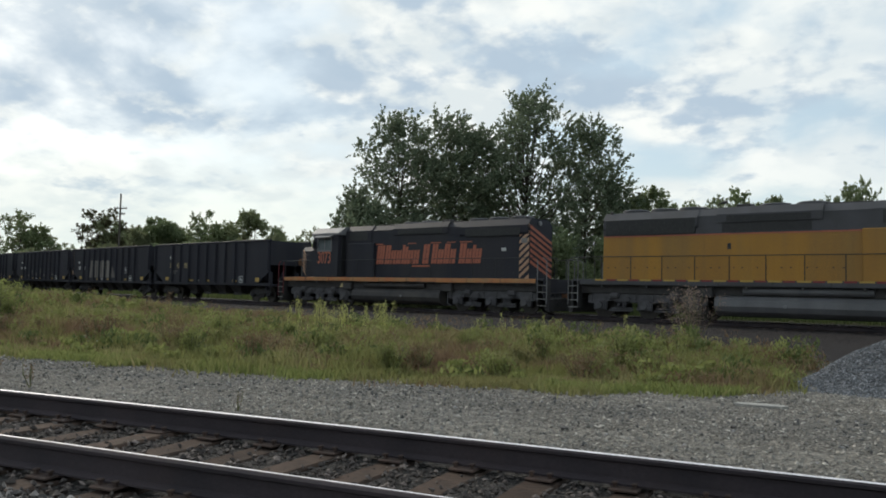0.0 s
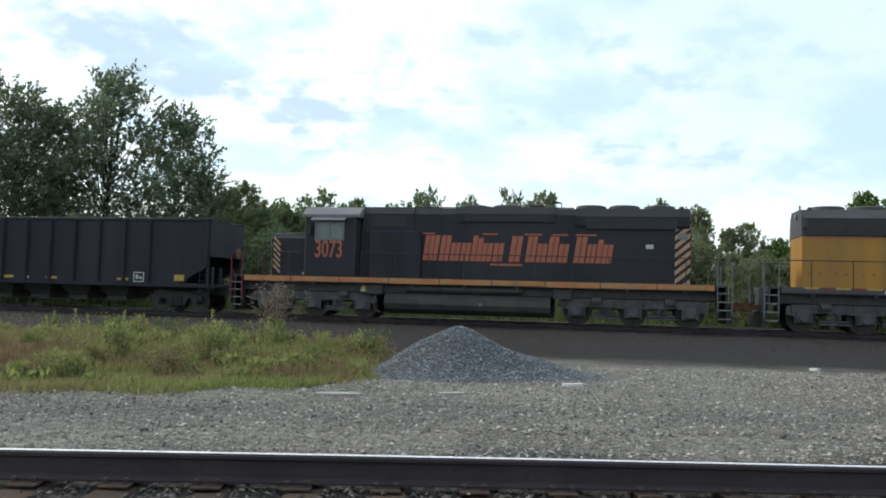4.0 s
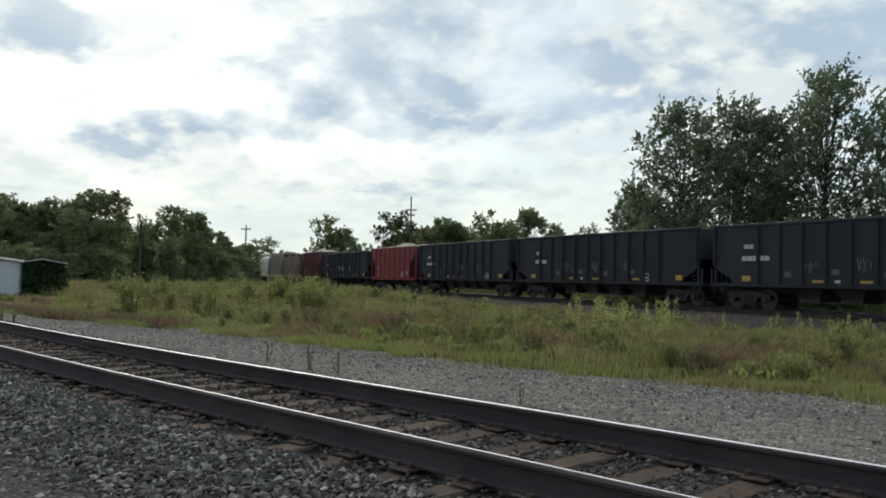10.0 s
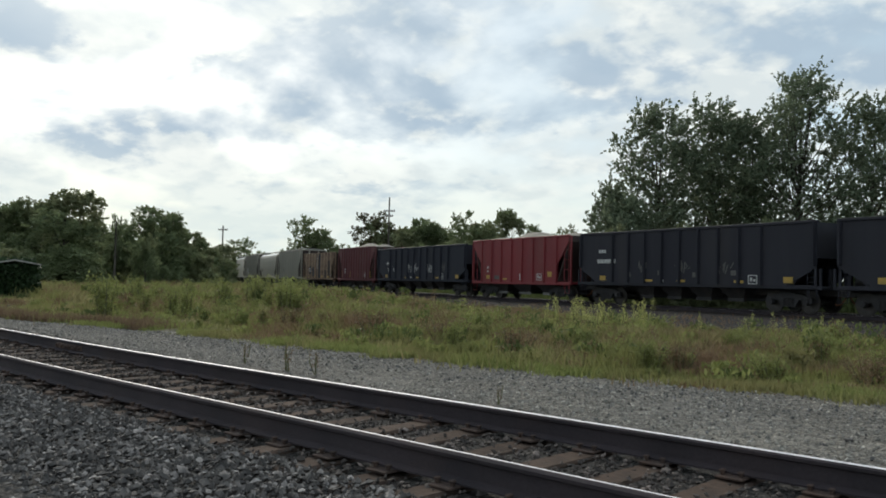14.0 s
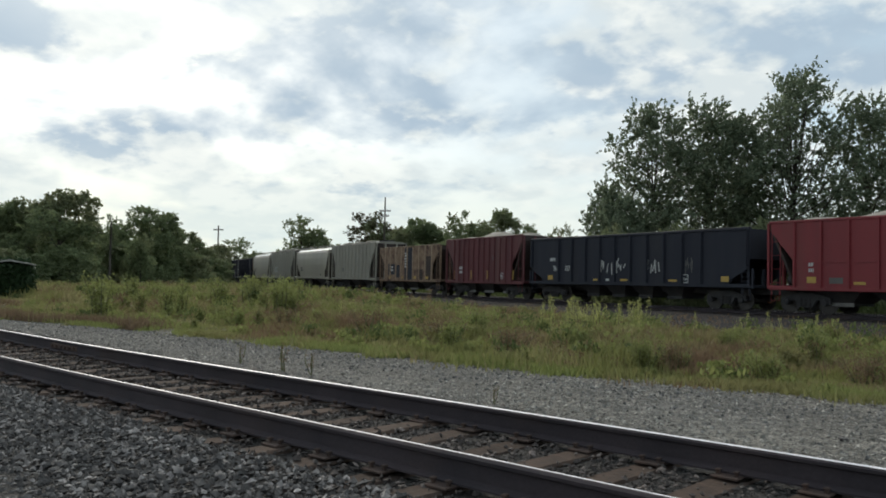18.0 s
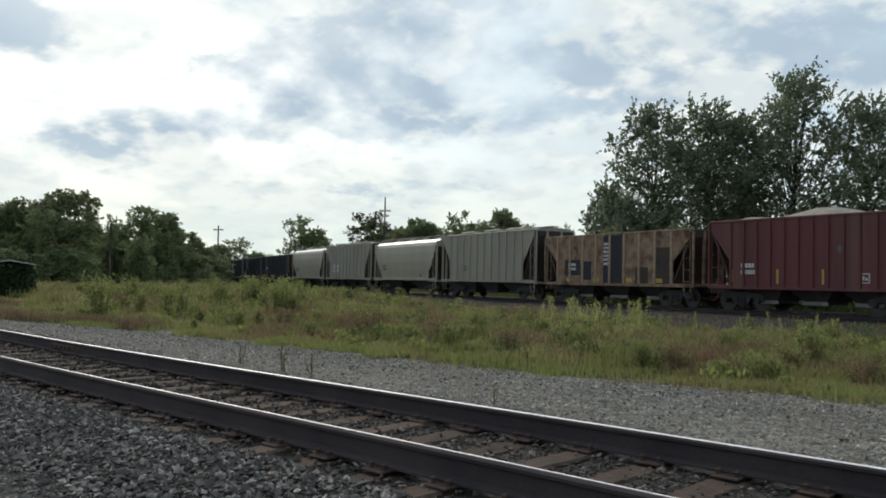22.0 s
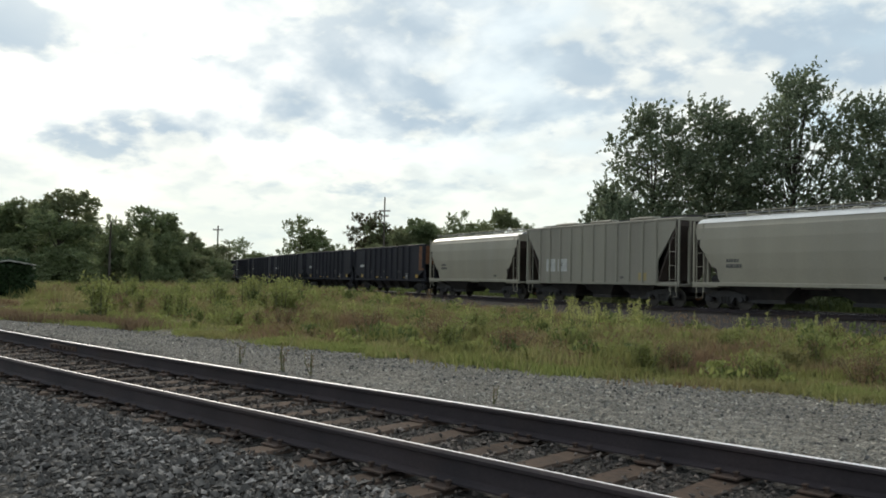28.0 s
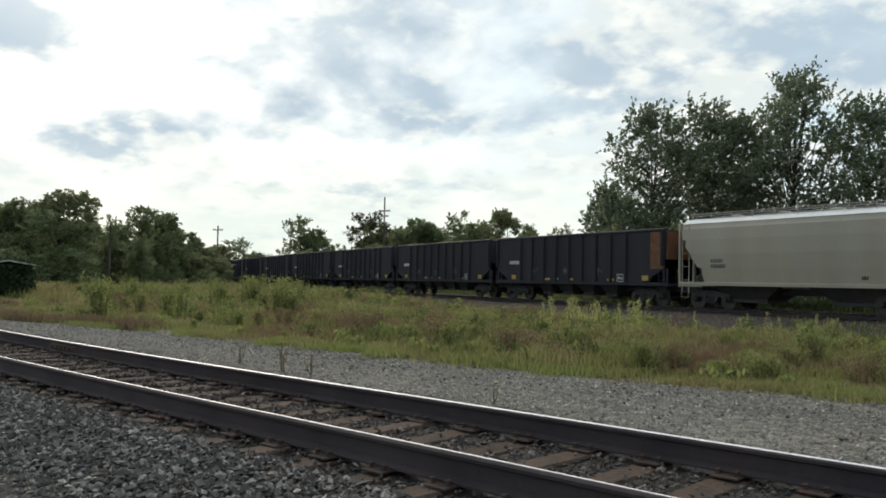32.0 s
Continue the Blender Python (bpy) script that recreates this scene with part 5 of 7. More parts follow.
    P("nose_edge_trim", Geo().tube([(-8.44, -0.93, 1.65), (-8.44, -0.93, 3.15), (-8.44, -0.74, 3.40), (-6.9, -0.76, 3.44)], 0.022, 5), M["silver_roof"])
    P("sand_hatch", Geo().box(-8.1, -7.7, -0.35, 0.35, 3.42, 3.48, 0.02), body)
    P("windshield", Geo().box(-6.77, -6.74, -1.2, 1.2, 3.5, 4.0, 0.0), M["glass"], cab)
    # black slab painting the shade of a door recess behind the cab
    P("cab_back_recess", Geo().box(-4.56, -4.50, -1.2, -0.98, 1.7, 3.9), M["grille"])
    # long hood
    hood = P("long_hood", Geo().prism([(-0.95, 1.62), (-0.95, 4.25), (-0.7, 4.52), (0.7, 4.52), (0.95, 4.25), (0.95, 1.62)], -4.5, 8.5, "x"), body)
    if roof_m != paint:
        for s in (-1, 1):
            P("upper_hood_panel", Geo().box(-4.4, 8.45, s * 0.952, s * 0.962, 3.52, 4.24), roof, hood, "grey upper hood band")
            P("screen_panel", Geo().box(4.3, 8.36, s * 0.97, s * 1.029, 3.57, 4.2), M["grille"], hood, "black radiator screen")
            P("screen_panel", Geo().box(-0.2, 3.2, s * 0.963, s * 0.972, 3.56, 3.94), M["grille"], hood, "black upper hood screen")
        P("end_band", Geo().box(8.43, 8.518, -0.966, 0.966, 3.52, 4.24), roof, hood, "grey upper hood band")
        P("hood_roof", Geo().prism([(-0.97, 4.24), (-0.71, 4.535), (0.71, 4.535), (0.97, 4.24)], -4.48, 8.52, "x"), roof, hood)
        for s in (-1, 1):
            P("pinstripe", Geo().box(-4.4, 8.45, s * 0.953, s * 0.966, 3.46, 3.52), M["orange_paint"], hood)
    # equipment blister, flared radiator, brake grid
    P("filter_housing", Geo().prism([(-1.0, 3.5), (-1.0, 4.26), (-0.72, 4.56), (0.72, 4.56), (1.0, 4.26), (1.0, 3.5)], -4.45, -2.3, "x"), roof)
    P("electrical_cabinet", Geo().box(-4.1, -1.95, -1.15, 1.15, 1.62, 3.55, 0.03), body)
    P("dynamic_brake_housing", Geo().prism([(-1.02, 3.95), (-1.02, 4.28), (-0.8, 4.57), (0.8, 4.57), (1.02, 4.28), (1.02, 3.95)], -0.6, 3.4, "x"), roof)
    P("radiator_flare", Geo().prism([(-0.965, 3.75), (-1.02, 3.85), (-1.02, 4.2), (-0.75, 4.53), (0.75, 4.53), (1.02, 4.2), (1.02, 3.85), (0.965, 3.75)], 4.2, 8.46, "x"), roof)
    for s in (-1, 1):
        for x0, x1, z0, z1 in ((-0.2, 3.0, 3.98, 4.22), (4.6, 8.0, 3.72, 4.12), (-4.1, -2.6, 3.72, 4.2)):
            yy = 1.03 if x0 > 4 else (1.022 if x0 > -1 else 1.002)
            gr = Geo().box(x0, x1, s * yy, s * (yy + 0.012), z0, z1)
            for k in range(int((x1 - x0) / 0.16)):
                gr.box(x0 + 0.16 * k + 0.05, x0 + 0.16 * k + 0.08, s * (yy + 0.01), s * (yy + 0.017), z0, z1)
            P("grille", gr, M["grille"], hood)
        # access doors along the hood
        for k in range(11):
            x = -1.6 + 0.92 * k
            if x > 8.2:
                break
            P("hood_door", Geo().box(x, min(8.4, x + 0.87), s * 0.95, s * 0.957, 1.75, 3.36, 0.003), body, hood)
            for dx in (0.28, 0.62):
                P("door_latch", Geo().box(x + dx, x + dx + 0.05, s * 0.957, s * 0.975, 2.12, 2.17, 0.005), M["grille"], hood)
    for x in (-0.0, 1.4, 4.75, 6.05, 7.4):
        f = Geo().lathe([(0.55, 4.45), (0.60, 4.50), (0.60, 4.66), (0.52, 4.70), (0.50, 4.62), (0.1, 4.62)], (x, 0, 0), "z", 20)
        for k in range(6):
            a = k * math.pi / 6
            f.box(x - 0.55 * abs(math.cos(a)) - 0.01, x + 0.55 * abs(math.cos(a)) + 0.01, 0.55 * math.sin(a) - 0.012, 0.55 * math.sin(a) + 0.012, 4.685, 4.70)
        P("roof_fan", f, M["loco_grey"], hood)
    P("exhaust", Geo().box(2.3, 2.9, -0.25, 0.25, 4.5, 4.74, 0.03), dark, hood)
    P("horn", Geo().tube([(3.6, -0.3, 4.55), (3.6, -0.3, 4.78), (3.25, -0.3, 4.84)], [0.02, 0.025, 0.07], 8), dark, hood)
    P("antenna", Geo().tube([(-5.4, 0.3, 4.55), (-5.4, 0.3, 4.9)], 0.015, 5), dark, cab)
    P("rear_headlight", Geo().lathe([(0.11, 8.5), (0.12, 8.58), (0.08, 8.59)], (0, -0.16, 4.3), "x", 10), M["silver_roof"], hood)
    # tank, reservoirs, running gear
    P("fuel_tank", Geo().prism([(-1.22, 0.28), (-1.42, 0.42), (-1.5, 0.62), (-1.46, 0.84), (-1.32, 1.0), (-1.1, 1.06), (1.1, 1.06), (1.32, 1.0), (1.46, 0.84), (1.5, 0.62), (1.42, 0.42), (1.22, 0.28), (1.0, 0.22), (-1.0, 0.22)], -3.3, 3.3, "x"), M["tank_grey"] if flip else dark, lab="long rounded fuel tank")
    for s in (-1, 1):
        P("air_reservoir", Geo().tube([(-2.4, s * 1.3, 1.22), (2.2, s * 1.3, 1.22)], 0.14, 12), M["tank_grey"] if flip else dark)
        P("tank_cap", Geo().lathe([(0.07, -0.03), (0.07, 0.03)], (0.6, s * 1.5, 0.66), "y", 10), M["silver_roof"])
    for x in (-3.75, 3.75):
        P("battery_box", Geo().box(x - 0.35, x + 0.35, -1.45, -1.1, 0.95, 1.36, 0.03), dark)
        P("drain_pipe", Geo().tube([(x, -1.3, 0.95), (x, -1.3, 0.35), (x + 0.25, -1.3, 0.25)], 0.03, 6), M["truck_grey"])
    P("bell", Geo().lathe([(0.02, 1.3), (0.1, 1.28), (0.14, 1.12), (0.17, 1.06)], (-4.2, -1.35, 0), "z", 12), M["gold_mark"])
    P("roof_conduit", Geo().tube([(-2.2, -0.6, 4.56), (4.1, -0.6, 4.56)], 0.025, 6), dark, hood)
    P("lifting_eye", Geo().lathe([(0.05, -0.03), (0.08, 0.0), (0.05, 0.03)], (8.2, -0.75, 4.55), "y", 8), dark, hood)
    for x in (-6.4, 6.4):
        loco_truck(root, x * q, flip)
    # ends: plates, steps, handrails
    for e in (-1, 1):
        P("end_plate", Geo().box(e * 9.7, e * 9.78, -1.5, 1.5, 0.75, 1.62, 0.01), body if not flip else M["loco_grey"])
        P("pilot", Geo().prism([(e * 9.75, 0.2), (e * 9.95, 0.15), (e * 9.95, 0.7), (e * 9.75, 0.8)], -1.4, 1.4, "y"), dark)
        for s in (-1, 1):
            st = Geo()
            for k in range(4):
                st.box(e * 9.42, e * 9.9, s * 1.22, s * 1.55, 0.38 + 0.31 * k, 0.41 + 0.31 * k)
            st.box(e * 9.40, e * 9.43, s * 1.22, s * 1.55, 0.36, 1.56).box(e * 9.89, e * 9.92, s * 1.22, s * 1.55, 0.36, 1.56)
            flight = P("steps", st, dark)
            for k in range(4):
                P("step_edge", Geo().box(e * 9.43, e * 9.89, s * 1.55, s * 1.565, 0.375 + 0.31 * k, 0.415 + 0.31 * k), M["gate_edge"], flight, "worn pale step edge")
            P("grab_rail", Geo().tube([(e * 9.92, s * 1.54, 0.5), (e * 9.92, s * 1.54, 2.45), (e * 9.7, s * 1.54, 2.6)], 0.022, 6), M["hopper_red" if e < 0 else "silver_roof"] if not flip else M["silver_roof"])
            P("grab_rail", Geo().tube([(e * 9.42, s * 1.56, 0.6), (e * 9.42, s * 1.56, 2.5)], 0.022, 6), M["hopper_red" if e < 0 else "silver_roof"] if not flip else M["silver_roof"])
        for s in (-1, 1):
            P("end_rail", Geo().tube([(e * 9.7, s * 1.45, 2.6), (e * 9.7, s * 0.4, 2.6), (e * 9.7, s * 0.4, 1.6)], 0.018, 6), M["truck_grey"])
        coupler(root, e * 10.0, e)
        for k in range(4):
            P("brake_hose", Geo().tube([(e * 9.8, -0.9 + 0.18 * k, 0.95), (e * 9.98, -0.9 + 0.18 * k, 0.7), (e * 10.05, -0.88 + 0.18 * k, 0.4)], 0.022, 5), M["grille"])
        P("cut_lever", Geo().tube([(e * 9.86, -1.4, 0.95), (e * 9.86, -0.2, 1.02), (e * 9.95, 0.0, 1.05)], 0.016, 5), M["truck_grey"])
    for s in (-1, 1):
        for k in range(10):
            x = -4.3 + 1.4 * k
            if x > 9.2:
                break
            P("stanchion", Geo().tube([(x, s * 1.5, 1.6), (x, s * 1.5, 2.6)], 0.02, 5), M["grille"])
        P("handrail", Geo().tube([(-4.4, s * 1.5, 2.6), (9.4, s * 1.5, 2.6)], 0.018, 6), M["grille"])
        P("handrail", Geo().tube([(-9.4, s * 1.5, 2.6), (-6.9, s * 1.5, 2.6)], 0.018, 6), M["grille"])
        for x in (-9.3, -8.4, -7.4):
            P("stanchion", Geo().tube([(x, s * 1.5, 1.6), (x, s * 1.5, 2.6)], 0.02, 5), M["grille"])
    return root


def slab_word(root, letters, x0, x1, z0, cap, y, mat):
    """A painted name as plain slanted slabs in its colour, one group to a character."""
    total = sum(w for w, _, _ in letters)
    x = x0
    k = (x1 - x0) / total
    for w, h, strokes in letters:
        if strokes:
            g = Geo()
            ww, hh = w * k * 0.88, cap * h
            sw = ww / (strokes * 1.16 - 0.16)
            for i in range(strokes):
                a = i * sw * 1.16
                g.prism([(a, 0), (a + sw, 0), (a + sw + hh * 0.14, hh), (a + hh * 0.14, hh)], -0.004, 0.004)
            part("name_slab", g, M[mat], root, at=(x, y, z0))
        x += w * k


def chevrons(root, x, y0, y1, z0, z1, mat, axis, n=8):
    """Slanted warning stripes on the end of a hood."""
    g = Geo()
    st = (z1 - z0) / n
    for k in range(n):
        a = z0 + st * k
        if axis == "x":
            g.prism([(y0, a + 0.1), (y1, a + 0.1 + st * 1.35), (y1, a + 0.1 + st * 1.85), (y0, a + 0.1 + st * 0.5)], -0.005, 0.005, "y")
        else:
            g.prism([(y0, a), (y1, a + st * 2.6), (y1, a + st * 3.15), (y0, a + st * 0.5)], -0.005, 0.005, "x")
    part("warning_stripes", g, M[mat], root, "slanted orange warning stripes", at=x)


CARS = []


def build_train():
    black = locomotive(-32.05, -11.1, "black six-axle diesel locomotive with orange sill stripe and lettering", "black_paint", "black_paint", "stripe_paint", False)
    y = -0.966
    word = [(1.5, 1.0, 3), (1.0, 1.0, 2), (0.95, 0.72, 2), (0.95, 0.72, 2), (0.5, 1.0, 1), (0.5, 0.9, 1), (1.0, 0.72, 2), (1.0, 0.72, 2), (0.5, 0, 0), (1.1, 1.0, 2), (0.35, 0, 0),
            (0.95, 1.0, 2), (0.95, 0.72, 2), (0.95, 1.0, 2), (0.95, 0.72, 2), (0.45, 0, 0), (1.05, 1.0, 2), (0.85, 0.72, 2), (0.5, 0.9, 1), (0.95, 0.72, 2)]
    slab_word(black, word, -1.9, 5.6, 2.38, 1.02, y, "orange_paint")
    part("name_bar", Geo().box(0.85, 2.15, -0.004, 0.004, 2.22, 2.30), M["orange_paint"], black, at=(0, y, 0))
    for a, b in ((-2.0, -1.4), (0.55, 1.15), (2.2, 2.9), (3.3, 3.9), (4.2, 5.0)):
        part("name_bar", Geo().box(a, b, -0.004, 0.004, 3.44, 3.50), M["orange_paint"], black, at=(0, y, 0))
    part("road_number", text_mesh("3073", 0.98, M["orange_paint"], "road_number", 0.62), None, black, "orange painted road number", at=(-5.7, -1.512, 2.72))
    chevrons(black, (8.515, 0, 0), 0.9, -0.9, 1.65, 3.6, "orange_paint", "y", 7)
    chevrons(black, (0, -0.957, 0), -8.02, -8.33, 1.62, 3.0, "nose_stripe", "x", 6)
    stripes = Geo()
    for k in range(8):
        a = 1.64 + 0.33 * k
        stripes.prism([(7.93, a), (8.49, a + 0.46), (8.49, a + 0.64), (7.93, a + 0.18)] if k < 7 else [(7.93, a - 0.02), (8.2, a + 0.2), (8.02, a + 0.2), (7.93, a + 0.13)], -0.005, 0.005)
    stripes.prism([(8.2, 1.64), (8.49, 1.64), (8.49, 1.86)], -0.005, 0.005)
    part("warning_stripes", stripes, M["nose_stripe"], black, "slanted faded orange warning stripes", at=(0, -0.957, 0))
    mark(black, 8.22, 3.45, 0.34, 0.24, "gate_edge", -0.966, "number_board")
    chevrons(black, (-8.47, 0, 0), -0.85, 0.85, 1.65, 2.45, "gold_mark", "y")
    mark(black, -6.85, 1.75, 0.3, 0.08, "white_mark", -1.0)
    mark(black, 7.0, 3.05, 0.28, 0.16, "white_mark", -0.968)
    CARS.append((black, -32.05, -11.1))
    gold = locomotive(-11.1, 9.85, "yellow six-axle diesel locomotive with dark grey roof", "yellow_paint", "loco_grey", "loco_grey", True)
    for k in range(16):
        mark(gold, -8.3 + 1.05 * k, 1.60, 0.5, 0.07, "yellow_mark", -1.567)
        mark(gold, -7.78 + 1.05 * k, 1.60, 0.42, 0.07, "hopper_red", -1.567)
    mark(gold, -2.9, 3.0, 0.14, 0.24, "grille", -0.972)
    CARS.append((gold, -11.1, 9.85))

    h = open_hopper(-48.2, -32.05, "black ribbed coal hopper with faded gold car number")
    yb = -1.53
    bars(h, -5.0, 2.95, 0.62, 0.34, 1, "white_mark", yb, 1)
    for x, t in ((-5.05, "83"), (-4.05, "47"), (-2.95, "05")):
        part("car_number", text_mesh(t, 0.52, M["gold_mark"], "car_number", 0.8), None, h, "faded gold car number", at=(x, yb, 2.35))
    bars(h, -4.6, 1.9, 1.2, 0.3, 2, "hopper_grey", yb, 5)
    CARS.append((h, -48.2, -32.05))
    h = open_hopper(-64.8, -48.2, "black coal hopper with weathered grey side panels and rusty end", ribs=14)
    for k in range(5):
        x = -4.4 + 1.02 * k
        part("grey_panel", Geo().prism([(x + (0.45 if k == 0 else 0), 1.45), (x + 0.9, 1.45), (x + 0.9, 2.95 - 0.06 * k), (x + (0.75 if k == 0 else 0), 2.9)], -0.003, 0.003), M["grey_panel"], h, "weathered grey painted panel", at=(0, -1.524, 0))
    part("grey_panel", Geo().prism([(0.72, 1.45), (1.5, 1.45), (0.78, 2.4)], -0.003, 0.003), M["grey_panel"], h, "weathered grey painted panel", at=(0, -1.524, 0))
    bars(h, -6.3, 2.75, 0.35, 0.3, 1, "white_mark", yb, 6)
    for x, t in ((-6.2, "500"), (-5.2, "672")):
        part("car_number", text_mesh(t, 0.42, M["white_mark"], "car_number", 0.75), None, h, "white stencilled car number", at=(x, yb, 2.25))
    framed_mark(h, 3.6, 2.05, 0.5, 0.45, yb)
    for q in (-1,):
        part("rusty_end_panel", Geo().box(-0.02, 0.02, -1.4, 1.4, 2.4, 3.8), M["hopper_tan"], h, "rusty yellow end sheet", at=(q * 7.9, 0, 0))
    part("rusty_side_panel", Geo().box(-7.98, -7.62, -0.004, 0.004, 1.7, 3.75), M["hopper_tan"], h, "rusty yellow corner panel", at=(0, -1.52, 0))
    CARS.append((h, -64.8, -48.2))
    specs = [(-81.2, -64.8, 14, 7), (-98.5, -81.2, 14, 8), (-114.5, -98.5, 13, 9)]
    for s0, s1, ribs, sd in specs:
        h = open_hopper(s0, s1, "black ribbed coal hopper with white stencils and yellow strips", ribs=ribs)
        bars(h, -5.6, 2.9, 0.7, 0.3, 1, "white_mark", yb, sd)
        bars(h, -5.2, 2.35, 1.7, 0.34, 1, "white_mark", yb, sd + 20)
        for k in range(4):
            mark(h, -3.6 + 2.3 * k, 1.62 + 0.1 * (k % 2), 0.34, 0.24, "hopper_grey", yb + 0.004)
        for k in range(3):
            rough_blotch(h, -2.5 + 2.6 * k, 2.0, 0.8, 0.7, "hopper_grey", yb, sd + k)
        CARS.append((h, s0, s1))
    red = cut_end_hopper(-126.7, -114.5, "bright oxide-red ribbed hopper heaped with pale stone", "hopper_red", 3.92, 8, 1.1, False, "ballast_hopper", True, True, True, inset=1.2)
    bars(red, -3.45, 1.95, 0.35, 0.5, 2, "white_mark", yb, 31)
    for x, z, w, hh, m in ((-3.5, 1.42, 0.42, 0.26, "yellow_mark"), (3.6, 1.62, 0.42, 0.32, "yellow_mark"), (0.5, 1.45, 0.32, 0.4, "white_mark"), (-1.4, 1.3, 0.5, 0.12, "yellow_mark"), (-2.4, 1.4, 0.6, 0.25, "hopper_grey")):
        mark(red, x, z, w, hh, m, yb)
    framed_mark(red, 2.5, 1.45, 0.55, 0.42, yb)
    CARS.append((red, -126.7, -114.5))
    h = open_hopper(-144.0, -126.7, "dark blue-black coal hopper marked with chalk scrawls", "hopper_navy", 14, 3.72)
    bars(h, -6.0, 2.5, 0.6, 0.3, 1, "white_mark", yb, 33)
    for x, t in ((-5.75, "368"), (-4.65, "327")):
        part("car_number", text_mesh(t, 0.42, M["white_mark"], "car_number", 0.75), None, h, "white stencilled car number", at=(x, yb, 1.95))
    for k, (x, w) in enumerate(((-1.6, 0.9), (-0.4, 1.1), (2.2, 1.0), (4.6, 0.5))):
        rough_blotch(h, x, 2.05, w, 0.9, "white_mark" if k < 3 else "hopper_grey", yb, 60 + k)
    CARS.append((h, -144.0, -126.7))
    b = cut_end_hopper(-155.2, -144.0, "dusty maroon ribbed hopper heaped with pale stone", "hopper_maroon", 4.1, 12, 1.1, False, "ballast_hopper", True, False, True, inset=1.2)
    bars(b, -2.8, 1.9, 0.9, 0.6, 2, "white_mark", yb, 36)
    framed_mark(b, 2.6, 1.5, 0.4, 0.4, yb)
    mark(b, 1.6, 2.7, 0.3, 0.3, "hopper_grey", yb)
    for x in (-3.75, -1.35, 0.8, 4.0):
        mark(b, x, 1.55, 0.1, 0.62, "yellow_mark", yb)
    CARS.append((b, -155.2, -144.0))
    t = cut_end_hopper(-167.9, -155.2, "rust-streaked tan hopper with dark blue repainted panels", "hopper_tan", 3.82, 9, 1.12, False, "ballast_hopper", False, False, True,
                       patches=((-0.55, 0.95, 1.14, 3.74, "hopper_navy"), (-2.35, -1.55, 1.3, 2.35, "hopper_navy"), (-3.9, -2.5, 1.55, 2.45, "hopper_navy"), (1.95, 2.9, 1.14, 2.0, "rust_dark"), (3.35, 4.4, 1.14, 3.0, "rust_dark")), inset=1.2, rib_mat="rib_tan")
    bars(t, -0.2, 2.75, 0.62, 1.3, 6, "white_mark", yb - 0.006, 38)
    bars(t, -3.1, 2.05, 0.9, 0.5, 2, "white_mark", yb - 0.006, 39)
    for x in (-3.5, -1.1, 1.5, 3.7):
        mark(t, x, 1.3, 0.45, 0.22, "yellow_mark", yb - 0.006)
    CARS.append((t, -167.9, -155.2))
    g1 = cut_end_hopper(-181.05, -167.9, "cement-grey ribbed covered hopper with open ends", "hopper_concrete", 4.4, 11, 1.2, inset=1.3)
    bars(g1, -2.6, 2.0, 0.9, 0.4, 2, "hopper_grey", yb, 41)
    CARS.append((g1, -181.05, -167.9))
    g2 = centre_flow(-194.35, -181.05, "off-white barrel-sided covered hopper with a bright roof")
    CARS.append((g2, -194.35, -181.05))
    g3 = cut_end_hopper(-208.0, -194.35, "cement-grey ribbed covered hopper with white stencil placards", "hopper_concrete", 4.4, 11, 1.2, inset=1.3)
    for x in (-3.85, -2.75):
        mark(g3, x, 2.15, 0.85, 0.75, "white_mark", yb)
        bars(g3, x - 0.05, 2.2, 0.34, 0.2, 2, "hopper_grey", yb - 0.006, 43 + int(x))
    mark(g3, 3.9, 1.5, 0.6, 0.4, "gold_mark", yb)
    bars(g3, 2.4, 1.45, 0.35, 0.2, 1, "hopper_grey", yb, 48)
    CARS.append((g3, -208.0, -194.35))
    g4 = centre_flow(-221.3, -208.0, "off-white barrel-sided covered hopper with a bright roof")
    CARS.append((g4, -221.3, -208.0))
    s1 = -221.3
    for k in range(14):
        s0 = s1 - 16.1
        lab = "dark coal hopper with a rusty end sheet" if k == 0 else "black ribbed coal hopper with white stencils and yellow strips"
        h = open_hopper(s0, s1, lab, ribs=13)
        if k == 0:
            for z0, z1, x in ((2.4, 3.8, 7.63),):
                part("rusty_end_panel", Geo().box(-0.02, 0.02, -1.4, 1.4, z0, z1), M["rust"], h, "rusty end sheet", at=(x, 0, 0))
            part("rusty_side_panel", Geo().box(6.6, 7.55, -0.003, 0.003, 1.9, 3.8), M["rust"], h, "rusty side panel", at=(0, -1.524, 0))
        if k < 6:
            bars(h, -5.4, 2.35, 1.5, 0.34, 1, "white_mark", yb, 50 + k)
            for j in range(3):
                rough_blotch(h, -3.4 + 3.0 * j, 1.8, 0.5, 0.5, "hopper_grey", yb, 80 + 3 * k + j)
        CARS.append((h, s0, s1))
        s1 = s0


build_train()

# ---- trees, grass and weeds ----
def quads(name, centre, along, across, mat):
    v = np.stack([centre - along, centre + across, centre + along, centre - across], 1)
    n = len(centre)
    return mesh_from_arrays(name, v.reshape(-1, 3), np.arange(4 * n).reshape(n, 4), mat)


def unit(a):
    return a / np.maximum(np.linalg.norm(a, axis=-1, keepdims=True), 1e-6)


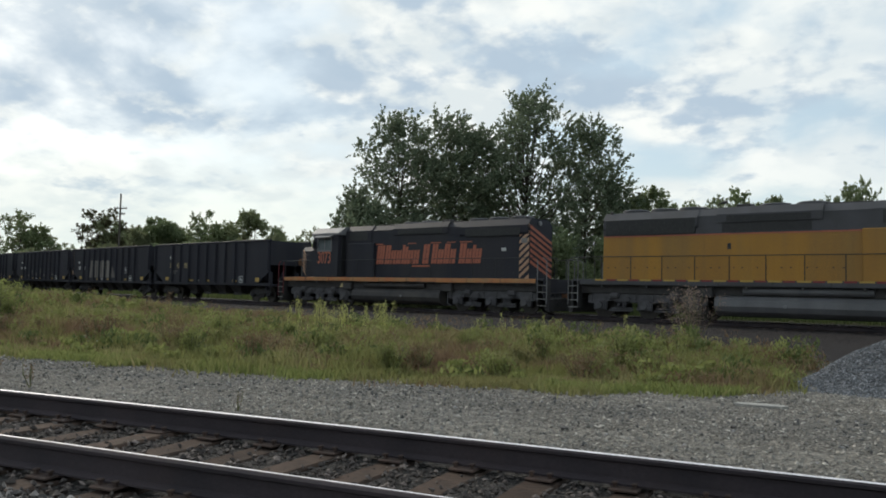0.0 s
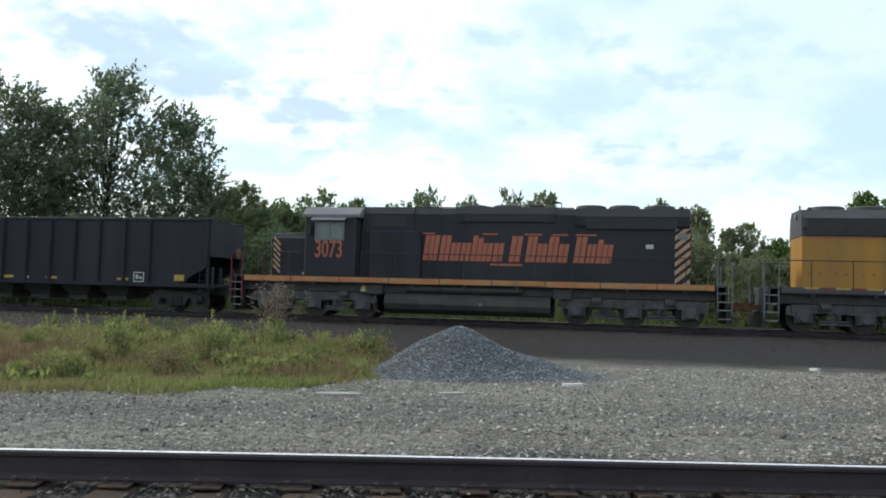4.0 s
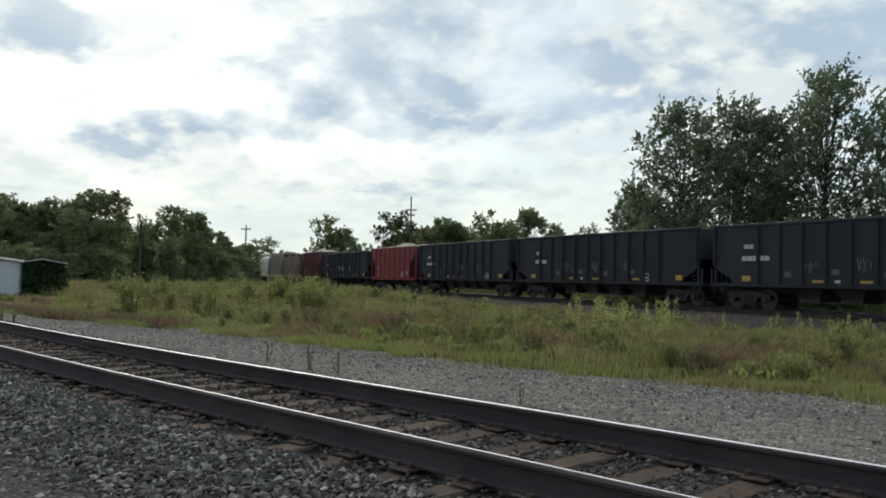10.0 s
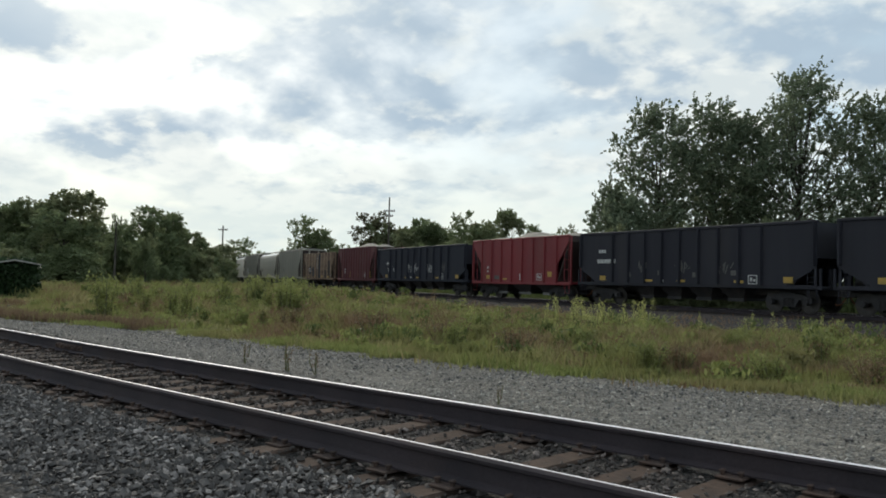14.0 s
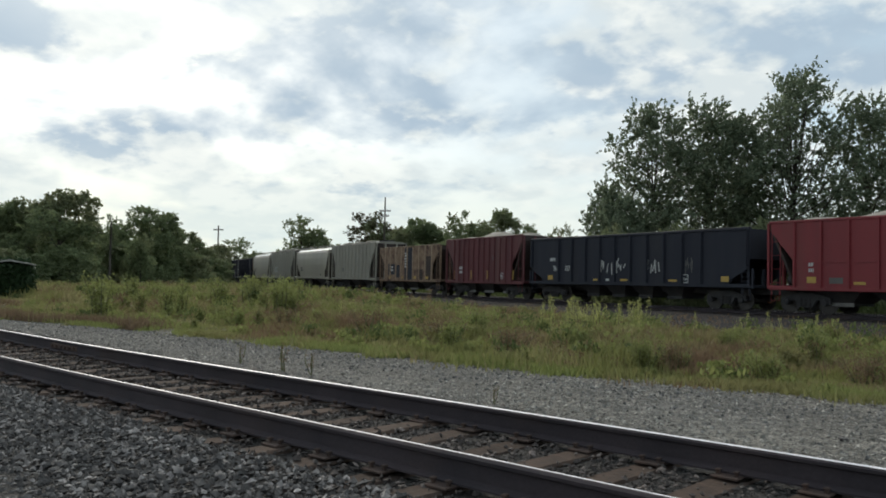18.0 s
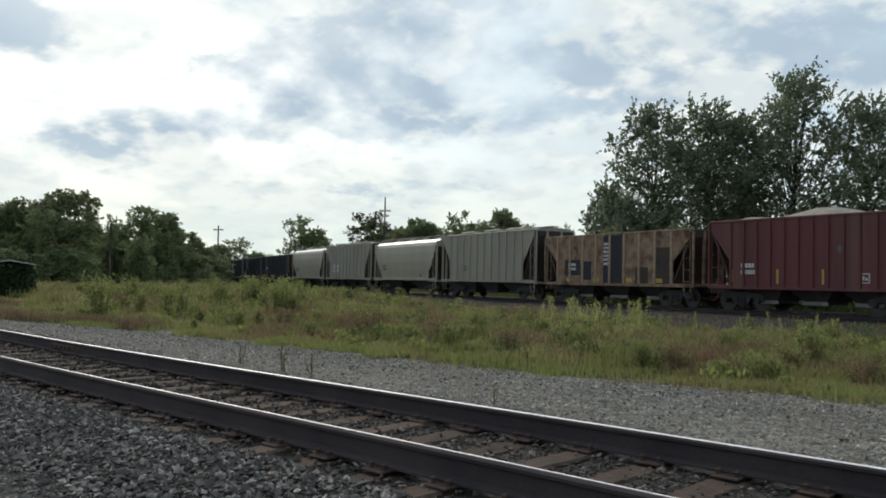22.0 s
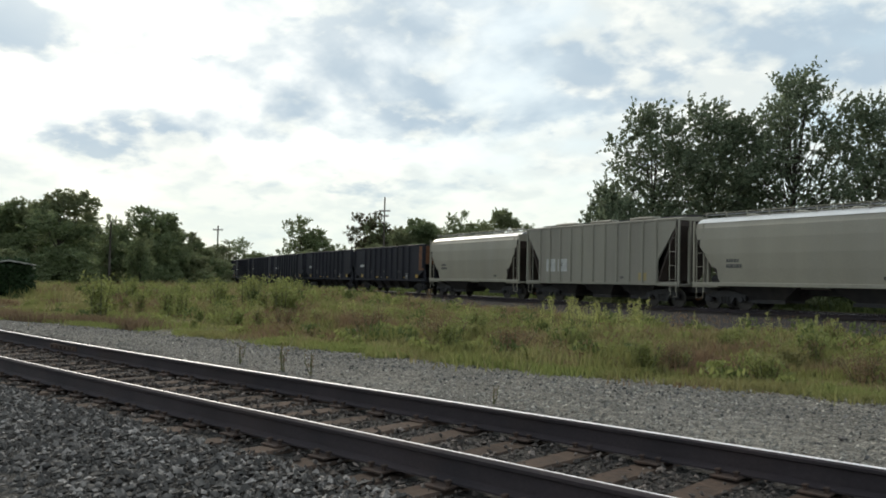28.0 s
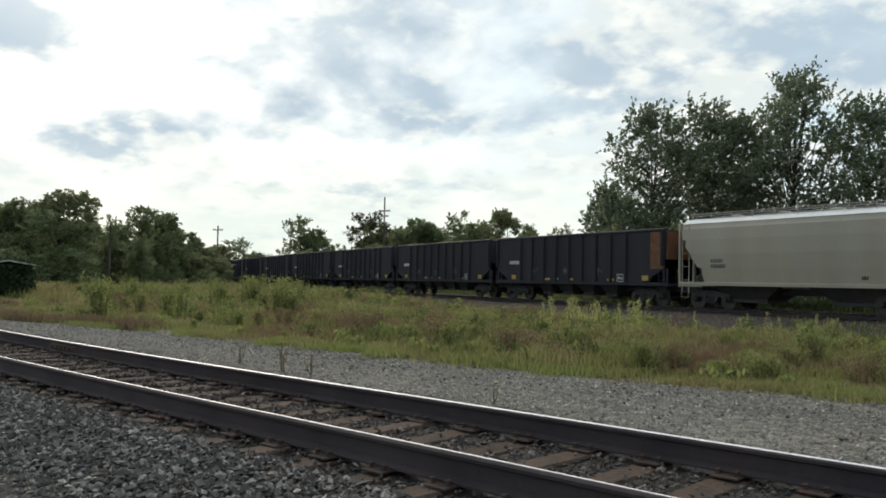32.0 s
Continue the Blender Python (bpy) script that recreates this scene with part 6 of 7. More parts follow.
def grow_tree(name, label, height, spread, seed, mat, lobes=16, lobe=0.17, shoots=48, per=24, reach=(0.3, 0.8), leaf=(0.16, 0.34), wind=0.0, lift=0.35, foot=0.1, loose=0.16, bark=0.016, round_top=0.42):
    """A trunk whose limbs fan out to rounded lobes of foliage; every lobe is a burst of short leafy twigs with gaps between."""
    rs = np.random.RandomState(seed)
    root = thing(name, label, "bush" if name == "bush" else "tree", "trees")
    wood = Geo()
    r0 = height * bark
    bend = rs.normal(0, 0.02 * height, 2)
    top = np.array([bend[0], bend[1], height * 0.8])
    wood.tube([(0, 0, -0.1), top * (0.3, 0.3, 0.35), top * (0.8, 0.8, 0.7), top], [r0, r0 * 0.8, r0 * 0.45, r0 * 0.12], 7)
    cs, al, ac = [], [], []
    for k in range(lobes):
        u = (k + rs.rand()) / lobes
        half = 0.5 * spread * max(0.12, 1 - abs((u - 0.42) / 0.62) ** 2.2) ** round_top
        a, q = k * 2.39996 + rs.normal(0, 0.35), math.sqrt(rs.uniform(0.12, 1.0)) * (0.4 if k % 4 == 0 else 1.0)
        size = lobe * height * rs.uniform(0.72, 1.25) * (1.0 - 0.3 * u)
        out = max(0.1 * half, half - size * 0.7) * q
        c = np.array([math.cos(a) * out + bend[0] * u, math.sin(a) * out + bend[1] * u, height * (foot + (0.97 - foot) * u) - size * 0.5])
        p = np.array([bend[0] * u * 0.5, bend[1] * u * 0.5, max(0.12 * height, min(0.74 * height, c[2] * 0.62))])
        wood.tube([p, p + (c - p) * (0.55, 0.55, 0.38), c], [r0 * 0.34, r0 * 0.2, r0 * 0.07], 5, False)
        for i in range(shoots):
            d = unit(rs.normal(0, 1, 3) + (0, 0, 0.25))
            o = c + d * size * (rs.uniform(0.25, 1.0) ** 0.6) * (1.0, 1.0, 0.8)
            e = unit(d + (wind, 0.0, lift) + rs.normal(0, 0.28, 3))
            ln = rs.uniform(*reach)
            if i % 3 == 0:
                wood.tube([c, (c + o) / 2 + (0, 0, -0.06 * size), o + e * ln * 0.6], [r0 * 0.08, r0 * 0.05, 0.008], 3, False)
            t = rs.rand(per, 1)
            m = o + e * ln * t + rs.normal(0, loose, (per, 3)) * (1.1 - 0.8 * t)
            w = unit(e * 0.7 + rs.normal(0, 0.7, (per, 3)))
            sz = rs.uniform(*leaf, (per, 1))
            cs.append(m)
            al.append(w * sz * 0.5)
            ac.append(unit(np.cross(w, rs.normal(0, 1, (per, 3)))) * sz * 0.3)
    cs = np.concatenate(cs)
    grow = height / np.percentile(cs[:, 2], 99.85)
    cs[:, 2] = np.maximum(cs[:, 2] * grow, 0.05)
    fan = 0.5 * spread / np.percentile(np.hypot(cs[:, 0], cs[:, 1]), 98.5)
    cs[:, :2] *= fan
    wood.v = [(x * fan, y * fan, z * grow) for x, y, z in wood.v]
    part("trunk", wood, M["bark"], root, smooth=True)
    part("crown", quads("crown", cs, np.concatenate(al), np.concatenate(ac), M[mat]), None, root)
    return root


def polar(az, dist):
    return dist * math.sin(radians(az)), dist * math.cos(radians(az))


def place(ob, az, dist, turn=0, size=1.0, wide=1.0):
    x, y = polar(az, dist)
    ob.matrix_basis = pose(x, y, 0, 0, 0, turn) @ Matrix.Diagonal((size * wide, size * wide, size, 1))
    return ob


def copy_tree(ob, az, dist, turn, size, wide=1.0):
    c = copy_thing(ob, Matrix.Identity(4))
    return place(c, az, dist, turn, size, wide)


def build_trees():
    rr = random.Random(3)
    # the maples behind the train: azimuth, distance, elevation of the top, half width in degrees
    for az, dist, top, half, sd in ((-31.2, 60, 7.5, 2.3, 21), (-27.9, 62, 12.2, 3.9, 22), (-24.6, 64, 12.4, 3.9, 27), (-19.2, 62, 14.0, 4.7, 23), (-15.1, 64, 12.2, 3.6, 24), (-22.0, 66, 11.4, 3.4, 26), (-30.2, 57, 6.0, 2.6, 28), (-13.2, 64, 8.4, 2.0, 29)):
        h, sp = CAM_Z + dist * math.tan(radians(top)), 2 * dist * math.tan(radians(half))
        n = int(10 + 0.46 * h * sp)
        place(grow_tree("maple_tree", "tall dark green maple with ragged wind-tossed branches behind the siding", h, sp, sd, "leaf_maple", lobes=n, lobe=min(0.1, 1.1 / h), shoots=14 if sd in (23, 24) else 17, per=17,
                        reach=(0.6, 1.45), leaf=(0.15, 0.32), loose=0.09, wind=0.5, lift=0.5, foot=0.2, bark=0.009, round_top=0.5), az, dist, 0)
    protos = {str(k): (grow_tree("broadleaf_tree", "rounded green broadleaf tree along the edge of the yard", 10, 9, 40 + k, "leaf_far", lobes=15 + 2 * k, lobe=0.17, shoots=60, per=26, foot=0.04), 10.0, 9.0) for k in range(4)}
    for k in range(2):
        protos["lm"[k]] = (grow_tree("thin_tree", "thin open-crowned tree with light showing through it", 10, 7.5, 50 + k, "leaf_far", lobes=26, lobe=0.095, shoots=15, per=20, reach=(0.3, 0.9), lift=0.5, foot=0.12, loose=0.13), 10.0, 7.5)
    protos["b"] = (grow_tree("bush", "dense green bush at the foot of the trees", 4, 5.5, 60, "leaf_far", lobes=12, lobe=0.26, shoots=40, per=26, reach=(0.2, 0.5), leaf=(0.1, 0.22), foot=0.02, loose=0.1), 4.0, 5.5)
    protos["y"] = (grow_tree("young_tree", "bright fresh-green young tree beyond the siding", 8, 6.5, 61, "leaf_bright", lobes=16, lobe=0.17, shoots=50, per=26, reach=(0.3, 0.7), leaf=(0.14, 0.28), foot=0.03, loose=0.13), 8.0, 6.5)
    protos["r"] = (grow_tree("browning_tree", "thin tree with browning leaves", 9, 7, 62, "leaf_rusty", lobes=24, lobe=0.11, shoots=18, per=20, lift=0.5, foot=0.08), 9.0, 7.0)
    used = set()

    def stand(k, az, dist, top, half):
        """A tree of kind k whose top and width show at the given angles."""
        src, base, wide = protos[k]
        size = (CAM_Z + dist * math.tan(radians(top))) / base
        ratio = 2.7 * dist * math.tan(radians(half)) / (wide * size)
        if src.name not in used:
            used.add(src.name)
            return place(src, az, dist, rr.uniform(0, 360), size, ratio)
        return copy_tree(src, az, dist, rr.uniform(0, 360), size, ratio)

    # left wood, before the line's far end
    for row in (("0", -79.5, 80, 5.4, 3.0), ("1", -84, 80, 5.5, 3.0), ("2", -75.0, 78, 6.3, 2.0), ("1", -72.4, 84, 4.7, 2.3), ("3", -70.0, 84, 4.6, 1.8), ("0", -67.6, 80, 5.35, 2.7), ("m", -64.5, 84, 3.95, 0.55), ("2", -62.2, 88, 4.5, 2.0), ("3", -60.7, 94, 3.3, 1.3),
                ("1", -59.4, 112, 2.6, 1.3), ("0", -58.0, 130, 2.2, 1.2), ("l", -56.8, 150, 2.7, 1.2), ("3", -55.3, 210, 1.8, 0.9), ("2", -74, 105, 4.1, 3.0), ("3", -71.2, 106, 3.9, 2.6), ("1", -68.8, 108, 4.3, 2.4), ("0", -66.2, 110, 3.5, 2.0), ("1", -64.0, 112, 2.9, 1.9), ("0", -61.4, 112, 3.5, 1.8), ("2", -59.2, 126, 2.1, 1.5)):
        stand(*row)
    for az, d, top, half in ((-77.5, 72, 2.2, 2.6), (-74, 66, 2.0, 2.6), (-71, 72, 1.7, 2.4), (-67, 76, 1.8, 2.4), (-64.3, 84, 2.3, 1.9), (-62.7, 78, 2.7, 1.2), (-60.5, 92, 1.9, 2.0), (-58.4, 112, 1.5, 1.7), (-56.6, 150, 1.3, 1.4), (-76, 90, 2.2, 3.2), (-72.6, 92, 2.2, 3.2), (-69.6, 94, 2.3, 3.0),
                             (-66.2, 96, 2.2, 2.8), (-63.4, 100, 2.1, 2.6), (-60.8, 104, 1.9, 2.4)):
        stand("b", az, d, top, half)
    # far rows behind the siding
    for row in (("3", -54.2, 250, 1.6, 1.1), ("l", -52.3, 210, 4.45, 1.3), ("2", -51.3, 214, 3.4, 1.5), ("m", -49.4, 200, 2.5, 0.6), ("r", -47.6, 170, 4.75, 1.4), ("l", -46.9, 168, 4.3, 1.2), ("1", -45.6, 176, 3.6, 1.5), ("2", -44.2, 180, 4.4, 1.6), ("0", -42.9, 178, 4.0, 1.5),
                ("m", -41.6, 165, 5.0, 1.2), ("3", -40.0, 172, 4.25, 1.8), ("0", -37.9, 160, 5.15, 1.7), ("1", -36.3, 152, 4.1, 1.2), ("l", -34.4, 132, 4.15, 0.9), ("2", -33.2, 124, 3.3, 1.3)):
        stand(*row)
    for az, d, top, half in ((-51.5, 190, 2.0, 2.2), (-49, 190, 1.8, 1.8), (-47.2, 150, 2.5, 2.0), (-44.6, 140, 2.6, 2.2), (-41.8, 130, 2.9, 2.2), (-39, 120, 3.1, 2.2), (-36.2, 112, 3.1, 2.2), (-33.6, 100, 3.0, 2.2)):
        stand("b", az, d, top, half)
    # behind the maples and the locomotives
    for row in (("1", -10.7, 66, 7.2, 2.5), ("3", -8.0, 70, 6.2, 1.8), ("l", -5.2, 68, 7.3, 1.9), ("2", -3.0, 70, 6.5, 1.4), ("0", -0.6, 72, 6.2, 1.5), ("l", 1.7, 68, 7.6, 1.6), ("1", 2.2, 72, 6.6, 1.6), ("3", 5.2, 72, 6.8, 1.6), ("m", 8.3, 66, 7.6, 1.3), ("2", 10.3, 62, 7.2, 1.9), ("y", 16.8, 56, 5.8, 1.7),
                ("1", 18.2, 66, 6.8, 1.3), ("0", 20.6, 64, 6.3, 1.8), ("2", 23.5, 62, 5.2, 1.6), ("0", 28.3, 56, 5.9, 2.1), ("y", 31.6, 50, 7.0, 2.2), ("y", 34.4, 48, 8.5, 2.8), ("y", 38.4, 47, 8.6, 3.0), ("1", 43, 50, 8.0, 3.0), ("0", 48, 52, 8.0, 3.0)):
        stand(*row)
    for az, d, top, half in ((-30.5, 54, 4.0, 2.6), (-26, 54, 4.3, 2.8), (-21.5, 55, 4.5, 2.8), (-17, 54, 4.4, 2.8), (-13, 54, 4.2, 2.6), (-8.6, 56, 4.6, 2.6), (-4.4, 56, 4.6, 2.6), (0, 54, 4.6, 2.6), (4.2, 54, 4.8, 2.6), (8.4, 54, 4.6, 2.6), (13.4, 50, 3.6, 2.0), (16.2, 50, 4.3, 2.2),
                             (20.6, 50, 4.4, 2.6), (24.8, 46, 3.4, 2.2), (29, 45, 4.2, 2.4)):
        stand("b", az, d, top, half)
    # an unbroken lower row behind them
    for k in range(8):
        stand("0123"[k % 4], -12.4 + 3.1 * k + rr.uniform(-0.6, 0.6), 76 + rr.uniform(-3, 3), 5.6 + rr.uniform(-0.5, 0.5), 2.2)
    for k in range(8):
        stand("0123"[k % 4], -47.5 + 1.75 * k + rr.uniform(-0.4, 0.4), 190, 3.5 + rr.uniform(-0.3, 0.3), 1.4)
    # low growth that closes the skyline under the crowns
    for k in range(23):
        stand("b", -33 + 2.6 * k + rr.uniform(-0.4, 0.4), 84 + rr.uniform(-4, 4), 3.0 + rr.uniform(-0.3, 0.3), 2.0)
    for row in (("y", 14.4, 48, 4.2, 1.8), ("y", 26.4, 52, 4.2, 1.6)):
        stand(*row)


build_trees()


def blades(name, x, y, h, w, mat, rs, z=0.0):
    n = len(x)
    a = rs.uniform(0, 2 * math.pi, n)
    lean = rs.normal(0, 0.28, (n, 2)) * h[:, None]
    base = np.stack([x, y, z - 0.02 + (ground_zs(x, y) if n < 100000 else np.zeros(n))], -1)
    d = np.stack([np.cos(a), np.sin(a), np.zeros(n)], -1) * (w * 0.5)[:, None]
    mid = base + np.stack([lean[:, 0] * 0.35, lean[:, 1] * 0.35, h * 0.6], -1)
    tip = base + np.stack([lean[:, 0], lean[:, 1], h], -1)
    v = np.stack([base - d, base + d, mid + d * 0.7, tip, mid - d * 0.7], 1)
    return mesh_from_arrays(name, v.reshape(-1, 3), np.arange(5 * n).reshape(n, 5), mat)


def build_grass():
    rs = np.random.RandomState(31)

    def sow(n, x0, x1, f):
        x = rs.uniform(x0, x1, n)
        lo = edge_y(x) + 0.25 * np.sin(x * 1.7) + rs.normal(0, 0.3, n)
        hi = line_y(x) - 7.2 - np.clip(-x * 0.03, 0, 1.5) - 8.0 * np.clip((x + 40) / 30, 0, 1)
        y = lo + np.maximum(hi - lo, 0.0) * rs.rand(n) ** f
        right = -0.35 + 0.35 * np.sin(y * 1.3) - 0.02 * (y - 12)
        k = x < right
        return x[k], y[k]

    # tall meadow
    for n, x0, x1, wd in ((120000, -26, 0.8, 1.0), (70000, -70, -26, 1.9), (30000, -170, -70, 4.0)):
        x, y = sow(n, x0, x1, 0.8)
        deep = np.clip((y - edge_y(x)) / 5.0, 0, 1)
        patch = np.array([noise.noise(Vector((a * 0.2, b * 0.2, 1.0))) + 0.8 * noise.noise(Vector((a * 0.9, b * 0.9, 4.0))) for a, b in zip(x, y)])
        h = (0.08 + 0.17 * deep + 0.22 * np.clip(patch, -0.6, 1.2)) * rs.uniform(0.6, 1.35, len(x)) * (1 + 0.7 * np.clip((-x - 18) / 20, 0, 1)) * np.where((x < -26) & (y < 14.5), 0.35, 1.0)
        tagged(new("meadow_grass", blades("meadow_grass", x, y, np.maximum(h, 0.06), (0.012 + 0.0009 * y) * wd * rs.uniform(0.7, 1.4, len(x)), M["grass"], rs)),
               "rough uneven meadow grass, green with dry brown patches", "grass", kind="stuff")
    # short bright verge in front
    n = 64000
    x = rs.uniform(-34, -0.7, n)
    clump = np.array([noise.noise(Vector((a * 1.3, 5.0, 2.0))) for a in x])
    y = edge_y(x) - 0.05 + 0.6 * clump + np.abs(rs.normal(0, 1, n)) * 0.55 + rs.normal(0, 0.14, n)
    thin = np.array([noise.noise(Vector((a * 0.7, b * 1.1, 8.0))) for a, b in zip(x, y)]) + rs.normal(0, 0.15, n) > -0.16
    x, y = x[thin], y[thin]
    n = len(x)
    tagged(new("verge_grass", blades("verge_grass", x, y, rs.uniform(0.04, 0.15, n), rs.uniform(0.010, 0.024, n), M["grass_short"], rs)), "short light green verge grass along the gravel", "grass", kind="stuff")
    # ground cover beyond the siding, its shade put into a darker leaf colour
    n = 30000
    x = rs.uniform(-110, 60, n)
    y = line_y(x) + 12.0 + 10 * rs.rand(n)
    tagged(new("back_grass", blades("back_grass", x, y, rs.uniform(0.3, 0.9, n), rs.uniform(0.05, 0.11, n), M["forb_dark"], rs)), "tall grass and weeds behind the siding", "grass", kind="stuff")


build_grass()


def build_dry_grass():
    rs = np.random.RandomState(77)
    n = 9000
    x = rs.uniform(-40, -17, n)
    y = edge_y(x) - 0.2 + 0.5 * np.abs(rs.normal(0, 1, n)) + 0.3 * np.sin(x * 0.9)
    tagged(new("dry_grass", blades("dry_grass", x, y, rs.uniform(0.08, 0.28, n), rs.uniform(0.014, 0.034, n), M["grass_dry"], rs)), "dry russet grass along the far edge of the gravel", "grass", kind="stuff")


build_dry_grass()


def build_forbs():
    """Clumps of broad-leaved weeds and seed stalks that break up the meadow."""
    rs = np.random.RandomState(55)
    kinds = (("weed_clumps", "forb_green", 620, 70, (0.16, 0.5), (0.12, 0.42), 0.075, "clumps of mixed green weeds in the meadow"),
             ("dark_weed_clumps", "forb_dark", 130, 90, (0.25, 0.6), (0.2, 0.45), 0.08, "dark coarse weed clumps in the meadow"),
             ("seed_stalk_clumps", "forb_brown", 420, 60, (0.3, 0.6), (0.15, 0.5), 0.055, "brown seed stalks in the meadow"))
    for name, mat, n, per, hr, rr_, size, lab in kinds:
        x = np.concatenate([rs.uniform(-24, 0.0, n // 2), rs.uniform(-75, -24, n - n // 2)])
        lo, hi = edge_y(x) + 0.5, line_y(x) - 8.2 - 8.0 * np.clip((x + 40) / 30, 0, 1)
        y = lo + (hi - lo) * rs.rand(n) ** 0.9
        grow = np.clip(0.45 + (y - lo) / 6.0, 0, 1.15) * np.where(x < -24, 1.35, 1.0) * np.where((np.degrees(np.arctan2(x, y)) < -66.5) & (y < 17), 0.3, 1.0)
        h, r = rs.uniform(*hr, n) * grow, rs.uniform(*rr_, n)
        up = rs.rand(n, per) ** 0.8
        a, q = rs.uniform(0, 6.28, (n, per)), np.sqrt(rs.rand(n, per)) * (1.1 - 0.5 * up)
        c = np.stack([x[:, None] + np.cos(a) * q * r[:, None], y[:, None] + np.sin(a) * q * r[:, None], up * h[:, None]], -1).reshape(-1, 3)
        u = unit(rs.normal(0, 0.6, c.shape) + (0, 0, 0.9))
        s = size * rs.uniform(0.5, 1.4, (len(c), 1)) * np.repeat(np.where(x < -24, 1.8, 1.0), per)[:, None]
        w = unit(np.cross(u, rs.normal(0, 1, c.shape)))
        tagged(new(name, quads(name, c, u * s * 0.7, w * s * (0.16 if mat == "forb_brown" else 0.27), M[mat])), lab, "weeds", kind="stuff")


build_forbs()


def weed(name, label, height, leaves, seed, leaf_m, size, category="weed", group="weeds", bushy=0.16, stems=0, loose=0.045):
    rs = np.random.RandomState(seed)
    root = thing(name, label, category, group)
    g = Geo()
    cs, al, ac = [], [], []
    for k in range(stems or (5 if bushy > 0.1 else 2)):
        a = rs.uniform(0, 6.28)
        b = np.array([math.cos(a), math.sin(a), 0]) * bushy * rs.rand()
        tip = b * (2.2 if bushy < 0.25 else 3.0) * (0.6 + 0.8 * rs.rand()) + np.array([rs.normal(0, 0.05), rs.normal(0, 0.05), height * rs.uniform(0.7, 1.0)])
        g.tube([b, (b + tip) / 2 + rs.normal(0, 0.02, 3), tip], [0.012, 0.009, 0.004], 4, False)
        t = rs.rand(leaves, 1) ** 0.7
        cs.append(b + (tip - b) * t + rs.normal(0, loose, (leaves, 3)))
        u = unit(rs.normal(0, 1, (leaves, 3)) + (0, 0, 0.5))
        al.append(u * size * rs.uniform(0.5, 1.2, (leaves, 1)) * 0.5)
        ac.append(unit(np.cross(u, rs.normal(0, 1, (leaves, 3)))) * size * 0.18)
    tagged(part("stem", g, M["stem"], root), kind="stuff")
    tagged(part("foliage", quads("foliage", np.concatenate(cs), np.concatenate(al), np.concatenate(ac), M[leaf_m]), None, root), kind="stuff")
    return root


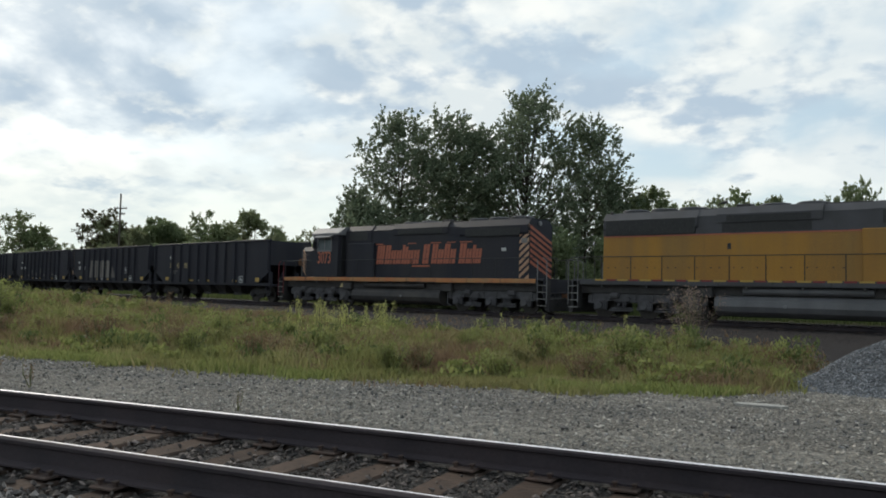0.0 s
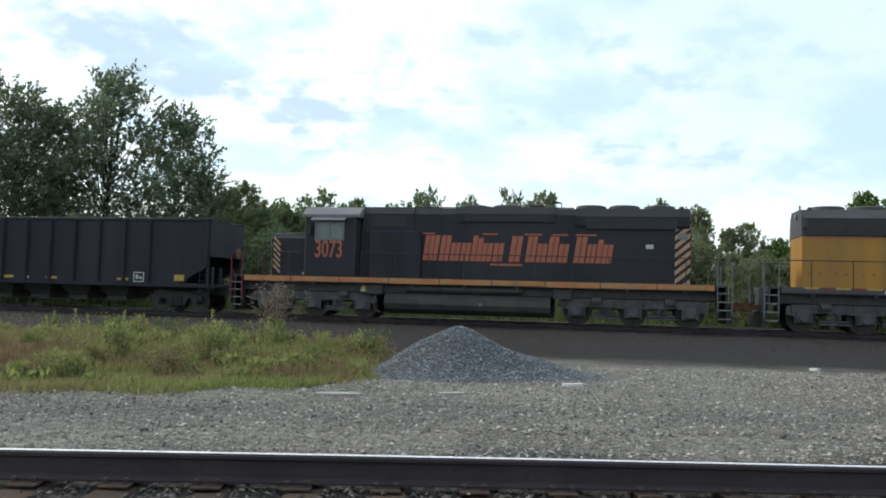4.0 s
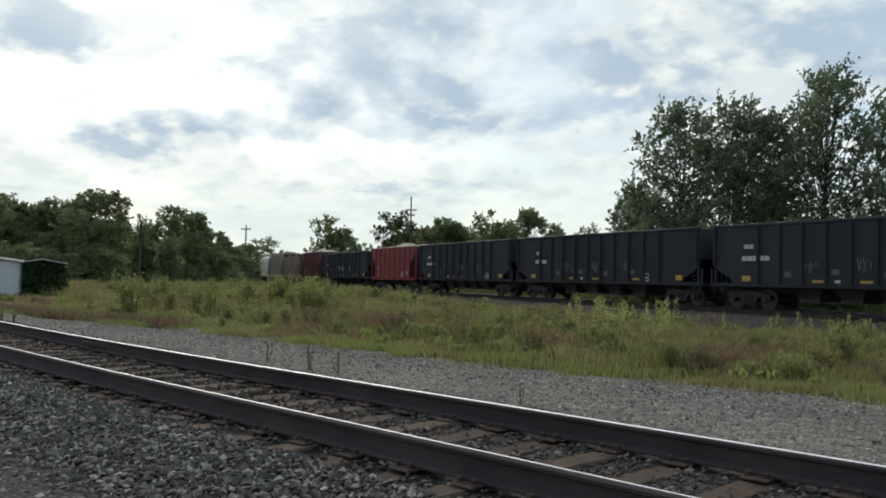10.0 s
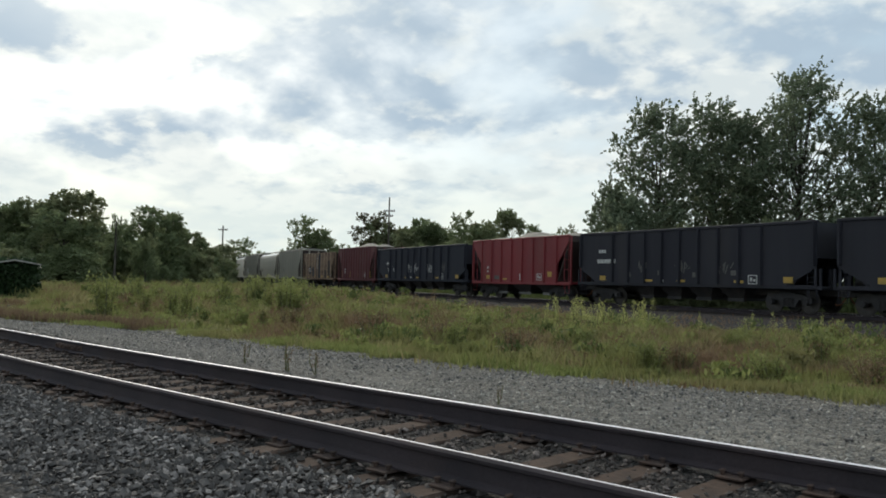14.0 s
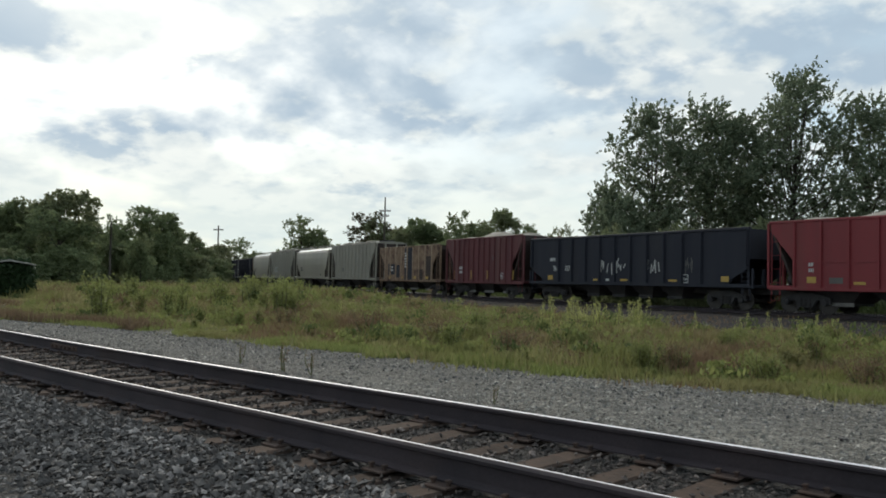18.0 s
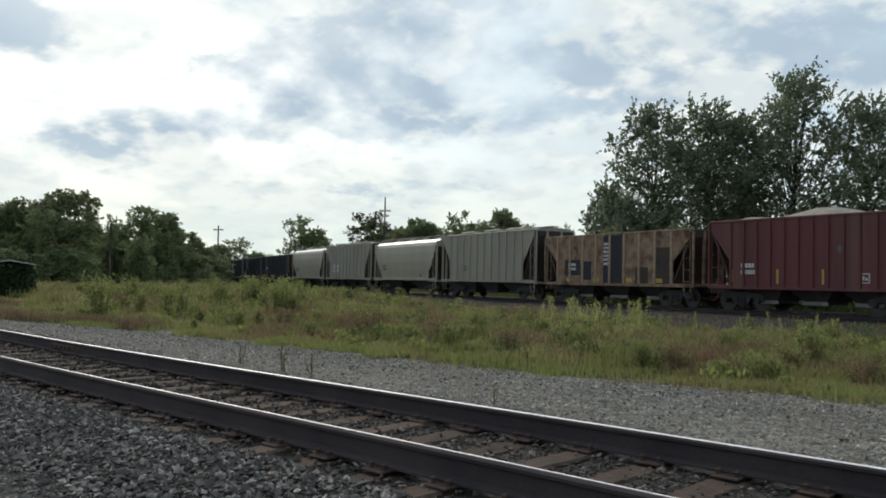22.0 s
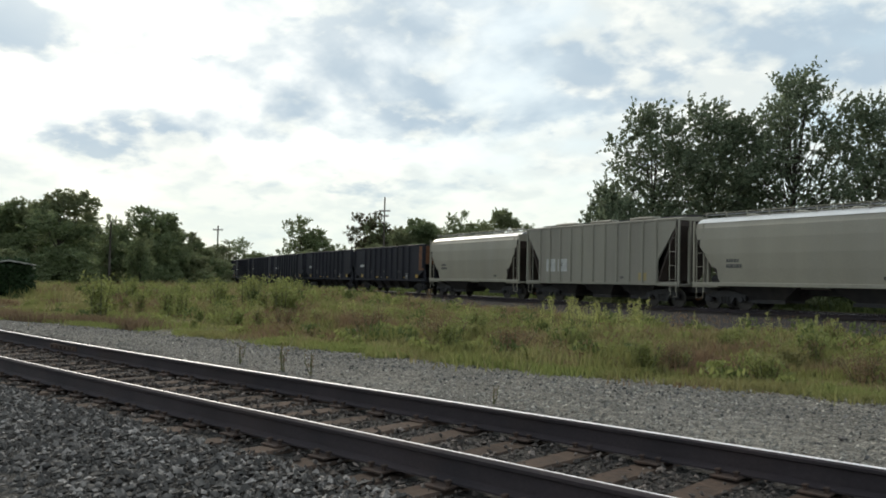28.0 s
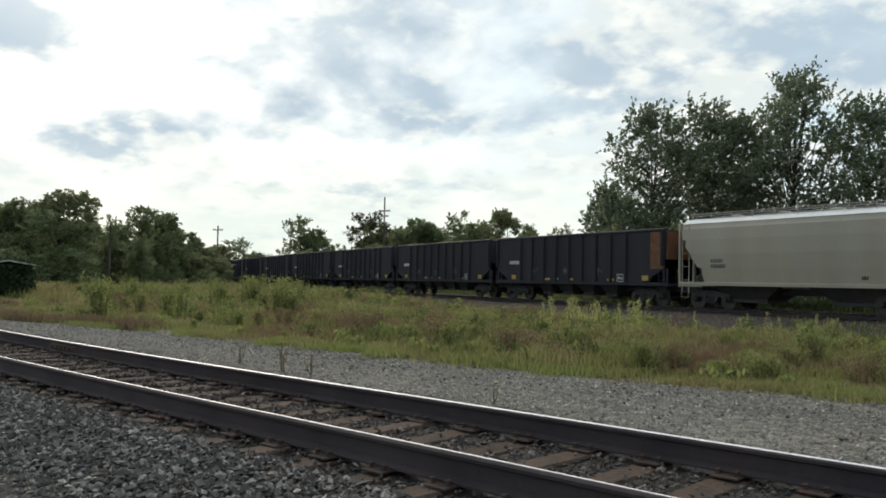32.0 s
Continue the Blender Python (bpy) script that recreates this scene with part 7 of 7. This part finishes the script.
def build_weeds():
    rr = random.Random(8)
    gold = [weed("goldenrod_weed", "tall yellow-green weed standing above the meadow grass", 0.92, 110, 70 + k, "weed_leaf", 0.05, bushy=0.05, stems=(1, 1, 2)[k], loose=0.03) for k in range(3)]
    green = [weed("leafy_weed", "low leafy green weed in the meadow", 0.5, 80, 80 + k, "grass_short", 0.085, bushy=0.22, stems=8) for k in range(2)]
    clump = [weed("bushy_weed", "bushy yellow-green weed clump in the meadow", 0.6, 80, 86 + k, "forb_green", 0.065, bushy=0.15, stems=9, loose=0.05) for k in range(2)]
    dry = weed("dock_weed", "tall dry red-brown dock weed at the meadow's end", 1.35, 110, 90, "dock_dry", 0.06, bushy=0.26, stems=16, loose=0.075)
    spots = []
    # tall row near the siding
    for k in range(44):
        spots.append((gold[k % 3], rr.choice((rr.uniform(-36, -27), rr.uniform(-34, -29))), rr.uniform(17, 22), rr.uniform(0.62, 1.05)))
    for k in range(30):
        spots.append((gold[k % 3], rr.choice((rr.uniform(-26, -15), rr.uniform(-13, -7))), rr.uniform(17.5, 22), rr.uniform(0.5, 0.85)))
    for k in range(24):
        spots.append((gold[k % 3], rr.uniform(-50, -20), rr.uniform(22, 30), rr.uniform(0.5, 0.85)))
    for k in range(26):
        spots.append((clump[k % 2], rr.uniform(-44, -6), rr.uniform(12, 19), rr.uniform(0.6, 1.1)))
    for k in range(34):
        spots.append((clump[0], rr.uniform(-66, -52), rr.uniform(24, 46), rr.uniform(1.0, 2.2)))
    for k in range(34):
        spots.append((green[k % 2], rr.uniform(-60, -4), rr.uniform(12, 24), rr.uniform(0.5, 1.1)))
    for k in range(14):
        spots.append((green[k % 2], rr.uniform(-70, -54), rr.uniform(30, 60), rr.uniform(0.7, 1.4)))
    done = set()
    for src, az, d, s in spots:
        x, y = polar(az, d)
        if (az < -66 and d < 46) or y < edge_y(x) + 1.0 or x > -0.8 or y > float(line_y(x)) - 6.8 - 6.5 * min(1.0, max(0.0, (x + 40) / 30)):
            continue
        if src.name in done:
            ob = copy_thing(src, Matrix.Identity(4))
        else:
            ob = src
            done.add(src.name)
        ob.matrix_basis = pose(x, y, 0, 0, 0, rr.uniform(0, 360)) @ Matrix.Diagonal((s, s, s, 1))
    for src in gold + green + clump:
        if src.name not in done:
            src.matrix_basis = pose(-12, 18, 0)
    dry.matrix_basis = pose(-3.2, 23.2, 0) @ Matrix.Diagonal((1.15, 1.15, 1.15, 1))
    # single clumps that stand out along the front of the meadow
    sorrel = weed("sorrel_clump", "russet sorrel clump in the front of the meadow", 0.5, 90, 97, "forb_brown", 0.05, bushy=0.2, stems=14, loose=0.05)
    fresh = weed("aster_clump", "dense yellow-green weed clump in the front of the meadow", 0.40, 80, 98, "forb_green", 0.05, bushy=0.15, stems=11, loose=0.045)
    for src, rows in ((sorrel, ((-8.4, 10.9, 1.0), (-5.6, 11.1, 0.85), (-10.6, 11.6, 1.1), (-13.2, 12.2, 1.2), (-3.1, 11.6, 0.8), (-16.0, 12.0, 1.1))), (fresh, ((-6.9, 11.2, 0.9), (-5.5, 11.3, 0.75), (-4.2, 11.0, 0.95), (-9.6, 12.4, 0.9), (-2.6, 12.6, 0.8)))):
        for k, (x, y, size) in enumerate(rows):
            ob = src if k == 0 else copy_thing(src, Matrix.Identity(4))
            ob.matrix_basis = pose(x, y, 0, 0, 0, 57 * k) @ Matrix.Diagonal((size, size, size, 1))
    # scattered tufts by the near line
    tuft = weed("trackside_weed", "thin weed tuft growing beside the near rail", 0.40, 22, 95, "forb_brown", 0.045, bushy=0.05, stems=3, loose=0.02)
    for k, (x, y, s) in enumerate(((-10.0, 6.7, 0.75), (-8.8, 6.55, 0.95), (-8.25, 6.6, 0.8), (-21.5, 6.8, 1.1), (-20.4, 6.7, 0.9), (-5.2, 6.5, 0.5), (5.6, 6.7, 0.6), (-23, 6.9, 0.9))):
        ob = tuft if k == 0 else copy_thing(tuft, Matrix.Identity(4))
        ob.matrix_basis = pose(x, y, -0.01, 0, 0, 70 * k) @ Matrix.Diagonal((s, s, s, 1))


build_weeds()

# ---- loose things of the yard ----
def build_pile():
    rs = np.random.RandomState(4)

    def height(x, y):
        a = 0.74 * np.exp(-(np.hypot((x - 1.04) / 0.78, (y - 12.85) / 0.8)) ** 1.7)
        b = 0.24 * np.exp(-(np.hypot((x - 2.25) / 0.85, (y - 12.7) / 0.6)) ** 1.6)
        c = 0.15 * np.exp(-(np.hypot((x - 0.3) / 0.42, (y - 13.0) / 0.6)) ** 2.0)
        return np.maximum(a, 0) + b + c - 0.05

    root = thing("gravel_pile", "heap of blue-grey crushed stone dumped on the yard", "gravel pile")
    g = Geo()
    n = 40
    for j in range(n + 1):
        for i in range(n + 1):
            x, y = -1.0 + 4.9 * i / n, 11.4 + 3.2 * j / n
            g.v.append((x, y, float(height(x, y)) - 0.015))
    for j in range(n):
        for i in range(n):
            a = j * (n + 1) + i
            g.f.append((a, a + 1, a + n + 2, a + n + 1))
    g.mi = [0] * len(g.f)
    part("mound", g, M["pile_stone"], root, smooth=True)
    m = 38000
    x, y = rs.uniform(-0.9, 3.8, m), rs.uniform(11.5, 14.4, m)
    z = height(x, y)
    keep = z > -0.02
    x, y, z = x[keep], y[keep], z[keep]
    tagged(part("stone_cover", stones("stone_cover", np.stack([x, y, z], -1), rs.uniform(0.010, 0.024, len(x)), M["pile_stone"], rs, False), None, root), kind="stuff")


build_pile()


def build_cabinet():
    root = thing("signal_cabinet", "silver metal trackside signal cabinet with a hipped roof", "cabinet")
    # one corner towards the yard: x from 7.2, y from 10.7
    part("body", Geo().box(0, 1.9, 0, 0.74, 0.06, 1.38, 0.012), M["cabinet"], root)
    part("roof", Geo().prism([(-0.05, 1.38), (-0.05, 1.42), (0.37, 1.50), (0.79, 1.42), (0.79, 1.38)], -0.05, 1.95, "x"), M["cabinet"], root)
    part("plinth", Geo().box(0.06, 1.84, 0.06, 0.68, -0.04, 0.06, 0.01), M["cabinet_dark"], root)
    for k in range(2):
        d = part("door", Geo().box(0.04 + 0.92 * k, 0.92 + 0.92 * k, -0.014, 0.0, 0.14, 1.32, 0.005), M["cabinet"], root)
        part("door_handle", Geo().box(0.80 + 0.20 * k, 0.84 + 0.20 * k, -0.05, -0.014, 0.66, 0.82, 0.008), M["cabinet_dark"], d)
        for z in (0.3, 1.15):
            part("hinge", Geo().tube([(0.05 + 1.78 * k, -0.02, z), (0.05 + 1.78 * k, -0.02, z + 0.12)], 0.014, 6), M["cabinet"], d)
    v = part("vent_hood", Geo().prism([(0.0, 1.30), (-0.06, 1.22), (-0.06, 1.20), (0.0, 1.20)], 0.14, 0.60, "y"), M["cabinet"], root)
    part("vent_slot", Geo().box(-0.008, -0.002, 0.18, 0.56, 1.21, 1.235), M["cabinet_dark"], v)
    part("lifting_lug", Geo().box(-0.03, 0.0, 0.5, 0.56, 0.42, 0.52, 0.008), M["cabinet_dark"], root)
    part("side_latch", Geo().box(-0.02, 0.0, 0.1, 0.13, 0.6, 0.66, 0.005), M["cabinet_dark"], root)
    rr = random.Random(2)
    for k in range(4):
        for j in range(3):
            a = 0.86 + 0.12 * j
            part("stencil_bar", Geo().box(a, a + rr.uniform(0.07, 0.11), -0.018, -0.014, 0.98 - 0.05 * k, 1.01 - 0.05 * k), M["white_mark"], root)
    root.matrix_basis = pose(7.2, 10.7, 0.03)


build_cabinet()


def ragged_slab(w, d, h, seed):
    rr = random.Random(seed)
    g = Geo()
    p = []
    for k in range(11):
        a = 2 * math.pi * k / 11
        r = rr.uniform(0.7, 1.05)
        p.append((w / 2 * r * math.cos(a), d / 2 * r * math.sin(a)))
    return g.prism(p, -0.02, h, "z")


def build_scraps():
    for k, (x, y, w, d) in enumerate(((-0.62, 9.8, 0.6, 0.26), (0.75, 10.0, 0.42, 0.2), (2.5, 11.2, 0.34, 0.14), (7.9, 14.9, 0.22, 0.2), (12.5, 14.3, 0.3, 0.2))):
        ob = solo("concrete_scrap" if k in (0, 1) else "paper_scrap", ragged_slab(w, d, 0.02 if k in (0, 1) else 0.03, k), M["concrete" if k in (0, 1) else "paper"],
                  "broken pale concrete patch flush with the gravel" if k in (0, 1) else "small white scrap lying on the gravel", "scrap", "scraps on the yard")
        ob.matrix_basis = pose(x, y, ground_z(x, y) + 0.006, 0, 0, 10 * k)
    rr = random.Random(12)
    meshes = [Geo().add(ICO_V * np.array((0.11, 0.085, 0.06)) * np.array([[rr.uniform(0.8, 1.2)] * 3 for _ in range(12)]), ICO_F.tolist()).mesh("field_stone", M["ballast"]) for _ in range(3)]
    for k in range(12):
        x, y = rr.uniform(-9, 9), rr.uniform(7.0, 11.8)
        if y > edge_y(x) - 0.4 and x < 0.5:
            y = rr.uniform(6.9, 8.2)
        ob = tagged(new("field_stone", meshes[k % 3]), "single larger dark stone on the gravel", "stone", "larger stones on the yard")
        ob.matrix_basis = pose(x, y, ground_z(x, y) + 0.012, 0, 0, rr.uniform(0, 360)) @ Matrix.Diagonal((*[rr.uniform(0.2, 0.5)] * 3, 1))


build_scraps()


def build_shed():
    x, y = polar(-71.6, 44.0)
    root = thing("metal_shed", "low pale metal shed with a white roof and roof vent", "shed")
    part("front_wall", Geo().box(-4.2, 0, -0.06, 0.06, 0, 1.66), M["shed_white"], root)
    part("side_wall", Geo().box(-0.06, 0.06, 0.06, 3.0, 0, 1.66), M["shed_white"], root)
    part("back_wall", Geo().box(-4.2, 0, 2.94, 3.06, 0, 1.66), M["shed_white"], root)
    part("far_side_wall", Geo().box(-4.26, -4.14, 0.06, 2.94, 0, 1.66), M["shed_white"], root)
    for k in range(9):
        part("wall_seam", Geo().box(-4.1 + 0.5 * k, -4.06 + 0.5 * k, -0.085, -0.06, 0.02, 1.6), M["shed_white"], root)
    part("roof", Geo().prism([(-4.4, 1.64), (-4.4, 1.72), (-2.1, 2.05), (0.16, 1.72), (0.16, 1.64), (-2.1, 1.97)], -0.25, 3.25, "y"), M["shed_roof"], root)
    v = part("roof_vent", Geo().lathe([(0.14, 1.8), (0.14, 2.15), (0.26, 2.17), (0.28, 2.3), (0.16, 2.42), (0.02, 2.45)], (-1.75, 0.8, 0), "z", 12), M["shed_roof"], root, smooth=False)
    root.matrix_basis = pose(x, y, 0, 0, 0, 66)
    # ivy-covered lean-to beside it
    lean = thing("ivy_leanto", "small lean-to swallowed by dark ivy under a thin flat roof", "shed")
    part("wall", Geo().box(0.2, 1.75, 0.1, 2.6, 0, 1.55), M["pole_wood"], lean)
    part("roof", Geo().prism([(0.05, 1.62), (0.05, 1.68), (0.95, 1.86), (1.95, 1.68), (1.95, 1.62), (0.95, 1.78)], -0.2, 2.8, "y"), M["concrete"], lean)
    rs = np.random.RandomState(9)
    n = 5200
    f = rs.rand(n)
    px = np.where(f < 0.55, rs.uniform(0.1, 1.8, n), np.where(f < 0.8, rs.normal(1.78, 0.1, n), rs.uniform(0.2, 1.7, n)))
    py = np.where(f < 0.55, rs.normal(0.02, 0.14, n), rs.uniform(0, 2.6, n))
    pz = np.where(f < 0.8, rs.uniform(0.0, 1.62, n), rs.normal(1.72, 0.1, n))
    c = np.stack([px, py, pz], -1)
    u = unit(rs.normal(0, 1, (n, 3)))
    part("ivy", quads("ivy", c, u * rs.uniform(0.05, 0.11, (n, 1)), unit(np.cross(u, rs.normal(0, 1, (n, 3)))) * 0.06, M["vine"]), None, lean)
    lean.matrix_basis = pose(x, y, 0, 0, 0, 66)


build_shed()


def utility_pole(az, dist, top_el, arms, turn, thick=0.2):
    h = CAM_Z + dist * math.tan(radians(top_el))
    root = thing("utility_pole", "weathered wooden utility pole with crossarms above the trees", "utility pole", "utility poles")
    part("pole", Geo().tube([(0, 0, -0.2), (0, 0, h * 0.5), (0, 0, h)], [thick, thick * 0.85, thick * 0.65], 8), M["pole_wood"], root, smooth=True)
    for z, w in arms:
        a = part("crossarm", Geo().box(-w, w, -0.07, 0.07, h - z - 0.07, h - z + 0.07, 0.01), M["pole_wood"], root)
        for q in (-0.9, -0.45, 0.45, 0.9):
            part("insulator", Geo().lathe([(0.04, 0.05), (0.06, 0.1), (0.05, 0.2), (0.02, 0.24)], (q * w, 0, h - z), "z", 8), M["cabinet_dark"], a)
    x, y = polar(az, dist)
    root.matrix_basis = pose(x, y, 0, 0, 0, turn)


utility_pole(-46.55, 118, 5.85, ((2.0, 0.85), (2.75, 0.6)), 30, 0.15)
utility_pole(-57.85, 135, 3.5, ((0.7, 0.8),), 40, 0.15)
utility_pole(-64.6, 80, 3.5, (), 0, 0.11)
utility_pole(27.05, 70, 6.35, (), 0, 0.1)


# ---- how the train moves ----
def travelled(t):
    u = t / 32.0
    return 194.413 * u + 16.55 * u**2 - 21.148 * u**3 + 11.718 * u**4


def car_pose(s0, s1, t):
    c, reach = (s0 + s1) / 2 + travelled(t), (s1 - s0) / 2 - 2.1
    xa, ya, _ = line_point(c - reach)
    xb, yb, _ = line_point(c + reach)
    return pose((xa + xb) / 2, (ya + yb) / 2, RAIL_Z, 0, 0, math.degrees(math.atan2(yb - ya, xb - xa)))


def motions():
    times = [0.5 * k for k in range(65)]
    for ob, s0, s1 in CARS:
        walk(ob, [(t, car_pose(s0, s1, t)) for t in times])
    for r, sets in WHEELS.items():
        walk(sets[0], [(0.1 * k, pose(0, 0, 0, 0, math.degrees(travelled(0.1 * k) / r), 0)) for k in range(321)])
        first = sets[0].animation_data
        for ob in sets[1:]:
            ob.rotation_mode = "QUATERNION"
            ob.animation_data_create()
            ob.animation_data.action = first.action
            ob.animation_data.action_slot = first.action_slot


motions()
